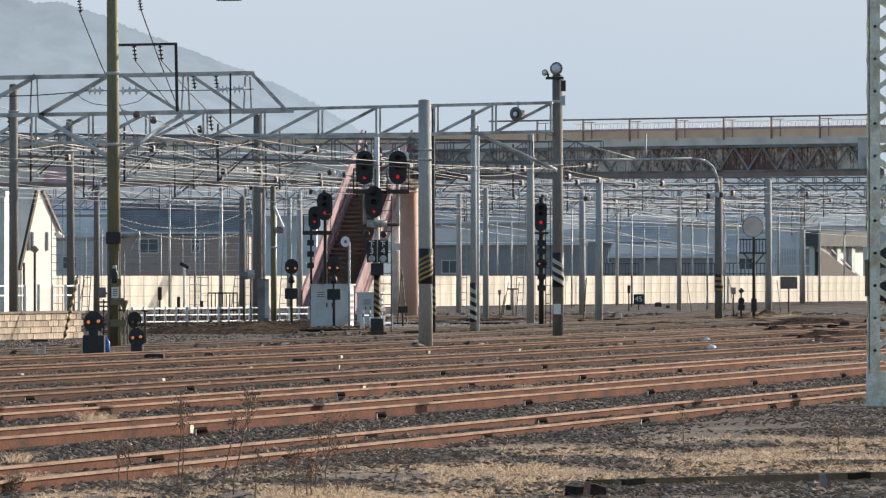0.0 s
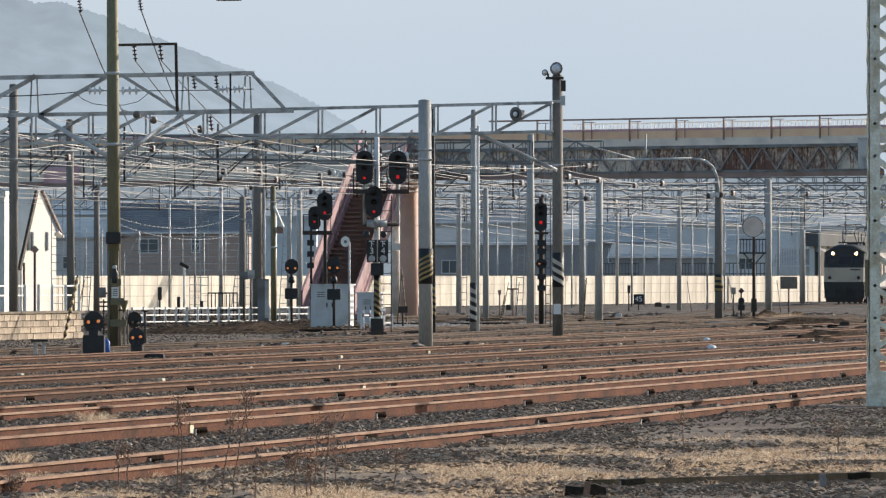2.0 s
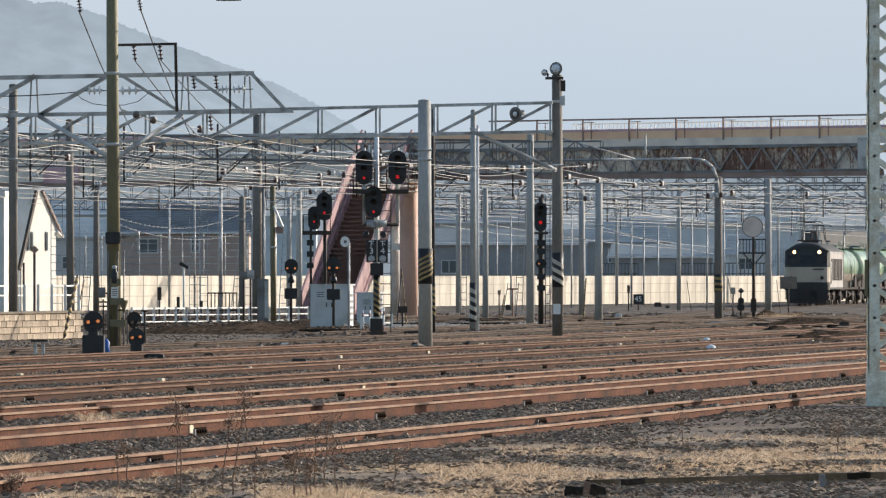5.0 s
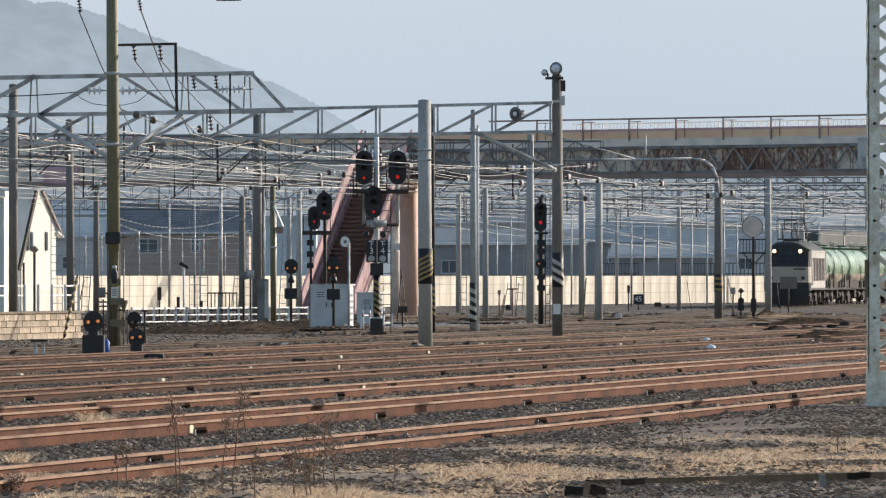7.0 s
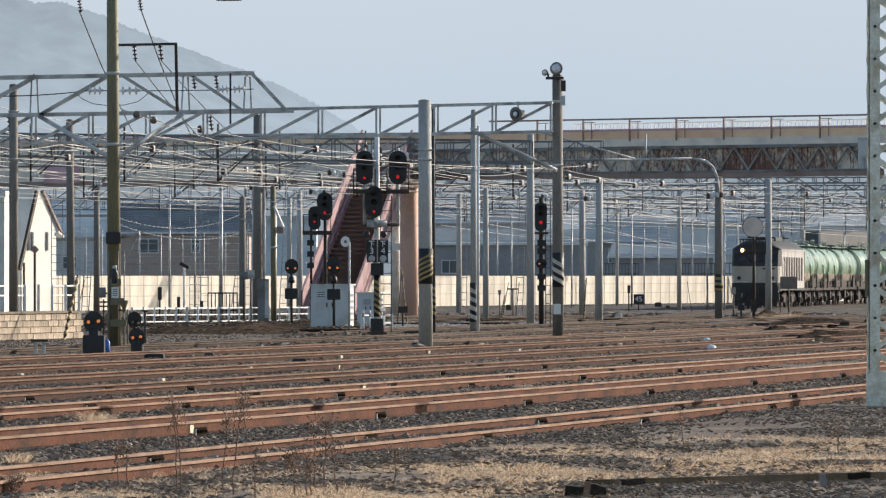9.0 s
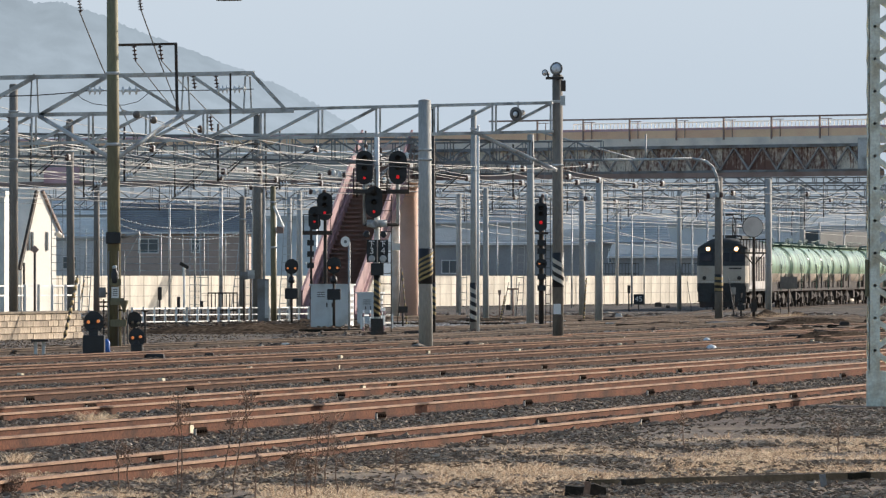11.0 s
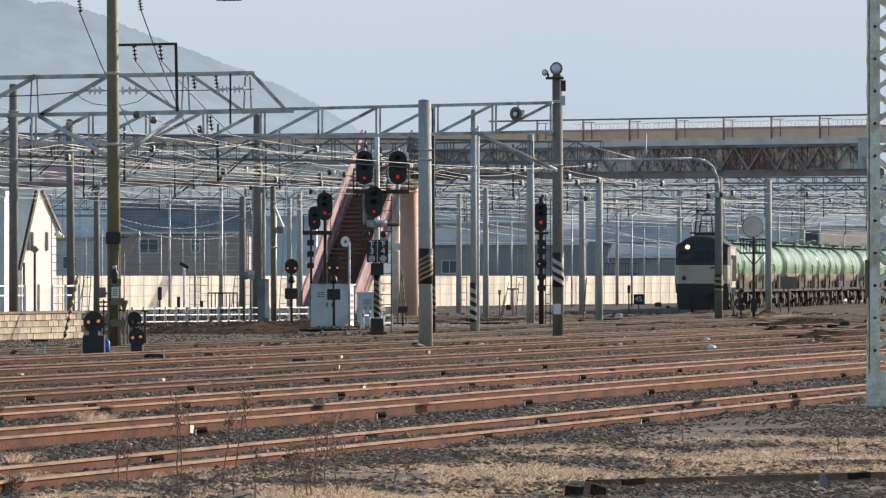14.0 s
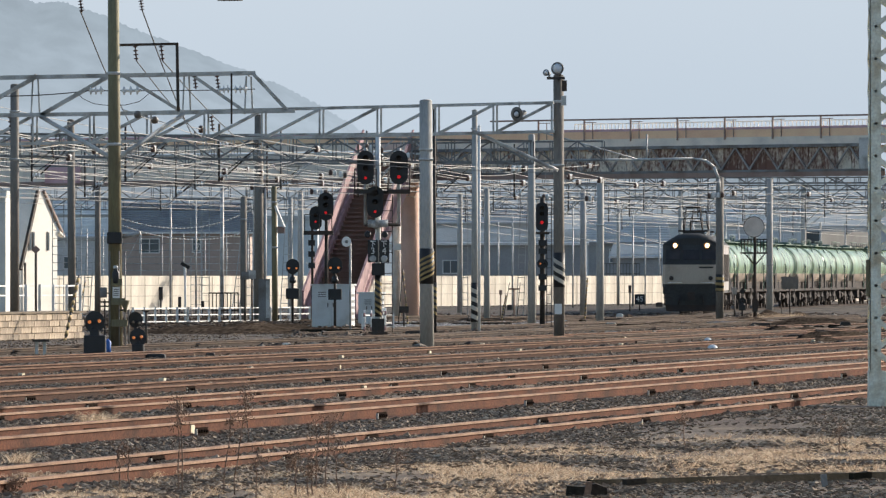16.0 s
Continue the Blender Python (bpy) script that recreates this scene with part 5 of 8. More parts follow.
    prism(bm, [(-1.2, 0.12), (1.2, 0.12), (1.25, 0.42), (-1.25, 0.42)], 0.1, 0.3)
    part("rail_guard", bm, M_UNDER, t)
    for s in (-1, 1):
        bm = bmn()
        bar(bm, (s * 1.28, 0.1, 0.4), (s * 1.28, 0.1, 1.3), 0.05)
        box(bm, *sorted((s * 1.0, s * 1.34)), 0.0, 0.25, 0.4, 0.45)
        box(bm, *sorted((s * 1.0, s * 1.34)), 0.0, 0.25, 0.75, 0.8)
        part("step", bm, M_UNDER, t)
        bm = bmn()
        rod(bm, (s * 0.55, 0.0, 0.9), (s * 0.6, -0.12, 0.45), 0.03, n=6)
        part("brake_hose", bm, M_UNDER, t)
        bm = bmn()
        rod(bm, (s * 1.1, -0.05, 1.5), (s * 0.45, -0.05, 1.5), 0.018, n=6)
        part("hand_rail", bm, M_WHITE, t)
    for y in (3.0, 8.3, 13.6):
        bogie(t, y, 2.6, 0.5)
    # pantographs and roof gear
    for y0, up in ((3.2, 1.15), (12.6, 1.0)):
        bm = bmn()
        for k in (-0.7, 0.7):
            box(bm, -0.72, 0.72, y0 + k - 0.05, y0 + k + 0.05, 3.98, 4.06)
        for s in (-1, 1):
            box(bm, *sorted((s * 0.42, s * 0.5)), y0 - 0.72, y0 + 0.72, 3.99, 4.05)
        p = part("pantograph", bm, M_DARK, t, "dark diamond pantograph on white insulators")
        zk, zt = 4.05 + up * 0.5, 4.05 + up
        for s in (-1, 1):
            for k in (-1, 1):
                part("lower_arm", rod(bmn(), (s * 0.46, y0 + k * 0.35, 4.03), (s * 0.40, y0 + k * 1.15, zk), 0.028, n=6), M_DARK, p)
                part("upper_arm", rod(bmn(), (s * 0.40, y0 + k * 1.15, zk), (s * 0.34, y0, zt - 0.06), 0.02, n=6), M_DARK, p)
                bm = bmn()
                insulator(bm, (s * 0.62, y0 + k * 0.7, 3.62), (s * 0.62, y0 + k * 0.7, 3.98), 0.09, 3)
                part("roof_insulator", bm, M_PORC, p)
        for k in (-1, 1):
            part("tie_bar", rod(bmn(), (-0.42, y0 + k * 1.15, zk), (0.42, y0 + k * 1.15, zk), 0.02, n=6), M_DARK, p)
            bm = bmn()
            pts = [(-0.85, -0.12), (-0.66, 0.0), (0.66, 0.0), (0.85, -0.12)]
            for (xa, za), (xb, zb) in zip(pts, pts[1:]):
                bar(bm, (xa, y0 + k * 0.15, zt + za), (xb, y0 + k * 0.15, zt + zb), 0.05, 0.04)
            part("collector_strip", bm, M_DARK, p)
        part("collector_frame", bar(bmn(), (-0.36, y0, zt - 0.05), (0.36, y0, zt - 0.05), 0.34, 0.05), M_DARK, p)
    bm = bmn()
    box(bm, -0.6, 0.6, 6.0, 10.2, 3.8, 4.05)
    part("roof_box", bm, M_LOCO, t)
    return t


def tank_wagon(label):
    t = thing("tank_wagon", label, "tank wagon", group="tank wagons of the train")
    L, r, zc, y0, y1 = 13.57, 1.17, 2.42, 0.72, 12.85
    n = 32

    def barrel(name, lo, hi, m, rr, lab=""):
        bm = bmn()
        rings = []
        for y, k in ((y0, 0.20), (y0 + 0.05, 0.55), (y0 + 0.14, 0.80), (y0 + 0.26, 0.94), (y0 + 0.42, 1.0), (y1 - 0.42, 1.0), (y1 - 0.26, 0.94), (y1 - 0.14, 0.80), (y1 - 0.05, 0.55), (y1, 0.20)):
            ring = []
            for i in range(hi - lo + 1):
                a = math.tau * (lo + i) / n
                ring.append(bm.verts.new((math.sin(a) * rr * k, y, zc - math.cos(a) * rr * k)))
            rings.append(ring)
        for p, q in zip(rings, rings[1:]):
            for i in range(hi - lo):
                bm.faces.new([p[i], p[i + 1], q[i + 1], q[i]]).smooth = True
        for ring in (rings[0], rings[-1]):
            bm.faces.new(ring)
        return part(name, bm, m, t, lab)

    barrel("barrel", 6, 26, M_TANK, r)
    barrel("barrel_belly", -6, 6, M_TANKLOW, r, "grimy grey-beige underside of the barrel")
    for k, y in enumerate((y0 + 0.55, (y0 + y1) / 2, y1 - 0.55)):
        bm = bmn()
        # End straps widened to stand for the shade on the tank ends too.
        wide = 0.0 if k == 1 else 0.09
        for i in range(n):
            a, b = math.tau * i / n, math.tau * (i + 1) / n
            v = [bm.verts.new((math.sin(g) * (r + 0.018), y + w, zc - math.cos(g) * (r + 0.018))) for g, w in ((a, -0.08 - wide), (b, -0.08 - wide), (b, 0.08 + wide), (a, 0.08 + wide))]
            bm.faces.new(v).smooth = True
        part("strap", bm, M_TANKTOP, t, "dark strap round the barrel")
    bm = bmn()
    box(bm, -0.55, 0.55, 0.9, L - 0.9, zc + r + 0.05, zc + r + 0.10)
    for s in (-1, 1):
        y = 1.0
        while y < L - 0.8:
            bar(bm, (s * 0.35, y, zc + r - 0.12), (s * 0.5, y, zc + r + 0.07), 0.05)
            y += 1.4
    part("walkway", bm, M_TANKTOP, t, "dark green walkway along the top")
    bm = bmn()
    for s in (-1, 1):
        y = 4.8
        while y < 9.0:
            rod(bm, (s * 0.55, y, zc + r + 0.08), (s * 0.55, y, zc + r + 0.42), 0.018, n=6)
            y += 0.95
        rod(bm, (s * 0.55, 4.8, zc + r + 0.42), (s * 0.55, 8.6, zc + r + 0.42), 0.018, n=6)
    part("walkway_rail", bm, M_TANKTOP, t)
    bm = lathe(bmn(), (0, L / 2, zc + r - 0.05), [(0.42, 0), (0.42, 0.2), (0.36, 0.26), (0.1, 0.3)], n=18)
    part("dome_hatch", bm, M_TANKTOP, t)
    bm = bmn()
    for s in (-1, 1):
        box(bm, *sorted((s * 1.0, s * 1.10)), 0.3, L - 0.3, 0.97, 1.11)
        box(bm, *sorted((s * 0.55, s * 0.7)), 0.9, L - 0.9, 1.1, 1.5)
    box(bm, -1.1, 1.1, 0.25, 0.4, 0.86, 1.16)
    box(bm, -1.1, 1.1, L - 0.4, L - 0.25, 0.86, 1.16)
    box(bm, -0.2, 0.2, 0.2, L - 0.2, 0.85, 1.1)
    part("underframe", bm, M_UNDER, t)
    for y in (2.3, L - 2.3):
        for s in (-1, 1):
            bm = bmn()
            v = [bm.verts.new(c) for c in ((s * 1.12, y - 0.9, 1.1), (s * 1.12, y + 0.9, 1.1), (s * 1.08, y + 0.3, 2.0), (s * 1.08, y - 0.3, 2.0))]
            bm.faces.new(v)
            q = bmesh.ops.extrude_face_region(bm, geom=bm.faces[:])
            bmesh.ops.translate(bm, verts=[g for g in q["geom"] if isinstance(g, bmesh.types.BMVert)], vec=(-s * 0.08, 0, 0))
            part("saddle", bm, M_UNDER, t)
        bogie(t, y, 1.65)
    for s in (-1, 1):
        bm = bmn()
        for y in (L / 2 - 0.25, L / 2 + 0.25):
            bar(bm, (s * 1.22, y, 1.0), (s * 1.22, y, 2.4), 0.03)
            bar(bm, (s * 1.22, y, 2.4), (s * 0.6, y, zc + r + 0.07), 0.03)
        for k in range(5):
            bar(bm, (s * 1.22, L / 2 - 0.25, 1.1 + k * 0.3), (s * 1.22, L / 2 + 0.25, 1.1 + k * 0.3), 0.025)
        part("ladder", bm, M_TANKTOP, t)
        bm = bmn()
        box(bm, *sorted((s * 0.5, s * 1.05)), L / 2 - 2.2, L / 2 - 1.2, 0.45, 0.9)
        part("brake_box", bm, M_UNDER, t)
        bm = bmn()
        rod(bm, (s * 0.8, L / 2 + 0.9, 0.65), (s * 0.8, L / 2 + 2.2, 0.65), 0.18)
        part("air_tank", bm, M_UNDER, t)
    bm = bmn()
    for y in (-0.02, L - 0.28):
        bm = bmn()
        box(bm, -0.13, 0.13, y, y + 0.3, 0.72, 1.0)
        part("coupler", bm, M_UNDER, t)
    return t


LOCO = locomotive()
WAGONS = [tank_wagon("pale green tank wagon with dark straps and grimy belly")]
for i in range(10):
    WAGONS.append(copy_thing(WAGONS[0], pose(40, 700, 0)))


# ---- lattice mast ----
def lattice_mast():
    t = thing("lattice_mast", "pale grey-green riveted lattice mast on a solid foot", "mast", (5.65, 114, 0))
    w, top = 0.42, 6.6
    for x in (0, w):
        for y in (0, w):
            bm = bmn()
            sx, sy = (1 if x == 0 else -1), (1 if y == 0 else -1)
            box(bm, *sorted((x, x + sx * 0.15)), *sorted((y, y + sy * 0.012)), 0.0, top)
            box(bm, *sorted((x, x + sx * 0.012)), *sorted((y, y + sy * 0.125)), 0.0, top)
            part("leg_angle", bm, M_MAST, t)
    for y in (-0.006, w + 0.006):
        z, k = 0.52, 0
        while z < top - 0.25:
            a, b = (0.06, w - 0.06) if k % 2 else (w - 0.06, 0.06)
            part("lacing_bar", bar(bmn(), (a, y, z), (b, y, z + 0.215), 0.012, 0.062), M_MAST, t)
            z += 0.215
            k += 1
    for x in (-0.006, w + 0.006):
        z, k = 0.52, 1
        while z < top - 0.25:
            a, b = (0.06, w - 0.06) if k % 2 else (w - 0.06, 0.06)
            part("lacing_bar", bar(bmn(), (x, a, z), (x, b, z + 0.215), 0.012, 0.062), M_MAST, t)
            z += 0.215
            k += 1
    bm = bmn()
    box(bm, -0.012, w + 0.012, -0.012, w + 0.012, -0.05, 0.46)
    part("foot_plate", bm, M_MAST, t)
    bm = bmn()
    box(bm, -0.045, 0.0, 0.02, 0.12, 1.45, 1.94)
    part("side_fitting", bm, M_OLIVE, t)


lattice_mast()


# ---- signals ----
def signal_head(parent, x, y, z, w, h, lamps, shape="oval"):
    """A dark backboard with hooded lamps: lamps are (x, z, lit material or None, radius)."""
    bm = bmn()
    n = 24
    pts = []
    for i in range(n):
        a = math.tau * i / n
        cx, cz = math.cos(a), math.sin(a)
        k = 0.5 - 0.5 * w / h
        pts.append((x + cx * w / 2, z + cz * w / 2 + (k * h if cz >= 0 else -k * h)))
    prism(bm, pts, y - 0.02, y + 0.02)
    head = part("backboard", bm, M_BLACK, parent, "black rounded backboard")
    bm = bmn()
    box(bm, x - w * 0.3, x + w * 0.3, y + 0.02, y + 0.3, z - h * 0.42, z + h * 0.42)
    part("lamp_case", bm, M_BLACK, head)
    for lx, lz, m, r in lamps:
        bm = bmn()
        k = 12
        rings = []
        for yy in (y - 0.02, y - 0.24):
            rings.append([bm.verts.new((x + lx + math.cos(math.pi * (i / k * 1.3 - 0.15)) * r * 1.25, yy, z + lz + math.sin(math.pi * (i / k * 1.3 - 0.15)) * r * 1.25)) for i in range(k + 1)])
        for i in range(k):
            bm.faces.new([rings[0][i], rings[0][i + 1], rings[1][i + 1], rings[1][i]])
        part("hood", bm, M_BLACK, head)
        bm = lathe(bmn(), (x + lx, y - 0.02, z + lz), [(r, 0), (r, 0.02), (r * 0.5, 0.04)], (0, -1, 0), 14)
        part("lens", bm, m or M_DARK, head, "lit lens" if m else "")


def plate(parent, name, x, y, z, w, h, m, label=""):
    bm = bmn()
    box(bm, x - w / 2, x + w / 2, y - 0.015, y + 0.015, z - h / 2, z + h / 2)
    return part(name, bm, m, parent, label)


def lettering(parent, text, x, y, z, size, m):
    cu = bpy.data.curves.new("lettering", "FONT")
    cu.body, cu.size, cu.extrude, cu.align_x, cu.align_y = text, size, 0.003, "CENTER", "CENTER"
    cu.materials.append(m)
    ob = new("lettering", cu)
    ob.parent = parent
    ob.matrix_basis = pose(x, y, z, 90, 0, 0)


def main_signal():
    """The tall home signal with three heads, gallery and two track signs."""
    d = 247.0
    t = thing("signal_mast", "tall signal mast with three dark heads showing red", "railway signal", (-1.9, d, 0), group="colour light signals")
    k = 1 / 61.5
    bm = rod(bmn(), (0, 0, -0.05), (0, 0, 5.85), 0.09, 0.07, 14)
    part("post", bm, M_WHITE, t, "white tubular post")
    hazard(t, 0, 0, 0.09, 0.55, 1.75, 6)
    bm = bmn()
    box(bm, -0.28, 0.28, -0.28, 0.28, -0.05, 0.12)
    box(bm, -0.18, 0.18, -0.16, 0.16, 0.1, 0.5)
    part("base", bm, M_DARK, t)
    signal_head(t, -22 * k, -0.3, 4.84, 30 * k, 60 * k, ((0.0, -0.3, M_RED, 0.039), (0, -0.02, None, 0.07), (0, 0.27, None, 0.07)))
    signal_head(t, 37 * k, -0.3, 4.84, 32 * k, 60 * k, ((0.0, -0.27, M_RED, 0.051), (0, 0.0, None, 0.07), (0, 0.27, None, 0.07)))
    signal_head(t, -5 * k, -0.35, 3.85, 30 * k, 56 * k, ((0.0, -0.28, M_RED, 0.039), (0, 0.0, None, 0.07), (0, 0.25, None, 0.07)))
    for x in (-22, 37):
        bm = rod(bmn(), (x * k, 0, 3.2), (x * k, 0, 5.41), 0.05, n=10)
        part("side_post", bm, M_GALV, t)
        bm = bmn()
        box(bm, x * k - 20 * k, x * k + 20 * k, -0.5, 0.4, 4.09, 4.21)
        part("gallery_floor", bm, M_DARK, t)
        bm = bmn()
        for s in (-1, 1):
            for y in (-0.5, 0.4):
                rod(bm, (x * k + s * 19 * k, y, 4.14), (x * k + s * 19 * k, y, 4.79), 0.016, n=6)
            rod(bm, (x * k + s * 19 * k, -0.5, 4.79), (x * k + s * 19 * k, 0.4, 4.79), 0.016, n=6)
        part("gallery_rail", bm, M_DARK, t)
    bm = bmn()
    rod(bm, (-24 * k, 0, 3.2), (40 * k, 0, 3.2), 0.05, n=8)
    rod(bm, (-30 * k, 0, 4.14), (50 * k, 0, 4.14), 0.05, n=8)
    part("cross_arm", bm, M_DARK, t)
    bm = lathe(bmn(), (-4 * k, -0.15, 3.2), [(0.05, -0.18), (0.12, -0.12), (0.13, 0.15), (0.07, 0.22)], (0, -1, 0), 14)
    rod(bm, (-18 * k, -0.2, 3.23), (18 * k, -0.2, 3.23), 0.11, n=12)
    part("loudspeaker", bm, M_GALV, t)
    for x in (-18, 12):
        bm = lathe(bmn(), (x * k, -0.1, 2.92), [(0.09, 0), (0.1, 0.1), (0.07, 0.2)], (0, -1, 0), 12)
        part("repeater_lamp", bm, M_BLACK, t)
    for x, s in ((-9, "3"), (11, "4")):
        p = plate(t, "track_sign", x * k, -0.2, 2.44, 18 * k, 40 * k, M_BLACK, "black track number sign")
        bm = bmn()
        zc = 2.65
        bar(bm, (x * k - 0.08, -0.22, zc + 0.075), (x * k + 0.08, -0.22, zc + 0.075), 0.02, 0.025)
        bar(bm, (x * k - 0.01, -0.22, zc + 0.075), (x * k - 0.01, -0.22, zc - 0.09), 0.02, 0.025)
        bar(bm, (x * k, -0.22, zc + 0.03), (x * k + 0.06, -0.22, zc - 0.02), 0.02, 0.02)
        part("written_character", bm, M_PORC, p)
        lettering(p, s, x * k, -0.222, 2.44, 0.26, M_PORC)
        bm = lathe(bmn(), (x * k, -0.21, 2.22), [(0.1, 0), (0.1, 0.02), (0.05, 0.03)], (0, -1, 0), 16)
        part("disc", bm, M_GALV, p)
    bm = bmn()
    box(bm, -11 * k, 12 * k, -0.25, 0.1, 1.74, 2.09)
    part("relay_box", bm, M_BLACK, t)
    bm = bmn()
    for s in (-0.16, 0.16):
        bar(bm, (s + 0.25, 0.25, 0.1), (s + 0.25, 0.25, 4.06), 0.025)
    z = 0.3
    while z < 4.06:
        bar(bm, (0.09, 0.25, z), (0.41, 0.25, z), 0.02)
        z += 0.3
    part("ladder", bm, M_DARK, t)


main_signal()


def twin_signal():
    d = 300.0
    k = d / 15200
    t = thing("signal_mast", "signal mast with two dark heads at different heights", "railway signal", (-4.11, d, 0), group="colour light signals")
    part("post", rod(bmn(), (0, 0, -0.05), (0, 0, 4.56), 0.07, 0.06, 12), M_DARK, t)
    signal_head(t, -1 * k, -0.3, 4.15, 28 * k, 50 * k, ((0, -0.22, M_RED, 0.047), (0, 0.05, None, 0.07), (0, 0.28, None, 0.07)))
    signal_head(t, -19 * k, -0.1, 3.75, 22 * k, 42 * k, ((0, -0.13, M_RED, 0.039), (0, 0.1, None, 0.06)))
    part("side_post", rod(bmn(), (-25 * k, 0, 0.91), (-25 * k, 0, 4.07), 0.045, n=10), M_DARK, t)
    bm = bmn()
    box(bm, -40 * k, 12 * k, -0.5, 0.4, 3.16, 3.3)
    part("gallery_floor", bm, M_DARK, t)
    bm = bmn()
    for x in (-38, -12, 10):
        rod(bm, (x * k, -0.5, 3.24), (x * k, -0.5, 3.87), 0.016, n=6)
    rod(bm, (-38 * k, -0.5, 3.87), (10 * k, -0.5, 3.87), 0.016, n=6)
    part("gallery_rail", bm, M_DARK, t)
    for z in (430, 450, 470):
        bm = bmn()
        box(bm, -32 * k, -20 * k, -0.2, 0.1, 1.72 - (z + 5 - 489) * k, 1.72 - (z - 5 - 489) * k)
        part("lamp_case", bm, M_BLACK, t)
    part("white_lamp", lathe(bmn(), (-34 * k, -0.2, 2.17), [(0.05, 0), (0.05, 0.03), (0.02, 0.04)], (0, -1, 0), 12), M_PORC, t)
    part("bracket", bar(bmn(), (-26 * k, 0, 0.91), (0, 0, 0.61), 0.06), M_DARK, t)


twin_signal()


def single_signal():
    d = 290.0
    k = d / 15200
    t = thing("signal_mast", "dark signal mast with one head showing red", "railway signal", (3.32, d, 0), group="colour light signals")
    part("post", rod(bmn(), (0, 0, -0.05), (0, 0, 4.37), 0.09, 0.08, 12), M_DARK, t)
    signal_head(t, -1 * k, -0.3, 3.72, 22 * k, 52 * k, ((0, -0.19, M_RED, 0.058), (0, 0.1, None, 0.07), (0, 0.3, None, 0.07)))
    signal_head(t, 0, -0.3, 2.14, 20 * k, 18 * k, ((-0.07, 0, M_ORANGE, 0.03), (0.08, 0, None, 0.03)))
    bm = bmn()
    box(bm, -12 * k, 12 * k, -0.5, 0.4, 3.13, 3.21)
    part("gallery_floor", bm, M_DARK, t)
    for z in (430, 445, 490, 510):
        bm = bmn()
        box(bm, -7 * k, 7 * k, -0.25, 0.1, 1.72 - (z + 5 - 489) * k, 1.72 - (z - 5 - 489) * k)
        part("relay_box", bm, M_BLACK, t)
    bm = bmn()
    for s in (8, 16):
        bar(bm, (s * k, 0.2, 0), (s * k, 0.2, 4.37), 0.025)
    for i in range(14):
        bar(bm, (8 * k, 0.2, 0.2 + i * 0.3), (16 * k, 0.2, 0.2 + i * 0.3), 0.02)
    part("ladder", bm, M_DARK, t)


single_signal()


def shunt_signal(label, x, d, zc, size, post_to, lamps, box_z=None, box_size=0.45, base_box=None):
    """A low round-topped signal with two small lamps on a short post."""
    t = thing("shunting_signal", label, "railway signal", (x, d, 0), group="shunting signals")
    part("post", rod(bmn(), (0, 0, -0.05 if d < 300 else -0.3), (0, 0, zc), 0.045, n=10), M_DARK, t)
    signal_head(t, 0, -0.12, zc, size, size * 1.15, lamps)
    if box_z is not None:
        bm = bmn()
        box(bm, -box_size / 2, box_size / 2, -0.2, 0.15, box_z - box_size * 0.4, box_z + box_size * 0.4)
        bmesh.ops.bevel(bm, geom=bm.edges[:], offset=0.02, segments=1, affect="EDGES")
        part("case", bm, M_BLACK, t)
        part("neck", lathe(bmn(), (0, -0.05, (box_z + zc) / 2 - 0.1), [(0.1, 0), (0.12, 0.08), (0.08, 0.22)], n=12), M_BLACK, t)
    if base_box:
        bm = bmn()
        box(bm, -base_box[0] / 2, base_box[0] / 2, -0.25, 0.2, -0.03, base_box[1])
        bmesh.ops.bevel(bm, geom=bm.edges[:], offset=0.015, segments=1, affect="EDGES")
        part("base_box", bm, M_BLACK, t)


shunt_signal("black shunting signal with two orange lamps on a post", -5.2, 295, 2.05, 0.46, 0, ((-0.13, -0.06, M_ORANGE, 0.036), (0.13, -0.06, M_ORANGE, 0.036)), 1.12, 0.46)
shunt_signal("black shunting signal with two orange lamps beside the cabinet", -3.53, 278, 2.07, 0.46, 0, ((-0.14, -0.08, M_ORANGE, 0.04), (0.11, -0.08, M_ORANGE, 0.04)), 1.13, 0.44)
shunt_signal("black shunting signal with orange lamps on a low box", -7.68, 189, 0.71, 0.42, 0, ((-0.115, 0.0, M_ORANGE, 0.036), (0.10, 0.02, M_ORANGE, 0.036)), 0.46, 0.22, (0.48, 0.42))
shunt_signal("low black shunting signal with unlit lamps by the olive mast", -7.18, 200, 0.71, 0.32, 0, ((-0.05, -0.06, M_PORC, 0.03), (0.09, -0.08, M_PORC, 0.03)))
shunt_signal("low black shunting signal facing away by the olive mast", -6.66, 187, 0.38, 0.36, 0, ((-0.09, 0.0, M_ORANGE, 0.03), (0.08, 0.02, M_ORANGE, 0.03)), 0.14, 0.26)


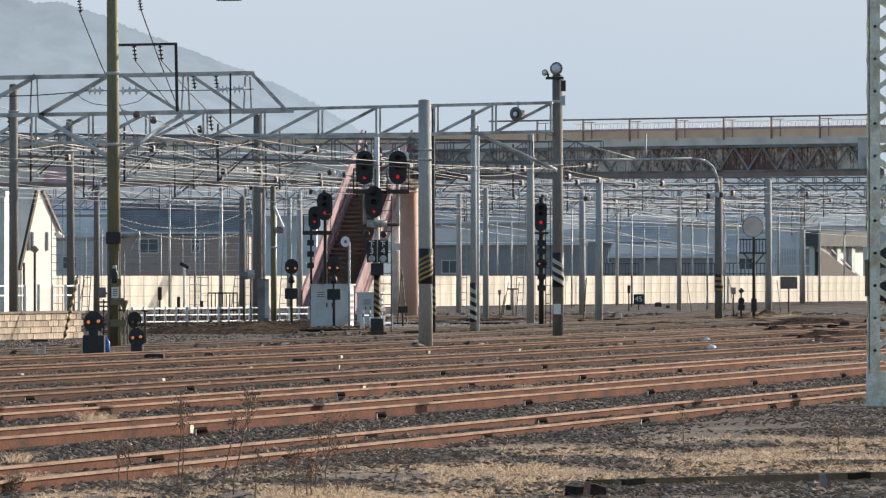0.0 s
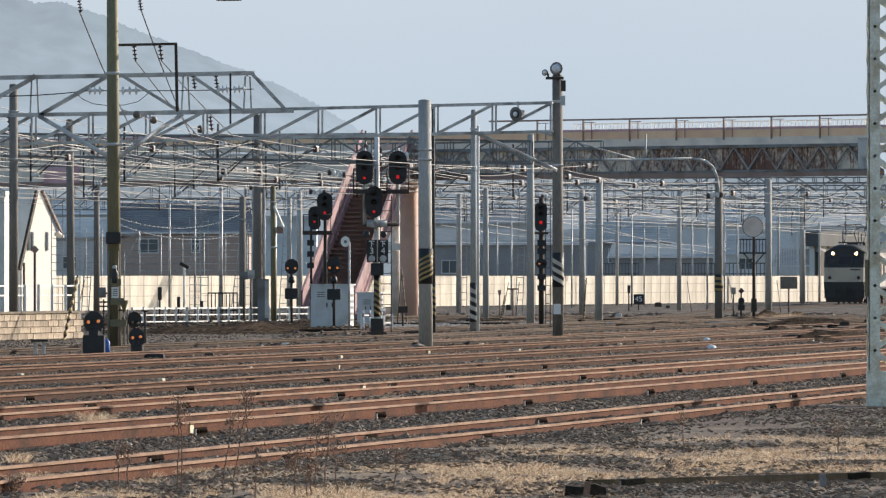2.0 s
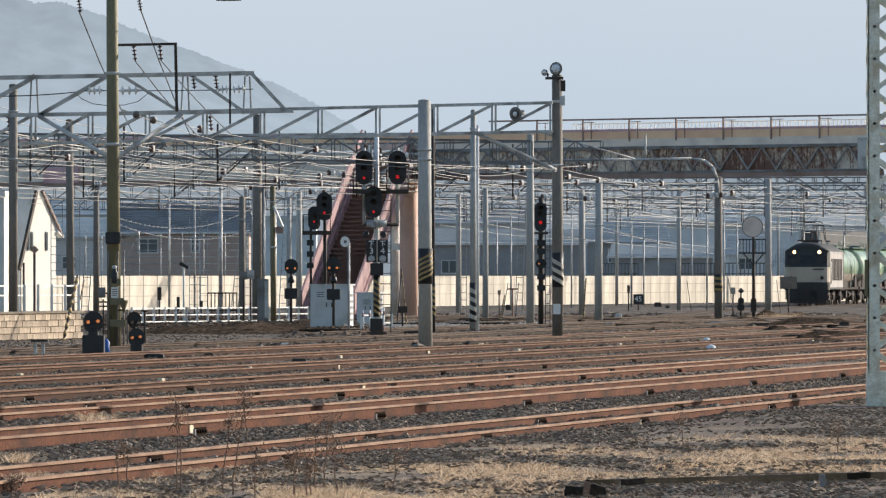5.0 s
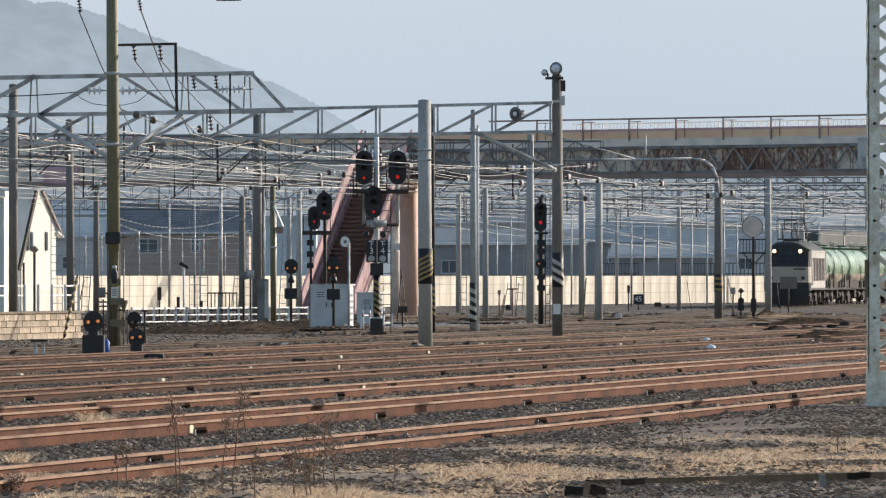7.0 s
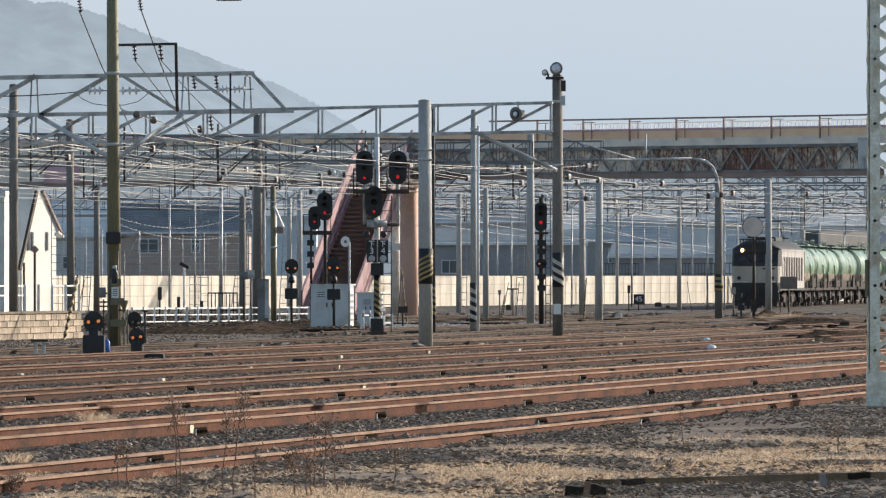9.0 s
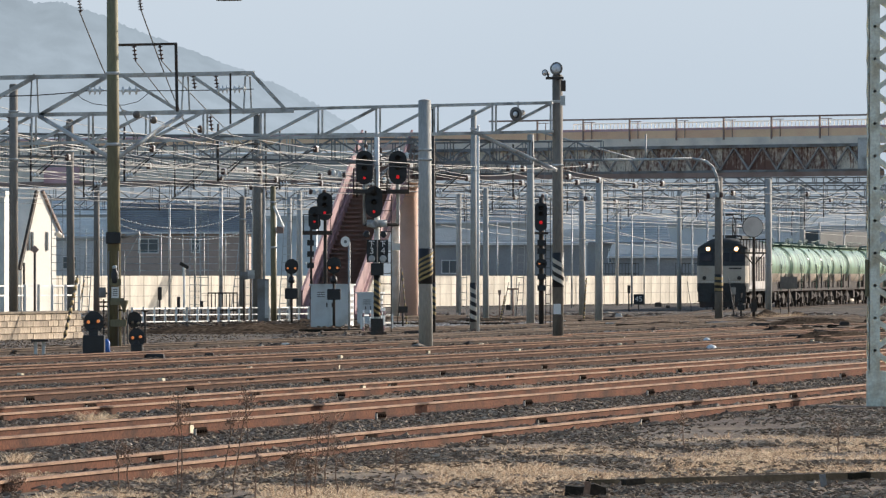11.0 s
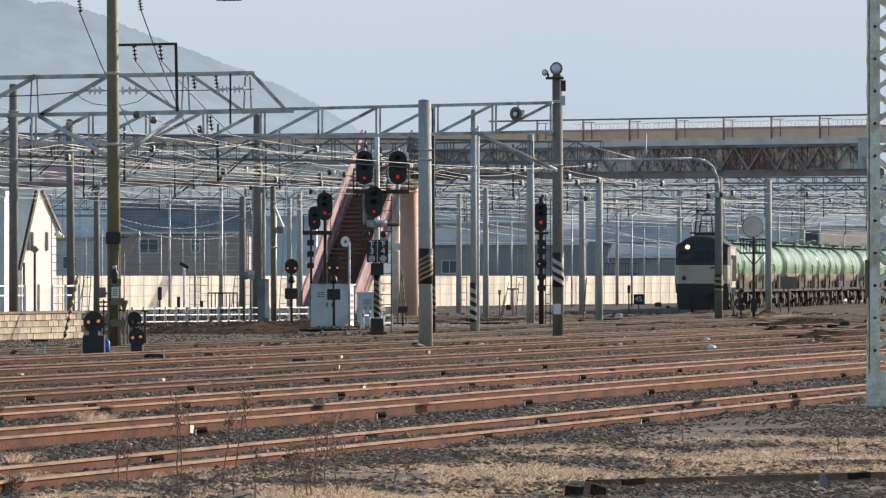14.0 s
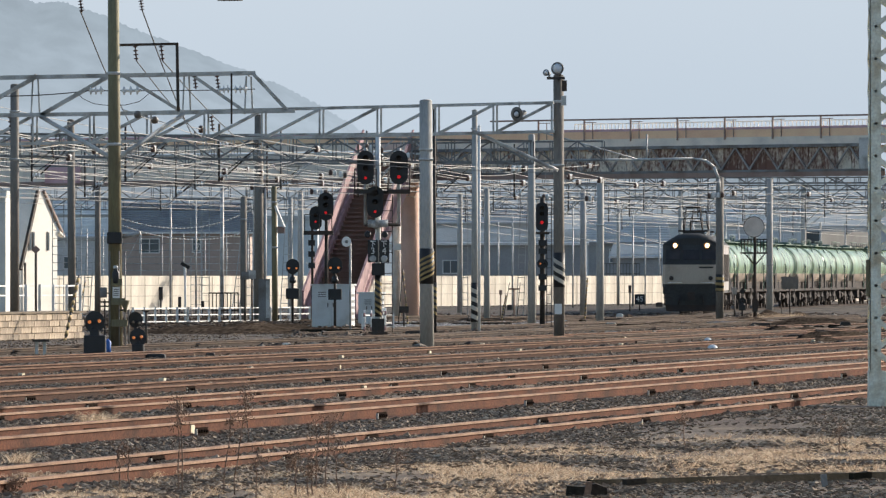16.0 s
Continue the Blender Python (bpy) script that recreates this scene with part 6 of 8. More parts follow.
def mast_fittings():
    """What hangs on the tall olive mast."""
    d = 199.6
    x0 = -7.64
    t = thing("junction_box", "black junction box strapped to the olive mast", "box", (x0, d - 0.3, 2.47))
    bm = bmn()
    box(bm, -0.18, 0.17, -0.12, 0.18, 0, 0.27)
    bmesh.ops.bevel(bm, geom=bm.edges[:], offset=0.015, segments=1, affect="EDGES")
    part("case", bm, M_BLACK, t)
    t = thing("notice_plate", "white notice plate on the olive mast", "sign", (x0 + 0.03, d - 0.25, 1.34))
    p = plate(t, "plate", 0, 0, 0, 0.17, 0.26, M_PORC)
    for i in range(4):
        plate(p, "text_bar", 0, -0.018, 0.07 - i * 0.045, 0.11, 0.014, M_UNDER)
    t = thing("flood_lamp", "small grey tube lamp on an arm of the olive mast", "lamp", (x0 + 0.2, d - 0.2, 2.63))
    part("tube", rod(bmn(), (0, 0, 0), (0.40, -0.1, 0.09), 0.045, n=10), M_GALV, t)
    part("arm", rod(bmn(), (-0.2, 0.1, -0.03), (0.1, 0, 0.02), 0.02, n=8), M_DARK, t)
    t = thing("cable_conduit", "thin cable pipes running down the olive mast", "pipe", (x0, d - 0.22, 0))
    for dx in (-0.12, 0.10, 0.24):
        part("pipe", rod(bmn(), (dx, 0, -0.03), (dx, 0, 2.3), 0.014, n=6), M_STEEL, t)
    for z, w in ((1.05, 0.30), (1.5, 0.22), (0.55, 0.34)):
        bm = bmn()
        box(bm, -0.08, w - 0.05, -0.1, 0.0, z, z + 0.16)
        part("small_case", bm, M_OLIVE, t)
    t = thing("transformer_can", "black cylindrical transformer can on the olive mast", "transformer", (x0 + 0.02, d - 0.26, 1.55))
    part("can", lathe(bmn(), (0, 0, 0), [(0.07, 0), (0.085, 0.03), (0.085, 0.24), (0.06, 0.30), (0.05, 0.34)], n=16), M_BLACK, t)
    part("cap", lathe(bmn(), (0, 0, 0.34), [(0.06, 0), (0.06, 0.05), (0.03, 0.08)], n=12), M_GALV, t, "pale metal cap")
    t = thing("lamp_funnel", "olive funnel shaped lamp hood on the mast", "lamp", (x0 + 0.24, d - 0.3, 0.88))
    part("hood", lathe(bmn(), (0, 0, 0), [(0.03, 0), (0.05, 0.1), (0.10, 0.24), (0.105, 0.28)], n=16), M_OLIVE, t)
    part("arm", bar(bmn(), (-0.16, 0.2, 0.05), (0.0, 0.0, 0.05), 0.04), M_DARK, t)
    t = thing("meter_box", "grey meter box on the side of the mast", "box", (x0 - 0.27, d - 0.1, 1.22))
    bm = bmn()
    box(bm, -0.08, 0.08, -0.08, 0.08, 0, 0.24)
    bmesh.ops.bevel(bm, geom=bm.edges[:], offset=0.012, segments=1, affect="EDGES")
    part("case", bm, M_STEEL, t)
    part("bracket", bar(bmn(), (0.0, 0.05, 0.1), (0.22, 0.1, 0.1), 0.04), M_DARK, t)
    t = thing("cross_bracket", "small dark cross shaped bracket beside the mast", "bracket", (x0 - 0.24, d - 0.15, 0))
    part("stem", bar(bmn(), (0, 0, -0.03), (0, 0, 1.18), 0.035), M_DARK, t)
    for z in (1.02, 1.12):
        part("arm", bar(bmn(), (-0.1, 0, z), (0.1, 0, z), 0.035), M_DARK, t)
    t = thing("blue_sheet", "crumpled bright blue plastic at the mast foot", "plastic", (-7.52, 192, 0))
    part("sheet", lathe(bmn(), (0, 0, -0.02), [(0.09, 0), (0.075, 0.15), (0.085, 0.26), (0.03, 0.34)], n=9), M_BLUE, t)
    t = thing("equipment_stand", "small dark iron stand with a flat top", "stand", (-8.74, 186, 0))
    bm = bmn()
    box(bm, -0.17, 0.2, -0.15, 0.15, 0.30, 0.35)
    part("top", bm, M_DARK, t)
    for x in (-0.08, 0.09):
        part("leg", bar(bmn(), (x, 0, -0.03), (x, 0, 0.31), 0.07), M_GALV, t)


mast_fittings()


# ---- cabinet, fences, boards ----
def cabinet(label, x0, x1, d, top, depth=0.9, turn=0.0):
    t = thing("relay_cabinet", label, "cabinet", (x0, d, 0), turn)
    w = x1 - x0
    bm = bmn()
    box(bm, 0, w, 0, depth, 0.03, top)
    bmesh.ops.bevel(bm, geom=bm.edges[:], offset=0.02, segments=2, affect="EDGES")
    part("body", bm, M_CABINET, t)
    bm = bmn()
    box(bm, -0.05, w + 0.05, -0.05, depth + 0.05, top, top + 0.05)
    part("roof", bm, M_CABINET, t)
    bm = bmn()
    box(bm, -0.06, w + 0.06, -0.06, depth + 0.06, -0.05, 0.04)
    part("plinth", bm, M_CONC, t)
    for a, b in ((0.05, w / 2 - 0.01), (w / 2 + 0.01, w - 0.05)):
        bm = bmn()
        box(bm, a, b, -0.025, 0.0, 0.1, top - 0.08)
        door = part("door", bm, M_CABINET, t)
        part("handle", bar(bmn(), ((b - 0.08 if a < 0.1 else a + 0.08), -0.04, top * 0.5), ((b - 0.08 if a < 0.1 else a + 0.08), -0.04, top * 0.6), 0.03), M_DARK, door)
    for i in range(3):
        plate(t, "text_bar", 0.35, -0.03, top - 0.22 - 0.07 * i, 0.26, 0.025, M_STEEL)
    for i in range(5):
        bm = bmn()
        box(bm, w, w + 0.015, 0.15, depth - 0.15, 0.25 + i * 0.2, 0.33 + i * 0.2)
        part("side_louvre", bm, M_STEEL, t)


cabinet("large pale grey relay cabinet with two doors", -4.33, -3.06, 281, 1.41, 0.9, -10)
cabinet("small grey cabinet behind the signal mast", -3, -2.21, 300, 1.11, 0.9, -8)


def rail_fence(label, a, b, h, n, rails, zbase=0.0, z1=None):
    """A painted post and rail fence from a to b; its ground rises from zbase to z1."""
    t = thing("rail_fence", label, "fence", (a[0], a[1], zbase))
    d = Vector((b[0] - a[0], b[1] - a[1], 0 if z1 is None else z1 - zbase))
    for i in range(n + 1):
        p = d * (i / n)
        part("post", bar(bmn(), p + Vector((0, 0, -0.12)), p + Vector((0, 0, h)), 0.075), M_WHITE, t)
    for z in rails:
        part("rail", bar(bmn(), Vector((0, 0.04, z)), d + Vector((0, 0.04, z)), 0.03, 0.04), M_WHITE, t)


rail_fence("white painted post and rail fence", (-10.5, 290), (-4.9, 313), 0.58, 17, (0.54, 0.31, 0.08), 0.09, 0.04)
rail_fence("white painted fence on the platform", (-12.53, 234), (-10.17, 240), 0.72, 7, (0.68, 0.42), 0.77)
rail_fence("white barrier beside the signal box", (-2.54, 268), (-1.6, 270), 0.55, 3, (0.5, 0.25))


def bank():
    """The low bank of spoil behind the tracks on which the white fence stands."""
    bm = bmn()
    nx, ny = 60, 14
    rows = []
    for j in range(ny + 1):
        row = []
        for i in range(nx + 1):
            x = -13.5 + 13.0 * i / nx
            y = 268 + 56.0 * j / ny
            f = min(1.0, j / 6.0)
            edge = min(1.0, (nx - i) / 14.0)
            z = (0.02 + 0.10 * f * f * (3 - 2 * f)) * edge + 0.07 * noise.noise(Vector((x * 1.3, y * 0.35, 2))) * edge - 0.03 * (1 - f) - 0.1 * (1 - edge)
            row.append(bm.verts.new((x, y, z)))
        rows.append(row)
    for j in range(ny):
        for i in range(nx):
            bm.faces.new([rows[j][i], rows[j][i + 1], rows[j + 1][i + 1], rows[j + 1][i]]).smooth = True
    tagged(part("spoil_bank", bm, M_BANK), "low bank of dark soil behind the tracks", "ground", kind="structure")


bank()


def mound(label, x, y, rx, ry, h, seed):
    """A low heap of soil with an uneven top."""
    bm = bmn()
    n = 34
    grid = []
    for j in range(n + 1):
        row = []
        for i in range(n + 1):
            u, v = 2 * i / n - 1, 2 * j / n - 1
            k = max(0.0, 1 - u * u) * max(0.0, 1 - v * v)
            z = h * k * (0.75 + 0.9 * noise.noise(Vector((u * 2.5 + seed, v * 2.5, seed))) + 0.5 * noise.noise(Vector((u * rx * 3.1, v * 9, seed)))) - 0.04
            row.append(bm.verts.new((u * rx, v * ry, z)))
        grid.append(row)
    for j in range(n):
        for i in range(n):
            bm.faces.new([grid[j][i], grid[j][i + 1], grid[j + 1][i + 1], grid[j + 1][i]]).smooth = True
    ob = part("soil_mound", bm, M_BANK)
    ob.matrix_basis = pose(x, y, ground_z(y), 0, 0, TRACK_TURN)
    tagged(ob, label, "mound", "soil mounds", "structure")


for px, d, rx, ry, h in ((1378, 384, 1.5, 9, 0.34), (1330, 330, 2.2, 7, 0.19), (1450, 300, 2.6, 8, 0.24), (1480, 240, 1.3, 6, 0.2), (1240, 340, 2.0, 8, 0.18), (1080, 350, 2.4, 8, 0.2), (900, 330, 2.2, 8, 0.18), (1395, 262, 1.3, 4, 0.2), (1440, 226, 0.8, 3, 0.17), (400, 264, 3.4, 12, 0.27), (1540, 270, 1.6, 6, 0.2), (760, 310, 2.0, 7, 0.15), (620, 262, 1.4, 5, 0.08), (1180, 300, 1.8, 7, 0.15), (1530, 350, 2.0, 8, 0.2), (300, 262, 1.8, 5, 0.10), (430, 258, 2.0, 5, 0.12), (110, 212, 1.2, 4, 0.07)):
    mound("low heap of dark soil between the tracks", (px - 784) / 15200 * d, d, rx, ry, h, px * 0.01)


def pole_cluster():
    """Dark poles, a thin tube and gear standing close together behind the white fence."""
    pole("dark pole behind the white fence", -7.47, 320, -0.05, 4.65, 0.125, 0.115, M_CONCD, 0, (3.8,))
    carrier = pole("grey-green pole carrying a switch bracket", -6.02, 306, 0, 4.88, 0.105, 0.095, M_OLIVE, -0.04, (4.32, 2.71))
    pole("thin galvanised tube among dark poles", -6.3, 303, 0, 4.79, 0.04, 0.035, M_GALV)
    part("switch_arm", bar(bmn(), (0.0, -0.1, 4.22), (0.33, -0.2, 3.46), 0.09, 0.08), M_WHITE, carrier, "pale slanting switch arm")
    bm = bmn()
    box(bm, 0.08, 0.34, -0.15, 0.1, 3.24, 3.48)
    part("switch_box", bm, M_BROWNST, carrier, "brown switch box")
    part("stay", bar(bmn(), (-0.05, 0, 3.4), (0.15, -0.02, 3.4), 0.05), M_GALV, carrier)
    t = thing("equipment_box", "tall grey-green equipment box at the foot of a pole", "cabinet", (-6.32, 302, 0.05))
    bm = bmn()
    box(bm, -0.2, 0.2, -0.15, 0.15, -0.1, 1.62 - 0.05)
    part("body", bm, M_STEEL, t)
    bm = bmn()
    box(bm, 0.06, 0.19, -0.165, -0.15, 0.2, 1.56 - 0.05)
    part("door", bm, M_GALV, t)
    board("grey junction boxes on a post behind the fence", -7.04, 304, 1.74, M_DARK, 0.26, 0.28, M_STEEL)
    board("pale junction box on a post behind the fence", -6.82, 305, 1.78, M_DARK, 0.26, 0.30, M_GALV)


def striped_guy(label, p, q, r=0.035, banded=True):
    p = Vector(p) - Vector((0, 0, 0.25 if p[1] > 300 else 0.05))
    t = thing("guy_rod", label, "guy rod", p, group="striped guy rods")
    d = Vector(q) - Vector(p)
    part("rod", rod(bmn(), (0, 0, 0), d, r * 0.6, n=8), M_BLACK, t)
    n = 9
    for i in range(n if banded else 0):
        part("yellow_band", rod(bmn(), d * (i / n), d * ((i + 0.5) / n), r, n=8), M_YELLOW, t)


striped_guy("black and yellow guy rod by the platform", (-10.12, 229, -0.01), (-9.86, 232, 1.74), 0.05)
striped_guy("black and yellow guy rod by the platform", (-10.39, 240, -0), (-10.09, 242, 1.62), 0.02)
striped_guy("dark guy rod beside a yard pole", (2.09, 300, 0.4), (2.29, 300, 1.5), 0.02, False)
striped_guy("dark guy rod beside a yard pole", (12.61, 370, -0.01), (12.38, 372, 1.6), 0.025, False)
striped_guy("dark guy rod beside a far pole", (12.74, 440, 0.16), (12.51, 440, 1.49), 0.025, False)
striped_guy("dark guy rod beside a far pole", (15.74, 400, 0.17), (15.55, 400, 1.54), 0.025, False)
striped_guy("black and yellow guy rod beside a yard pole", (5.41, 330, 0.35), (5.51, 330, 1.65), 0.035)
striped_guy("dark guy rod beside a yard pole", (2.01, 300, 0.26), (2.17, 300, 1.07), 0.03)
striped_guy("dark guy rod beside a yard pole", (2.8, 330, 0.4), (2.93, 330, 1.48), 0.022, False)
striped_guy("dark guy rod beside the salmon column", (-1.60, 300, 0.06), (-1.43, 300, 1.95), 0.03, False)
striped_guy("black and yellow guy rod beside the salmon column", (-1.26, 300, 0.06), (-1.44, 300, 1.98), 0.028)
striped_guy("dark guy rod behind the fence", (-5.96, 310, 0.27), (-6.08, 310, 1.25), 0.03, False)


def board(label, x, y, z0, d_post, w, h, m, text="", tilt=0.0, name="sign_board"):
    t = thing(name, label, "sign", (x, y, 0))
    part("post", rod(bmn(), (0, 0, -0.05 if y < 300 else -0.25), (0, 0, z0), 0.035, n=8), d_post, t)
    ob = plate(t, "plate", 0, 0, 0, w, h, m)
    ob.matrix_basis = pose(0, -0.06, z0, 0, tilt, 0)
    if text:
        lettering(t, text, 0, -0.085, z0, h * 0.75, M_PORC)


pole_cluster()
board("dark speed board with white figures 45", 10.93, 480, 0.43, M_DARK, 0.56, 0.56, M_BLACK, "45")
board("brown diamond board on a dark post", -11.12, 234, 2.44, M_DARK, 0.17, 0.17, M_BROWNST, "", 45)
board("blue-grey equipment box on a post beside the goods line", 15.78, 392, 1.42, M_DARK, 0.78, 0.56, M_CONCD)
board("grey cross board beside the goods line", 12.58, 372, 1.08, M_DARK, 0.2, 0.3, M_CONC)
board("black diamond board beside the goods line", 12.71, 366, 1.09, M_DARK, 0.19, 0.19, M_BLACK, "", 45)
board("small dark box on a post under the stairs", -1.33, 285, 0.61, M_DARK, 0.32, 0.22, M_DARK)
board("small dark box on a post before the wall", 10.17, 470, 1.01, M_DARK, 0.16, 0.42, M_DARK)
board("dark box on a pole before the wall", -10.88, 330, 1.05, M_DARK, 0.15, 0.5, M_DARK)
board("dark post box before the wall", -9.85, 320, 0.75, M_DARK, 0.12, 0.4, M_DARK)
board("dark post box before the wall", -9.13, 325, 0.63, M_DARK, 0.12, 0.3, M_DARK)
board("rust brown crossed board before the wall", 3.1, 380, 1.15, M_BROWNST, 0.5, 0.07, M_BROWNST)
board("small rust board before the wall", 2.57, 390, 0.98, M_BROWNST, 0.14, 0.2, M_BROWNST)
board("black arm lamp on a white post", -9.04, 300, 2.09, M_WHITE, 0.34, 0.12, M_DARK, "", 30)


def low_box(label, x, y, w, h, m, name="track_box", depth=0.4, turn=0.0):
    t = thing(name, label, "box", (x, y, ground_z(y)), turn, group="boxes by the tracks")
    bm = bmn()
    prism(bm, [(-w / 2, -0.04), (w / 2, -0.04), (w / 2 * 0.92, h * 0.85), (w / 2 * 0.7, h), (-w / 2 * 0.7, h), (-w / 2 * 0.95, h * 0.8)], 0, depth)
    bmesh.ops.bevel(bm, geom=bm.edges[:], offset=min(w, h) * 0.08, segments=1, affect="EDGES")
    part("case", bm, m, t)


for px, py, w, h, m in ((270, 634, 0.50, 0.09, M_BLACK), (215, 646, 0.30, 0.06, M_DARK), (1165, 538, 0.45, 0.28, M_DARK), (1182, 540, 0.25, 0.16, M_DARK), (1095, 560, 0.3, 0.3, M_CABINET), (1410, 600, 0.6, 0.12, M_DARK), (1465, 594, 0.9, 0.14, M_DARK), (1345, 578, 0.7, 0.12, M_DARK), (1300, 590, 0.4, 0.08, M_DARK), (880, 590, 0.5, 0.08, M_DARK), (640, 622, 0.35, 0.07, M_DARK), (530, 640, 0.3, 0.06, M_DARK), (370, 630, 0.2, 0.06, M_DARK), (1080, 590, 0.4, 0.06, M_CONC), (1495, 580, 0.35, 0.2, M_DARK), (1440, 573, 0.5, 0.12, M_UNDER), (730, 592, 0.5, 0.1, M_DARK), (810, 602, 0.4, 0.06, M_DARK), (505, 612, 0.22, 0.06, M_PORC), (900, 543, 0.3, 0.3, M_DARK)):
    d = 1.72 * 15200 / (py - 489)
    low_box("low cable or point box lying between the tracks", (px - 784) / 15200 * d, d, w, h, m)
for px, py in ((40, 667), (440, 640), (605, 634), (445, 655), (855, 612), (1105, 600), (1180, 612), (1205, 597), (1360, 606), (1440, 606), (1135, 598), (1100, 612), (340, 762), (645, 690), (1545, 600), (920, 622), (1010, 606), (760, 626), (290, 676), (600, 652), (695, 660), (1330, 620)):
    d = 1.72 * 15200 / (py - 489)
    low_box("small pale stone block between the rails", (px - 784) / 15200 * d, d, 0.10, 0.06, M_MARKER, "pale_block", 0.09, 62)


def loose_timbers():
    """Old sleepers and rods lying between the far tracks."""
    rng = random.Random(31)
    bm = bmn()
    box(bm, -1.05, 1.05, -0.11, 0.11, 0.0, 0.13)
    bmesh.ops.bevel(bm, geom=bm.edges[:], offset=0.015, segments=1, affect="EDGES")
    me = mesh_of("timber", bm, M_TIMBER)
    for px, d in ((1000, 335), (1052, 352), (1140, 318), (1165, 372), (1210, 360), (1240, 330), (1300, 345), (1330, 362), (1385, 318), (1420, 340), (1455, 322), (1480, 352), (1520, 330), (1400, 280), (1445, 272), (1470, 286), (1425, 262), (870, 325), (905, 342), (850, 300), (640, 330), (590, 262), (700, 300), (1120, 290), (1500, 300)):
        t = thing("loose_sleeper", "old dark timber sleeper lying by the tracks", "timber", ((px - 784) / 15200 * d, d, ground_z(d) - 0.03), rng.uniform(-50, 30), group="loose sleepers")
        ob = new("timber", me)
        ob.parent = t
        ob.matrix_basis = pose(0, 0, 0, rng.uniform(-4, 4), rng.uniform(-1, 1), 0)
    for i, (px, d) in enumerate(((1020, 300), (1180, 345), (1350, 330), (1440, 360), (940, 330), (1270, 310))):
        t = thing("point_rod", "long pale steel point rod beside the rails", "rod", ((px - 784) / 15200 * d, d, ground_z(d)), rng.uniform(-24, 4), group="point rods")
        part("tube", rod(bmn(), (-1.4, 0, 0.06), (1.4, 0, 0.07), 0.025, n=6), M_GALV, t)
        for x in (-1.1, 0.0, 1.1):
            part("roller", bar(bmn(), (x, 0, -0.03), (x, 0, 0.06), 0.07), M_DARK, t)


loose_timbers()


def white_dome(px, py, r):
    d = 1.72 * 15200 / (py - 489)
    t = thing("white_dome", "smooth white dome shaped cap between the rails", "cap", ((px - 784) / 15200 * d, d, 0), group="white caps")
    part("cap", lathe(bmn(), (0, 0, -0.03), [(r, 0), (r, 0.04), (r * 0.9, 0.07), (r * 0.66, 0.10), (r * 0.3, 0.12), (0.01, 0.125)], n=18), M_PORC, t)


white_dome(1251, 604, 0.11)
white_dome(1259, 617, 0.13)


def disc_sign():
    """The round disc on a braced post with a small gallery."""
    d = 368.0
    k = d / 15200
    t = thing("disc_signal", "large pale round disc with dark rim on a braced post", "railway signal", (13.32, d, 0))
    part("post", rod(bmn(), (0, 0, -0.3), (0, 0, 3.51), 0.075, 0.06, 12), M_DARK, t)
    bm = lathe(bmn(), (-2 * k, -0.1, 3.83), [(17.5 * k, -0.02), (17.5 * k, 0.02)], (0, -1, 0), 36)
    part("disc", bm, M_SIGN, t, "pale grey disc")
    bm = bmn()
    n = 36
    for i in range(n):
        a, b = math.tau * i / n, math.tau * (i + 1) / n
        bar(bm, (-2 * k + math.cos(a) * 18 * k, -0.1, 3.83 + math.sin(a) * 18 * k), (-2 * k + math.cos(b) * 18 * k, -0.1, 3.83 + math.sin(b) * 18 * k), 0.03)
    part("rim", bm, M_DARK, t)
    bm = bmn()
    bar(bm, (-26 * k, 0, 3.29), (22 * k, 0, 3.29), 0.05)
    bar(bm, (-26 * k, 0, 2.71), (22 * k, 0, 2.71), 0.07)
    for i in range(9):
        x = (-24 + i * 5.6) * k
        bar(bm, (x, 0, 2.71), (x, 0, 3.29), 0.03)
    part("gallery", bm, M_DARK, t)
    for s in (-18, 18):
        part("brace", bar(bmn(), (0, 0, 2.18), (s * k, 0, 2.69), 0.05), M_DARK, t)
    bm = bmn()
    box(bm, -0.12, 0.12, -0.1, 0.1, 0.2, 0.75)
    part("foot_case", bm, M_DARK, t)
    shunt_signal("low dark signal with a rust brown case beside the goods line", 12.57, 362, 0.67, 0.26, 0, ((0, 0, None, 0.04),), 0.4, 0.3)


disc_sign()


def horn(label, x, y, z, r, foot, name="loudspeaker"):
    t = thing(name, label, "loudspeaker", (x, y, z))
    part("bell", lathe(bmn(), (0, 0.2, 0), [(0.05, 0), (r * 0.5, 0.12), (r * 0.8, 0.22), (r, 0.30), (r * 0.96, 0.31)], (-0.3, -1, 0.1), 22), M_STEEL, t)
    part("mouth", lathe(bmn(), (-0.09, -0.09, 0.03), [(r * 0.85, 0), (r * 0.4, 0.02), (r * 0.2, 0.05)], (-0.3, -1, 0.1), 20), M_SIGN, t)
    part("bracket", bar(bmn(), (0, 0.15, 0), foot, 0.05), M_DARK, t)


horn("grey horn loudspeaker on top of a dark pole", 3.16, 233, 7.32, 0.18, (-0.03, 0.42, -0.22))
horn("small grey horn loudspeaker on a dark pole", 2.85, 233, 7.21, 0.09, (0.0, -0.4, -0.14))


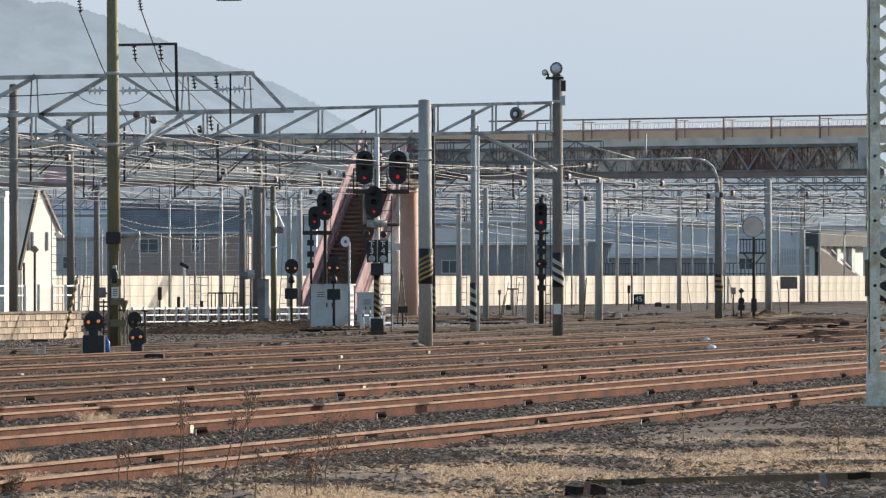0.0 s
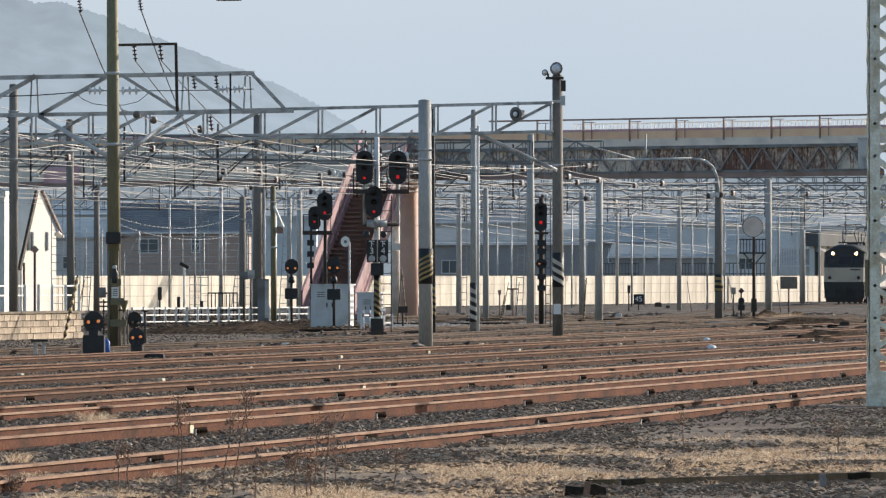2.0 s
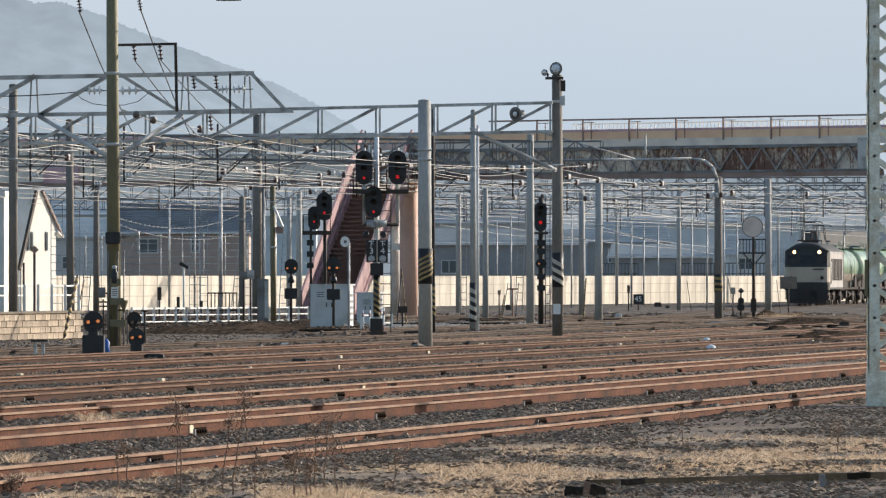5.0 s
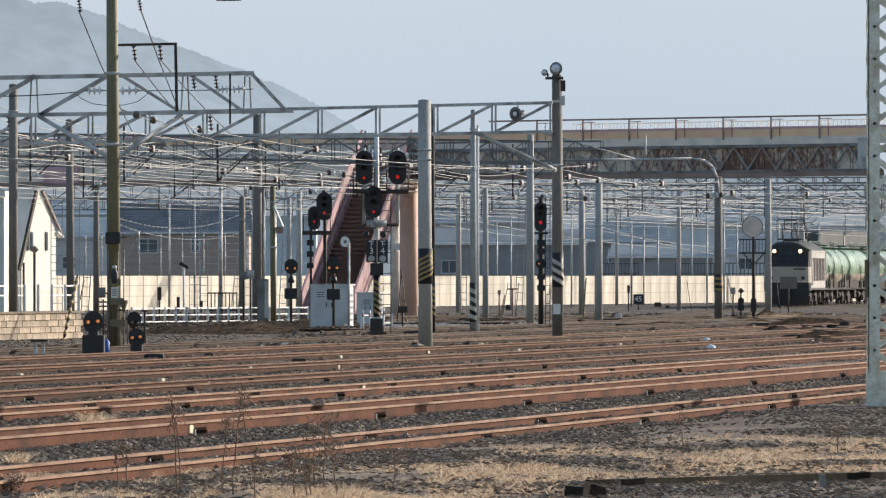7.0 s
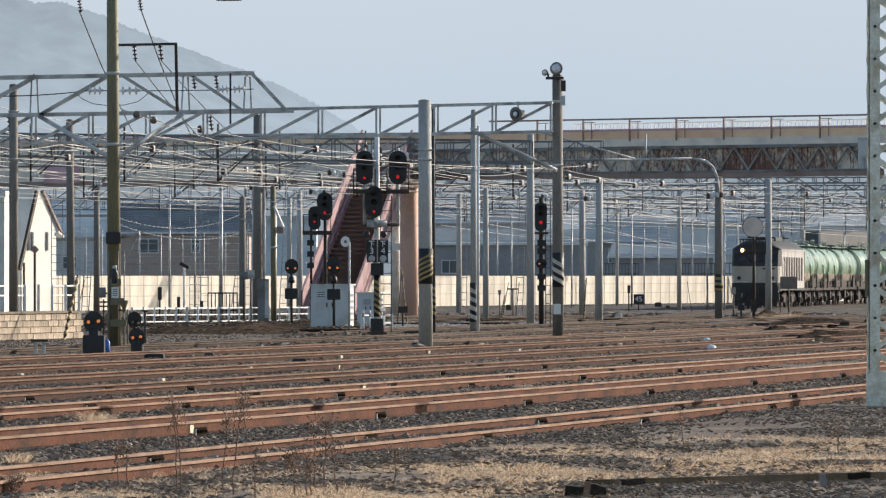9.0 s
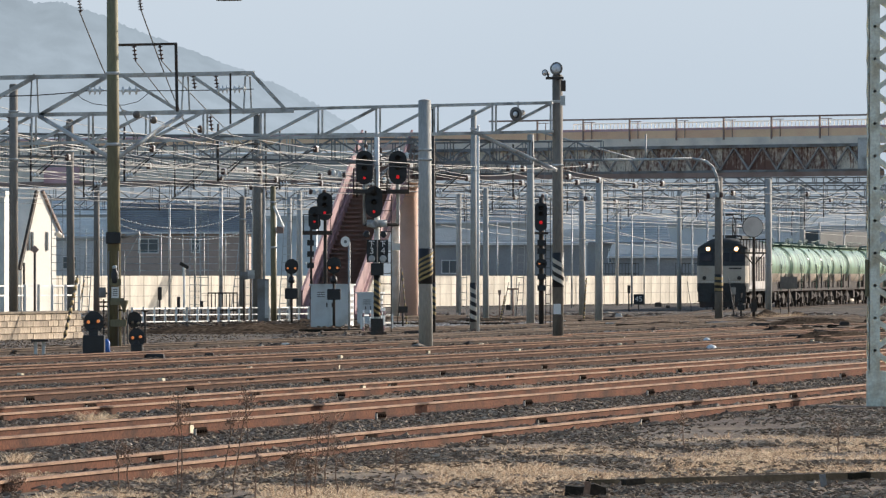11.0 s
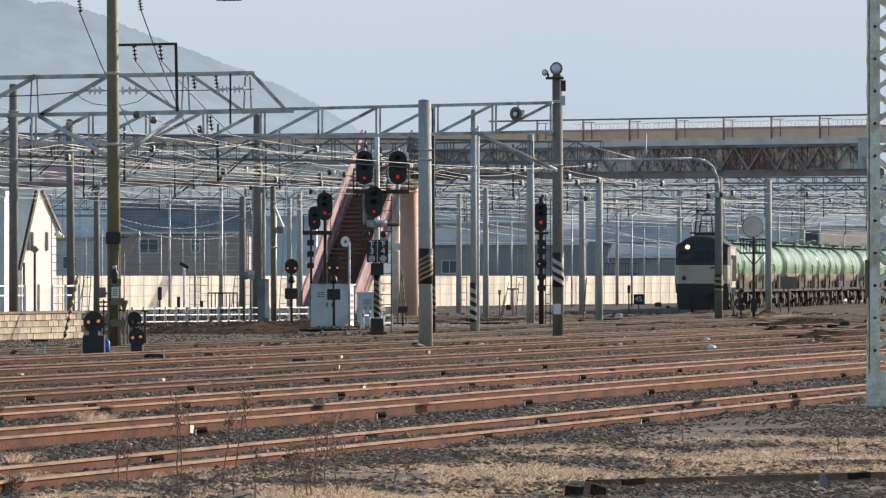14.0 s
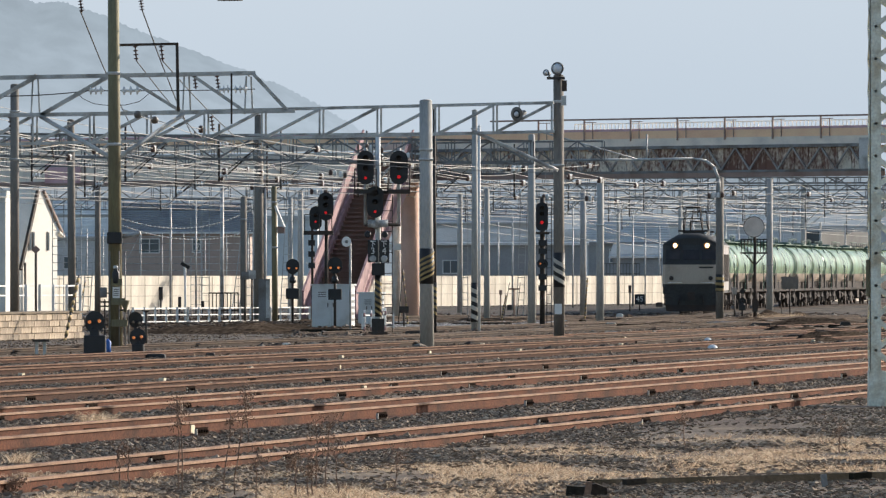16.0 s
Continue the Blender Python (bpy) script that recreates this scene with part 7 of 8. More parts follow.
def horn_on_pole():
    d = 262.0
    t = thing("platform_loudspeaker", "pale horn loudspeaker on a thin pole behind the cabinet", "loudspeaker", (-2.86, d, 0))
    part("pole", rod(bmn(), (0, 0, -0.05), (0, 0, 2.74), 0.035, n=8), M_GALV, t)
    part("bell", lathe(bmn(), (-0.02, 0.1, 2.77), [(0.05, 0), (0.09, 0.1), (0.15, 0.2), (0.16, 0.22)], (-0.5, -1, 0), 20), M_PORC, t)
    part("mouth", lathe(bmn(), (-0.10, -0.07, 2.77), [(0.13, 0), (0.06, 0.03), (0.02, 0.04)], (-0.5, -1, 0), 18), M_STEEL, t)


horn_on_pole()


def small_stand(px, d, y0, y1, w):
    """A white stand of two legs with red bands and two cross bars."""
    t = thing("marker_stand", "small white stand with red banded legs by the signal", "stand", ((px - 784) / 15200 * d, d, 0), group="red and white stands")
    h = 1.72 - (y1 - 489) * d / 15200
    for s in (-w / 2, w / 2):
        leg = part("leg", rod(bmn(), (s, 0, -0.05), (s, 0, h), 0.028, n=8), M_WHITE, t)
        for a, b in ((0.1, 0.3), (0.72, 0.88)):
            part("red_band", rod(bmn(), (s, 0, h * a), (s, 0, h * b), 0.031, n=8), M_PINK, leg)
    for f in (0.45, 0.95):
        part("cross_bar", bar(bmn(), (-w / 2, 0, h * f), (w / 2, 0, h * f), 0.04), M_WHITE, t)


small_stand(649, 256, 591, 549, 0.20)
small_stand(677, 256, 591, 545, 0.10)


def point_stand():
    d = 212.0
    t = thing("point_indicator", "dark point indicator stand beside the shunting signal", "indicator", (-7.35, d, 0))
    part("post", rod(bmn(), (0, 0, -0.05), (0, 0, 0.83), 0.03, n=8), M_DARK, t)
    part("arm", bar(bmn(), (-0.1, 0, 0.51), (0.1, 0, 0.51), 0.045), M_DARK, t)
    part("top_dish", lathe(bmn(), (0, 0, 0.83), [(0.03, 0), (0.11, 0.04), (0.12, 0.05)], (0, 0, 1), 16), M_DARK, t)
    part("weight", lathe(bmn(), (-0.13, -0.1, 0.09), [(0.03, -0.02), (0.09, 0), (0.09, 0.04), (0.03, 0.06)], (0, -1, 0.1), 16), M_GALV, t, "pale round weight")
    for x in (-0.52, -0.43):
        part("cable_pipe", rod(bmn(), (x, 0.1, -0.05), (x, 0.1, 0.9), 0.022, n=6), M_CONCD, t)


point_stand()


def pole_top_gear():
    d = 232.6
    t = thing("pole_top_gear", "dark cross arm and switch box on a pole top", "bracket", (3.09, d, 0))
    part("cross_arm", bar(bmn(), (-0.31, 0, 7.08), (0.18, 0, 7.08), 0.06, 0.07), M_DARK, t)
    part("arm_clamp", bar(bmn(), (0.02, 0, 7.06), (0.02, 0.9, 7.06), 0.05, 0.05), M_DARK, t)
    for x, y0, y1 in ((10, 162, 143), (9, 187, 170)):
        bm = bmn()
        box(bm, x / 65.3 - 0.05, x / 65.3 + 0.08, -0.15, 0.12, 1.72 + (489 - y0) / 65.3, 1.72 + (489 - y1) / 65.3)
        part("switch_box", bm, M_DARK if y0 < 170 else M_GALV, t)
    part("number_plate", bar(bmn(), (0, -0.17, 0.69), (0, -0.17, 0.97), 0.2, 0.02), M_PORC, t, "pale blank plate")


pole_top_gear()


def hung_lamp():
    t = thing("hanging_loudspeaker", "grey horn loudspeaker hanging from the gantry", "loudspeaker", (1.99, 233, 6.12))
    way = Vector((-0.55, -0.8, -0.12))
    part("bell", lathe(bmn(), (0.1, 0.15, 0.02), [(0.07, -0.16), (0.08, 0), (0.13, 0.1), (0.2, 0.2), (0.19, 0.21)], way, 22), M_STEEL, t)
    part("mouth", lathe(bmn(), Vector((0.1, 0.15, 0.02)) + way * 0.21, [(0.17, 0), (0.10, 0.006), (0.04, 0.03)], way, 20), M_BLACK, t)
    part("driver", lathe(bmn(), Vector((0.1, 0.15, 0.02)) + way * 0.23, [(0.075, 0), (0.06, 0.03), (0.02, 0.05)], way, 16), M_SIGN, t)
    part("hanger", bar(bmn(), (0.05, 0.1, 0.15), (0.05, 0.1, 0.34), 0.04), M_GALV, t)


hung_lamp()


def net_tower():
    """The pale blue mesh screen far behind the yard."""
    d = 680.0
    t = thing("mesh_screen", "pale blue mesh screen on a tall frame", "screen", (26.04, d, 0))
    w, h = 2.06, 8.39
    for x in (0, w):
        part("post", bar(bmn(), (x, 0, -0.05), (x, 0, h), 0.14), M_BLUEB, t)
    for i in range(15):
        part("slat", bar(bmn(), (0.1 + i * (w - 0.2) / 14, 0, 2.0), (0.1 + i * (w - 0.2) / 14, 0, h), 0.075, 0.03), M_BLUEB, t)
    for i in range(14):
        part("cross_slat", bar(bmn(), (0, 0.05, 2.2 + i * (h - 2.4) / 13), (w, 0.05, 2.2 + i * (h - 2.4) / 13 + 0.3), 0.04, 0.05), M_BLUEB, t)


net_tower()


def far_railings():
    """A grey yard railing standing behind the cream wall."""
    for xa, xb, d in ((17.89, 20.84, 660.0), (21.38, 24.89, 650.0), (12.17, 15.25, 670.0)):
        t = thing("yard_railing", "grey railing with close upright bars behind the wall", "fence", (xa, d, 0), group="far railings")
        n = 12
        for i in range(n + 1):
            part("bar", bar(bmn(), ((xb - xa) * i / n, 0, -0.05), ((xb - xa) * i / n, 0, 2.75), 0.08), M_STEEL, t)
        for z in (1.9, 2.7):
            part("rail", bar(bmn(), (0, 0, z), (xb - xa, 0, z), 0.08), M_STEEL, t)


far_railings()


def far_stairs():
    d = 640.0
    t = thing("covered_stairs", "sunlit white stair wall with a dark flight across it", "stairs", (28.25, d, 0), 68)
    bm = bmn()
    box(bm, 0, 11.0, 0.6, 1.0, 0, 3.95)
    part("wall", bm, M_PALE, t)
    part("flight", bar(bmn(), (0, 0.3, 3.78), (7.4, 0.3, 1.4), 0.3, 0.5), M_DARKB, t)
    part("flight_rail", bar(bmn(), (2.1, 0.3, 3.95), (9.9, 0.3, 1.5), 0.1, 0.15), M_DARKB, t)
    for x in (4.0, 7.3):
        bm = bmn()
        box(bm, x, x + 0.7, 0.2, 0.55, 0, 3.95)
        part("pillar", bm, M_GREYB, t)
    bm = bmn()
    box(bm, -0.6, 12.0, -0.1, 1.4, 3.95, 5.05)
    part("roof", bm, M_SHADEROOF, t, "awning roof with its shade in the grey")
    # Dark plate stands in for the shade below the flight.
    bm = bmn()
    prism(bm, [(-0.3, 0.0), (9.6, 0.0), (9.6, 1.45), (-0.3, 3.75)], 0.05, 0.15)
    part("under_stair_shade", bm, M_DARK, t, "shade below the flight as a dark panel")


far_stairs()


def scaffold(x0, x1, d, top, bays, lifts):
    """Thin tube scaffolding standing before a house."""
    t = thing("scaffold", "thin galvanised tube scaffold before a house", "scaffold", (x0, d, 0), group="house scaffolds")
    for i in range(bays + 1):
        x = (x1 - x0) * i / bays
        part("standard", rod(bmn(), (x, 0, -0.3), (x, 0, top), 0.035, n=6), M_GALV, t)
    for i in range(lifts):
        z = 1.9 + (top - 1.9) * (i + 0.5) / lifts
        part("ledger", rod(bmn(), (-0.2, -0.05, z), (x1 - x0 + 0.2, -0.05, z), 0.028, n=6), M_GALV, t)
    for i in range(0, bays, 3):
        x = (x1 - x0) * i / bays
        part("brace", rod(bmn(), (x, 0.05, 1.9), (x + (x1 - x0) / bays, 0.05, top), 0.022, n=6), M_GALV, t)


scaffold(-24.2, -14.6, 640, 4.9, 6, 6)
scaffold(-29.0, -25.4, 640, 5.2, 3, 6)


def dark_grate():
    d = 330.0
    t = thing("iron_grating", "dark iron fence panel before the cream wall", "fence", (-9.03, d, 0.35))
    part("frame", bar(bmn(), (0, 0, 0.72), (1.13, 0, 0.72), 0.05), M_DARK, t)
    part("frame", bar(bmn(), (0, 0, 0.05), (1.13, 0, 0.05), 0.05), M_DARK, t)
    for i in range(9):
        part("bar", bar(bmn(), (0.14 * i, 0, -0.3), (0.14 * i, 0, 0.74), 0.04), M_DARK, t)


dark_grate()


def ladder(label, x, y, z0, z1, w, lean=0.0):
    t = thing("ladder", label, "ladder", (x, y, z0), group="yard ladders")
    n = max(3, int((z1 - z0) / 0.32))
    for s in (-1, 1):
        part("rail", bar(bmn(), (s * w / 2, 0, -0.25), (s * w / 2 + lean, 0, z1 - z0), 0.035), M_GALV, t)
    for i in range(1, n):
        f = i / n
        part("rung", bar(bmn(), (lean * f - w / 2, 0, (z1 - z0) * f), (lean * f + w / 2, 0, (z1 - z0) * f), 0.025), M_GALV, t)


for px, d, top, w, lean, lab in ((148, 300, 440, 0.25, 0.2, "pale steel ladder leaning by the platform"), (412, 350, 395, 0.28, 0.5, "pale steel ladder leaning on a pole"), (362, 360, 350, 0.3, 0.0, "pale steel ladder fixed to a pole"), (101, 340, 350, 0.45, 0.0, "pale steel climbing frame behind the platform"), (135, 345, 360, 0.3, 0.0, "pale steel climbing frame behind the platform"), (440, 330, 330, 0.3, 0.0, "pale steel ladder fixed to a dark pole"), (500, 340, 335, 0.32, 0.3, "pale steel ladder beside the stairs"), (345, 420, 385, 0.5, 0.0, "pale steel climbing frame before the brown house"), (820, 380, 345, 0.3, 0.0, "pale steel ladder fixed to a yard pole"), (918, 380, 345, 0.3, 0.2, "pale steel ladder fixed to a yard pole")):
    ladder(lab, (px - 784) / 15200 * d, d, 0.0, 1.72 - (top - 489) / 15200 * d, w, lean)


def yard_lamp():
    """A wide lamp shade on an arm of the tall mast."""
    d = 199.8
    t = thing("yard_lamp", "wide dark green lamp shade on a long arm", "lamp", (-4.98, d, 8.23))
    part("shade", lathe(bmn(), (0, 0, -0.1), [(0.30, 0), (0.27, 0.08), (0.1, 0.2), (0.04, 0.3)], n=24), M_OLIVE, t)
    part("arm", rod(bmn(), (0, 0, 0.18), (-7.65 - -4.98, 0, 0.4), 0.03, n=8), M_DARK, t)


yard_lamp()


# ---- joints on the near rails ----
def rail_joint(c, side, d, m=None):
    x = c + side * (GAUGE / 2 + 0.034) + SLOPE * d
    t = thing("rail_joint", "dark bolted fishplate on a rusty rail", "fishplate", (x, d, 0), TRACK_TURN, group="rail joints")
    bm = bmn()
    box(bm, 0.008, 0.028, -0.28, 0.28, -0.02, 0.062)
    part("plate", bm, M_PLATE, t)
    for y in (-0.2, -0.07, 0.07, 0.2):
        part("bolt", lathe(bmn(), (0.028, y, 0.02), [(0.02, 0), (0.02, 0.02), (0.01, 0.025)], (1, 0, 0), 6), M_PLATE, t)
    bm = bmn()
    box(bm, 0.008, 0.034, -0.33, -0.30, -0.02, 0.05)
    part("bond_clip", bm, M_CONC, t)


for c, first in ((-16.35, 79.2), (-20.2, 93.8), (-24.1, 101.0), (-27.6, 118.0)):
    for i in range(6):
        for s in (-1, 1):
            rail_joint(c, s, first + 10.55 * i + (0.4 if s > 0 else 0))


# ---- stones, dry grass and weeds ----
def scatter_mesh(name, verts, faces, m, label, category):
    me = bpy.data.meshes.new(name)
    me.from_pydata(verts, [], faces)
    me.materials.append(m)
    return tagged(new(name, me), label, category, kind="stuff")


# patches of straw: middle of each on the plan, half width, half length, tufts
PATCHES = ((-0.9, 67.3, 1.0, 1.4, 1500), (-3.0, 67.6, 0.8, 1.4, 600), (-1.9, 70.5, 0.7, 1.0, 500), (-0.5, 75.0, 0.85, 3.2, 1500), (0.4, 76.5, 0.8, 3.0, 1400), (1.0, 74.0, 0.7, 3.5, 1200), (2.4, 79.0, 0.8, 3.4, 1300), (3.0, 76.0, 0.7, 2.6, 1000), (3.5, 83.0, 0.9, 3.6, 1200), (4.4, 88.0, 0.8, 3.5, 900), (2.0, 73.0, 0.6, 2.5, 700), (1.3, 84.0, 0.9, 2.4, 450), (-3.3, 70.0, 0.5, 2.4, 700), (-2.6, 72.0, 0.6, 1.5, 450), (0.5, 69.0, 0.9, 2.4, 1300), (-1.3, 68.5, 0.8, 2.2, 900), (3.9, 75.0, 0.5, 3.0, 500), (4.2, 80.0, 0.6, 3.0, 700), (2.9, 90.0, 1.2, 3.0, 350), (0.2, 72.0, 0.9, 2.0, 900))


def ballast():
    rng = np.random.default_rng(5)
    base = np.array([(1, 0, 0), (-1, 0, 0), (0, 1, 0), (0, -1, 0), (0, 0, 1), (0, 0, -1)], float)
    tri = np.array([(0, 2, 4), (2, 1, 4), (1, 3, 4), (3, 0, 4), (2, 0, 5), (1, 2, 5), (3, 1, 5), (0, 3, 5)])
    n = 190000
    # more stones near, fewer far; even over the picture's height
    inv = rng.uniform(1 / 420.0, 1 / 62.0, n)
    d = 1 / inv
    x = rng.uniform(-0.057, 0.057, n) * d
    off = x - SLOPE * d
    keep = np.ones(n, bool)
    for c, *_ in TRACKS:
        for s in (-1, 1):
            keep &= np.abs(off - (c + s * (GAUGE / 2 + 0.034))) > 0.08
    clump = np.array([noise.noise(Vector((a * 0.5, b * 0.25, 4.0))) for a, b in zip(x, d)])
    near = off > -15.2
    keep &= np.where(near, clump + rng.uniform(-0.5, 0.5, n) > 0.05, clump + rng.uniform(-0.6, 0.6, n) > -0.35)
    for cx, cy, rx, ry, k in PATCHES:
        inside = ((x - cx) / rx) ** 2 + ((d - cy) / ry) ** 2 < 0.8
        keep &= ~inside | (rng.random(n) < 0.22)
    x, d = x[keep], d[keep]
    n = len(x)
    size = rng.uniform(0.012, 0.028, n) * np.where(rng.random(n) < 0.04, 1.8, 1.0) * np.where(off[keep] > -15.2, 0.62, 0.8)
    pts = base[None] * size[:, None, None] * rng.uniform(0.6, 1.3, (n, 6, 3))
    ang = rng.uniform(0, math.tau, n)
    ca, sa = np.cos(ang)[:, None], np.sin(ang)[:, None]
    px = pts[..., 0] * ca - pts[..., 1] * sa
    py = pts[..., 0] * sa + pts[..., 1] * ca
    rise = 0.03 * (clump[keep] + 0.3)
    out = np.stack([px + x[:, None] + rng.normal(0, 0.02, (n, 6)), py + d[:, None], pts[..., 2] * 0.85 + (size * 0.3 + np.clip(rise, -0.01, 0.03) + np.array([bed_z(u, v) for u, v in zip(x, d)]))[:, None]], -1).reshape(-1, 3)
    faces = (tri[None] + 6 * np.arange(n)[:, None, None]).reshape(-1, 3)
    scatter_mesh("ballast_stones", out.tolist(), faces.tolist(), M_GRAVEL, "loose dark grey ballast stones between the rails", "gravel")


ballast()


def clods():
    """Lumps of cinder, spoil and broken timber strewn over the far part of the yard."""
    rng = np.random.default_rng(21)
    base = np.array([(1, 0, 0), (-1, 0, 0), (0, 1, 0), (0, -1, 0), (0, 0, 1), (0, 0, -1)], float)
    tri = np.array([(0, 2, 4), (2, 1, 4), (1, 3, 4), (3, 0, 4), (2, 0, 5), (1, 2, 5), (3, 1, 5), (0, 3, 5)])
    n = 26000
    d = 1 / rng.uniform(1 / 440.0, 1 / 200.0, n)
    x = rng.uniform(-0.057, 0.057, n) * d
    lump = np.array([noise.noise(Vector((a * 0.35, b * 0.05, 9.0))) for a, b in zip(x, d)])
    keep = (lump + rng.uniform(-0.4, 0.4, n) + np.where((x < -3) & (d > 264), 0.25, 0.0) > 0.0) & ((x > -4.6) | (d > 262))
    for c, y0, y1 in TRACKS:
        if c > -40:
            for side in (-1, 1):
                keep &= np.abs(x - SLOPE * d - (c + side * (GAUGE / 2 + 0.034))) > 0.25
    line = np.interp(d, DENSE, LINE)
    keep &= (d < 385) | (np.abs(x - line) > 1.6)
    x, d, lump = x[keep], d[keep], lump[keep]
    n = len(x)
    size = rng.uniform(0.02, 0.06, n) * np.where(rng.random(n) < 0.06, 2.0, 1.0) * np.where(d > 330, 1.5, 1.0)
    pts = base[None] * size[:, None, None] * rng.uniform(0.6, 1.4, (n, 6, 3)) * np.array([1.5, 1.2, 0.62])
    out = np.stack([pts[..., 0] + x[:, None], pts[..., 1] + d[:, None], pts[..., 2] + (np.array([ground_z(v) for v in d]) + size * 0.2 + np.where((x < -2) & (d > 264) & (d < 324), np.clip((d - 264) / 26, 0, 1) * 0.12, 0.0))[:, None]], -1).reshape(-1, 3)
    faces = (tri[None] + 6 * np.arange(n)[:, None, None]).reshape(-1, 3)
    scatter_mesh("cinder_clods", out.tolist(), faces.tolist(), M_CLOD, "dark lumps of cinder and spoil between the far tracks", "gravel")


clods()


def pale_gravel():
    """A bed of newer, pale grey gravel round the foot of the signals."""
    rng = np.random.default_rng(33)
    base = np.array([(1, 0, 0), (-1, 0, 0), (0, 1, 0), (0, -1, 0), (0, 0, 1), (0, 0, -1)], float)
    tri = np.array([(0, 2, 4), (2, 1, 4), (1, 3, 4), (3, 0, 4), (2, 0, 5), (1, 2, 5), (3, 1, 5), (0, 3, 5)])
    n = 5200
    d = rng.uniform(284, 338, n)
    x = rng.uniform(-2.7, 3.4, n) + 0.05 * (d - 310)
    keep = np.array([noise.noise(Vector((a * 0.6, b * 0.06, 12.0))) for a, b in zip(x, d)]) > -0.15
    x, d = x[keep], d[keep]
    n = len(x)
    size = rng.uniform(0.025, 0.055, n)
    pts = base[None] * size[:, None, None] * rng.uniform(0.7, 1.3, (n, 6, 3)) * np.array([1.2, 1.2, 0.8])
    out = np.stack([pts[..., 0] + x[:, None], pts[..., 1] + d[:, None], pts[..., 2] + (np.array([ground_z(v) for v in d]) + 0.02)[:, None]], -1).reshape(-1, 3)
    faces = (tri[None] + 6 * np.arange(n)[:, None, None]).reshape(-1, 3)
    scatter_mesh("pale_gravel", out.tolist(), faces.tolist(), M_PGRAVEL, "pale blue-grey gravel bed beside the signals", "gravel")


pale_gravel()


def dry_grass():
    rng = random.Random(9)
    v, f = [], []

    def tuft(x, y, z, h, k, spread):
        for _ in range(k):
            a, r = rng.uniform(0, math.tau), rng.uniform(0, spread)
            bx, by = x + math.cos(a) * r, y + math.sin(a) * r
            b, lean = rng.uniform(0, math.tau), rng.uniform(0.5, 2.6)
            hh = h * rng.uniform(0.4, 1.1)
            tx, ty = bx + math.cos(b) * hh * lean, by + math.sin(b) * hh * lean
            w = rng.uniform(0.0012, 0.0034)
            i = len(v)
            v.extend([(bx - w, by, z), (bx + w, by, z), ((bx + tx) / 2 + w * 0.7, (by + ty) / 2, z + hh * 0.65), ((bx + tx) / 2 - w * 0.7, (by + ty) / 2, z + hh * 0.65), (tx, ty, z + hh * (1 - 0.42 * min(lean, 2.1)))])
            f.extend([(i, i + 1, i + 2, i + 3), (i + 3, i + 2, i + 4)])

    for cx, cy, rx, ry, k in PATCHES:
        for _ in range(int(k * 0.7)):
            x, d = rng.gauss(cx, rx * 0.55), rng.gauss(cy, ry * 0.55)
            if x - SLOPE * d < -15.3:
                continue
            if noise.noise(Vector((x * 1.6, d * 0.5, 7.7))) + 0.8 * noise.noise(Vector((x * 5.0, d * 1.1, 3.3))) + rng.uniform(-0.2, 0.2) < -0.06:
                continue
            tall = rng.random() < 0.06
            tuft(x, d, -0.015, rng.uniform(0.07, 0.12) if tall else rng.uniform(0.018, 0.055), 14 if tall else 12, 0.06 if tall else 0.12)
    for px, py, h, k in ((170, 748, 0.22, 40), (175, 746, 0.16, 40), (40, 815, 0.14, 40), (120, 850, 0.12, 60), (60, 852, 0.14, 60), (250, 842, 0.1, 40), (330, 838, 0.1, 40), (420, 830, 0.08, 40)):
        d = 1.72 * 15200 / (py - 489)
        for _ in range(4):
            tuft((px - 784) / 15200 * d + rng.uniform(-0.12, 0.12), d + rng.uniform(-0.4, 0.4), -0.02, h, k, 0.10)
    for _ in range(60):
        d = rng.uniform(372, 384)
        tuft(rng.uniform(13.6, 16.0), d, ground_z(d) - 0.02, rng.uniform(0.25, 0.5), 22, 0.25)
    for _ in range(220):
        d = rng.uniform(130, 330)
        c = rng.choice(TRACKS)[0] + rng.choice((-2.0, 1.9))
        tuft(c + SLOPE * d + rng.uniform(-0.3, 0.3), d, -0.02, rng.uniform(0.06, 0.14), 8, 0.15)
    scatter_mesh("dry_grass", v, f, M_GRASS, "short dry straw-coloured grass in patches on the ground", "grass")


dry_grass()


WEEDS = []


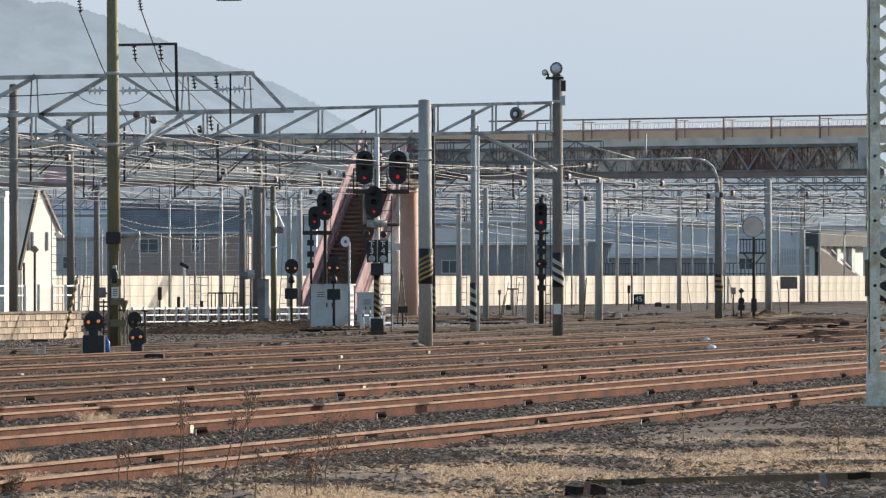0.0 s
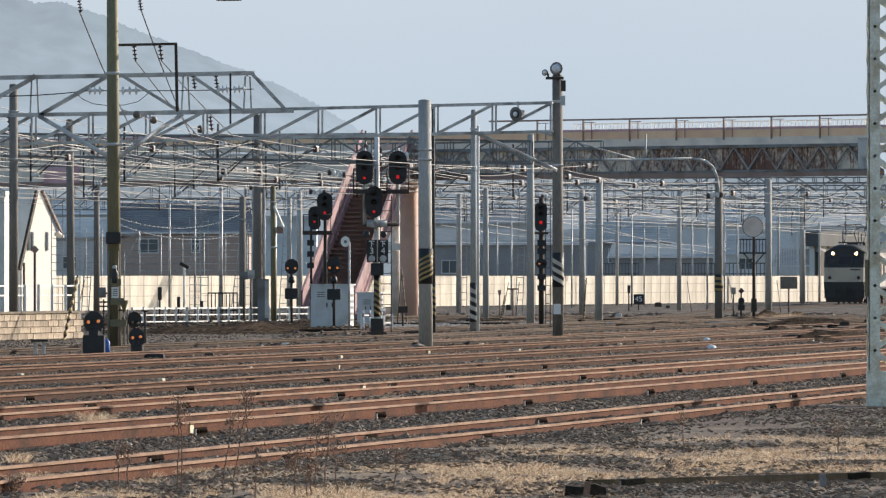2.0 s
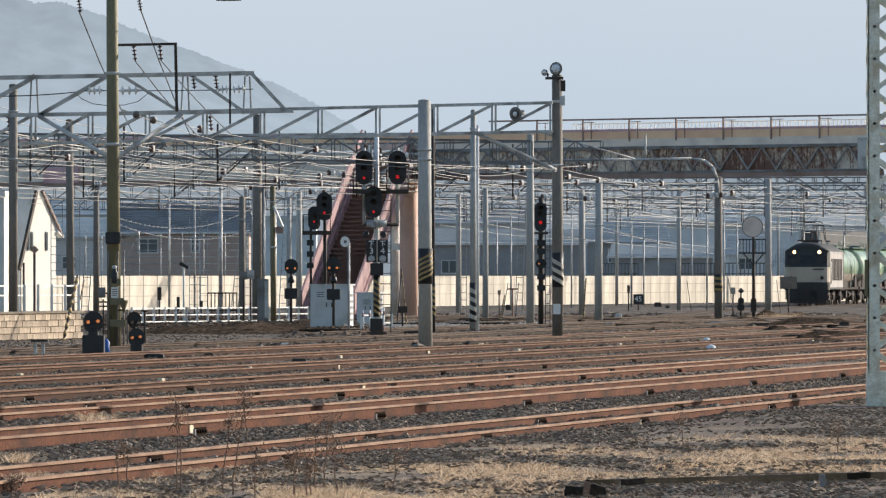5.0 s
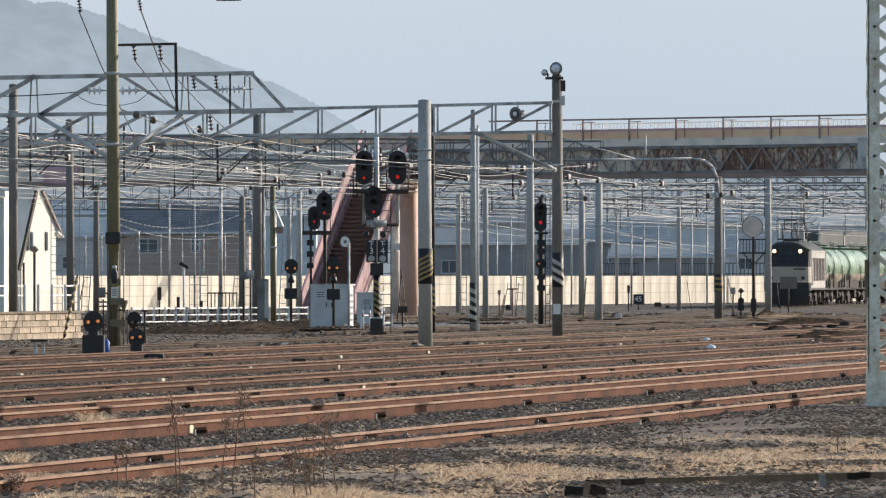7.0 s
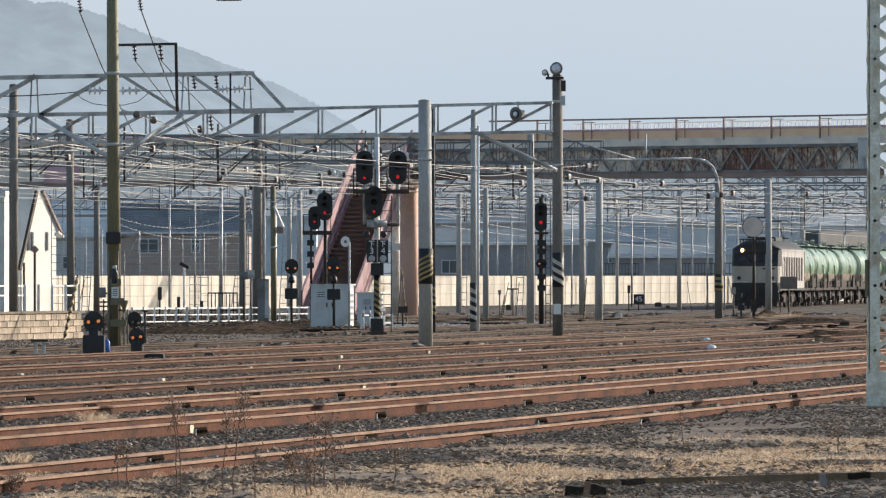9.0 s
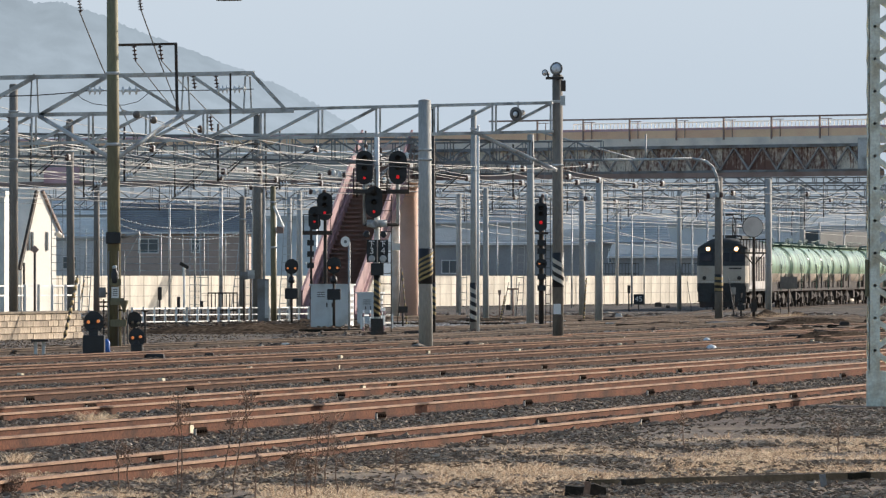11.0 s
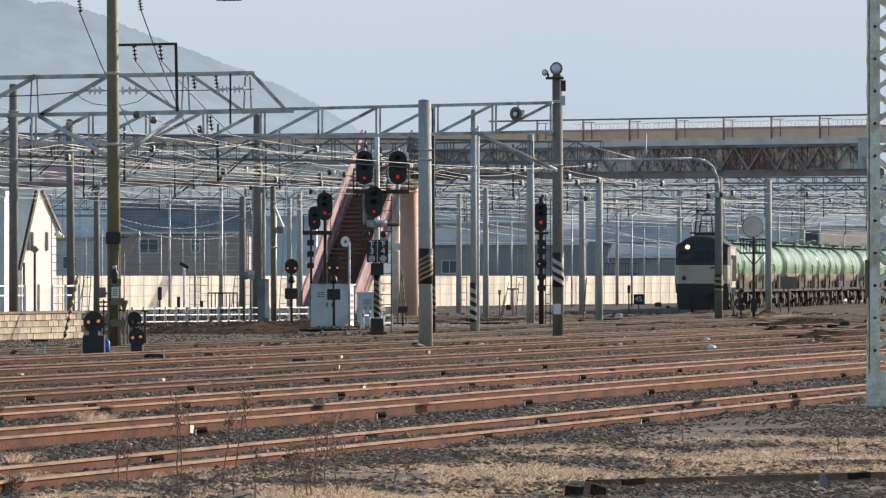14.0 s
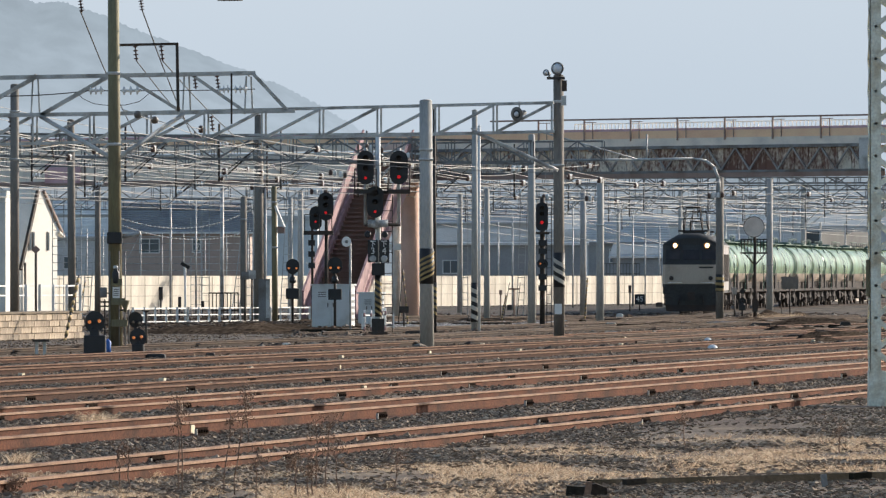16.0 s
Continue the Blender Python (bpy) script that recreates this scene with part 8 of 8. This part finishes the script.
def weed(label, px, py, top, seed, stems=3):
    """A dead tall weed: leaning stalks with side twigs and seed heads."""
    rng = random.Random(seed)
    d = 1.72 * 15200 / (py - 489)
    h = (py - top) / 15200 * d
    t = thing("dead_weed", label, "plant", ((px - 784) / 15200 * d, d, 0), group="dead weeds")
    for s in range(stems):
        bm = bmn()
        lean, hh = rng.uniform(-0.12, 0.12), h * rng.uniform(0.7, 1.0) if s else h
        x0, y0 = rng.uniform(-0.06, 0.06), rng.uniform(-0.05, 0.05)
        prev = Vector((x0, y0, -0.03))
        n = 6
        for i in range(n):
            f = (i + 1) / n
            q = Vector((x0 + lean * f * f * hh + rng.uniform(-0.012, 0.012), y0, hh * f))
            rod(bm, prev, q, 0.0075 * (1 - f * 0.5), n=5)
            if i > 2:
                for _ in range((0, 0, 0, 1, 4, 7)[i]):
                    b = q + Vector((rng.uniform(-0.07, 0.09), rng.uniform(-0.06, 0.06), rng.uniform(-0.10, 0.05)))
                    rod(bm, q.lerp(prev, rng.uniform(0.0, 0.8)), b, 0.003, n=4)
                    for _ in range(4):
                        c = b + Vector((rng.uniform(-0.03, 0.03), rng.uniform(-0.03, 0.03), rng.uniform(-0.02, 0.03)))
                        rod(bm, c, c + Vector((rng.uniform(-0.012, 0.012), 0, 0.018)), 0.005, 0.002, n=4)
            prev = q
        part("stalk", bm, M_STALK, t)
    WEEDS.append((t, h))


weed("tall dead brown weed with twiggy seed heads", 312, 872, 712, 1, 2)
weed("tall dead brown weed with twiggy seed heads", 402, 872, 700, 2, 2)
weed("thin dead brown weed on the ballast", 436, 800, 690, 3, 1)
weed("dead brown weed with spread twigs", 570, 870, 745, 4, 2)
weed("dead brown weed with spread twigs", 512, 878, 800, 5, 2)
weed("low dead weed in the dry grass", 18, 872, 846, 6, 3)
weed("thin dead weed in the dry grass", 1492, 800, 755, 7, 1)
weed("thin dead weed in the dry grass", 215, 870, 790, 8, 2)
weed("thin dead weed in the dry grass", 700, 868, 800, 10, 1)
weed("thin dead weed in the dry grass", 450, 880, 800, 11, 1)
weed("thin dead weed in the dry grass", 540, 880, 806, 12, 2)
weed("thin dead weed in the dry grass", 1206, 800, 735, 13, 1)
weed("thin dead weed in the dry grass", 590, 880, 790, 14, 1)


def old_beam():
    t = thing("fallen_beam", "dark mossy timber beam lying across low stubs", "timber")
    p, q = Vector((1.17, 69.35)), Vector((3.89, 72.42))
    p, q = Vector((p.x, p.y, 0.045)), Vector((q.x, q.y, 0.045))
    part("beam", bar(bmn(), p, q, 0.05, 0.06), M_TIMBER, t)
    bm = bmn()
    prism(bm, [(-0.17, -0.03), (0.16, -0.03), (0.15, 0.07), (0.06, 0.10), (-0.04, 0.075), (-0.16, 0.085)], 67.0, 67.4)
    for v in bm.verts:
        v.co.x += 1.12
    part("stump", bm, M_TIMBER, t, "broken dark timber end")
    part("peg", bar(bmn(), (1.11, 66.9, -0.03), (1.13, 66.9, 0.12), 0.05, 0.05), M_STALK, t)
    part("peg", bar(bmn(), (3.12, 70.2, -0.05), (3.10, 70.2, 0.10), 0.05, 0.05), M_STEEL, t)
    for f in (0.12, 0.83):
        c = p.lerp(q, f)
        part("stub", bar(bmn(), c + Vector((-0.04, -0.4, 0.01)), c + Vector((0.12, -0.3, 0.02)), 0.07, 0.05), M_TIMBER, t)


old_beam()


# how far the wind bends a stalk at its tip, as a share of its height
WIND = ((0.0, 0.085), (0.5, 0.06), (1.0, 0.045), (2.0, 0.05), (3.0, 0.02), (4.0, 0.06), (5.0, 0.03), (6.0, 0.0), (7.0, -0.015), (8.0, -0.025), (9.0, -0.01), (10.3, 0.03), (11.5, 0.06), (12.0, 0.03), (12.5, 0.055), (13.0, 0.01), (14.0, 0.03), (15.0, -0.005), (15.5, 0.0), (16.0, 0.03))


def sways(plant, height):
    """Keys a stalk that leans in the wind about its foot; short ones stir less."""
    give = min(1.0, height / 0.6)
    p = plant.location.copy()
    walk(plant, [(t, pose(p.x, p.y, p.z, 0, math.degrees(lean) * give, 0)) for t, lean in WIND])


def motions():
    for plant, height in WEEDS:
        sways(plant, height)
    rides(LOCO, 0.0, 3.0, 13.6)
    for i, w in enumerate(WAGONS):
        rides(w, 16.9 + 13.57 * i, 2.3, 11.27)


motions()
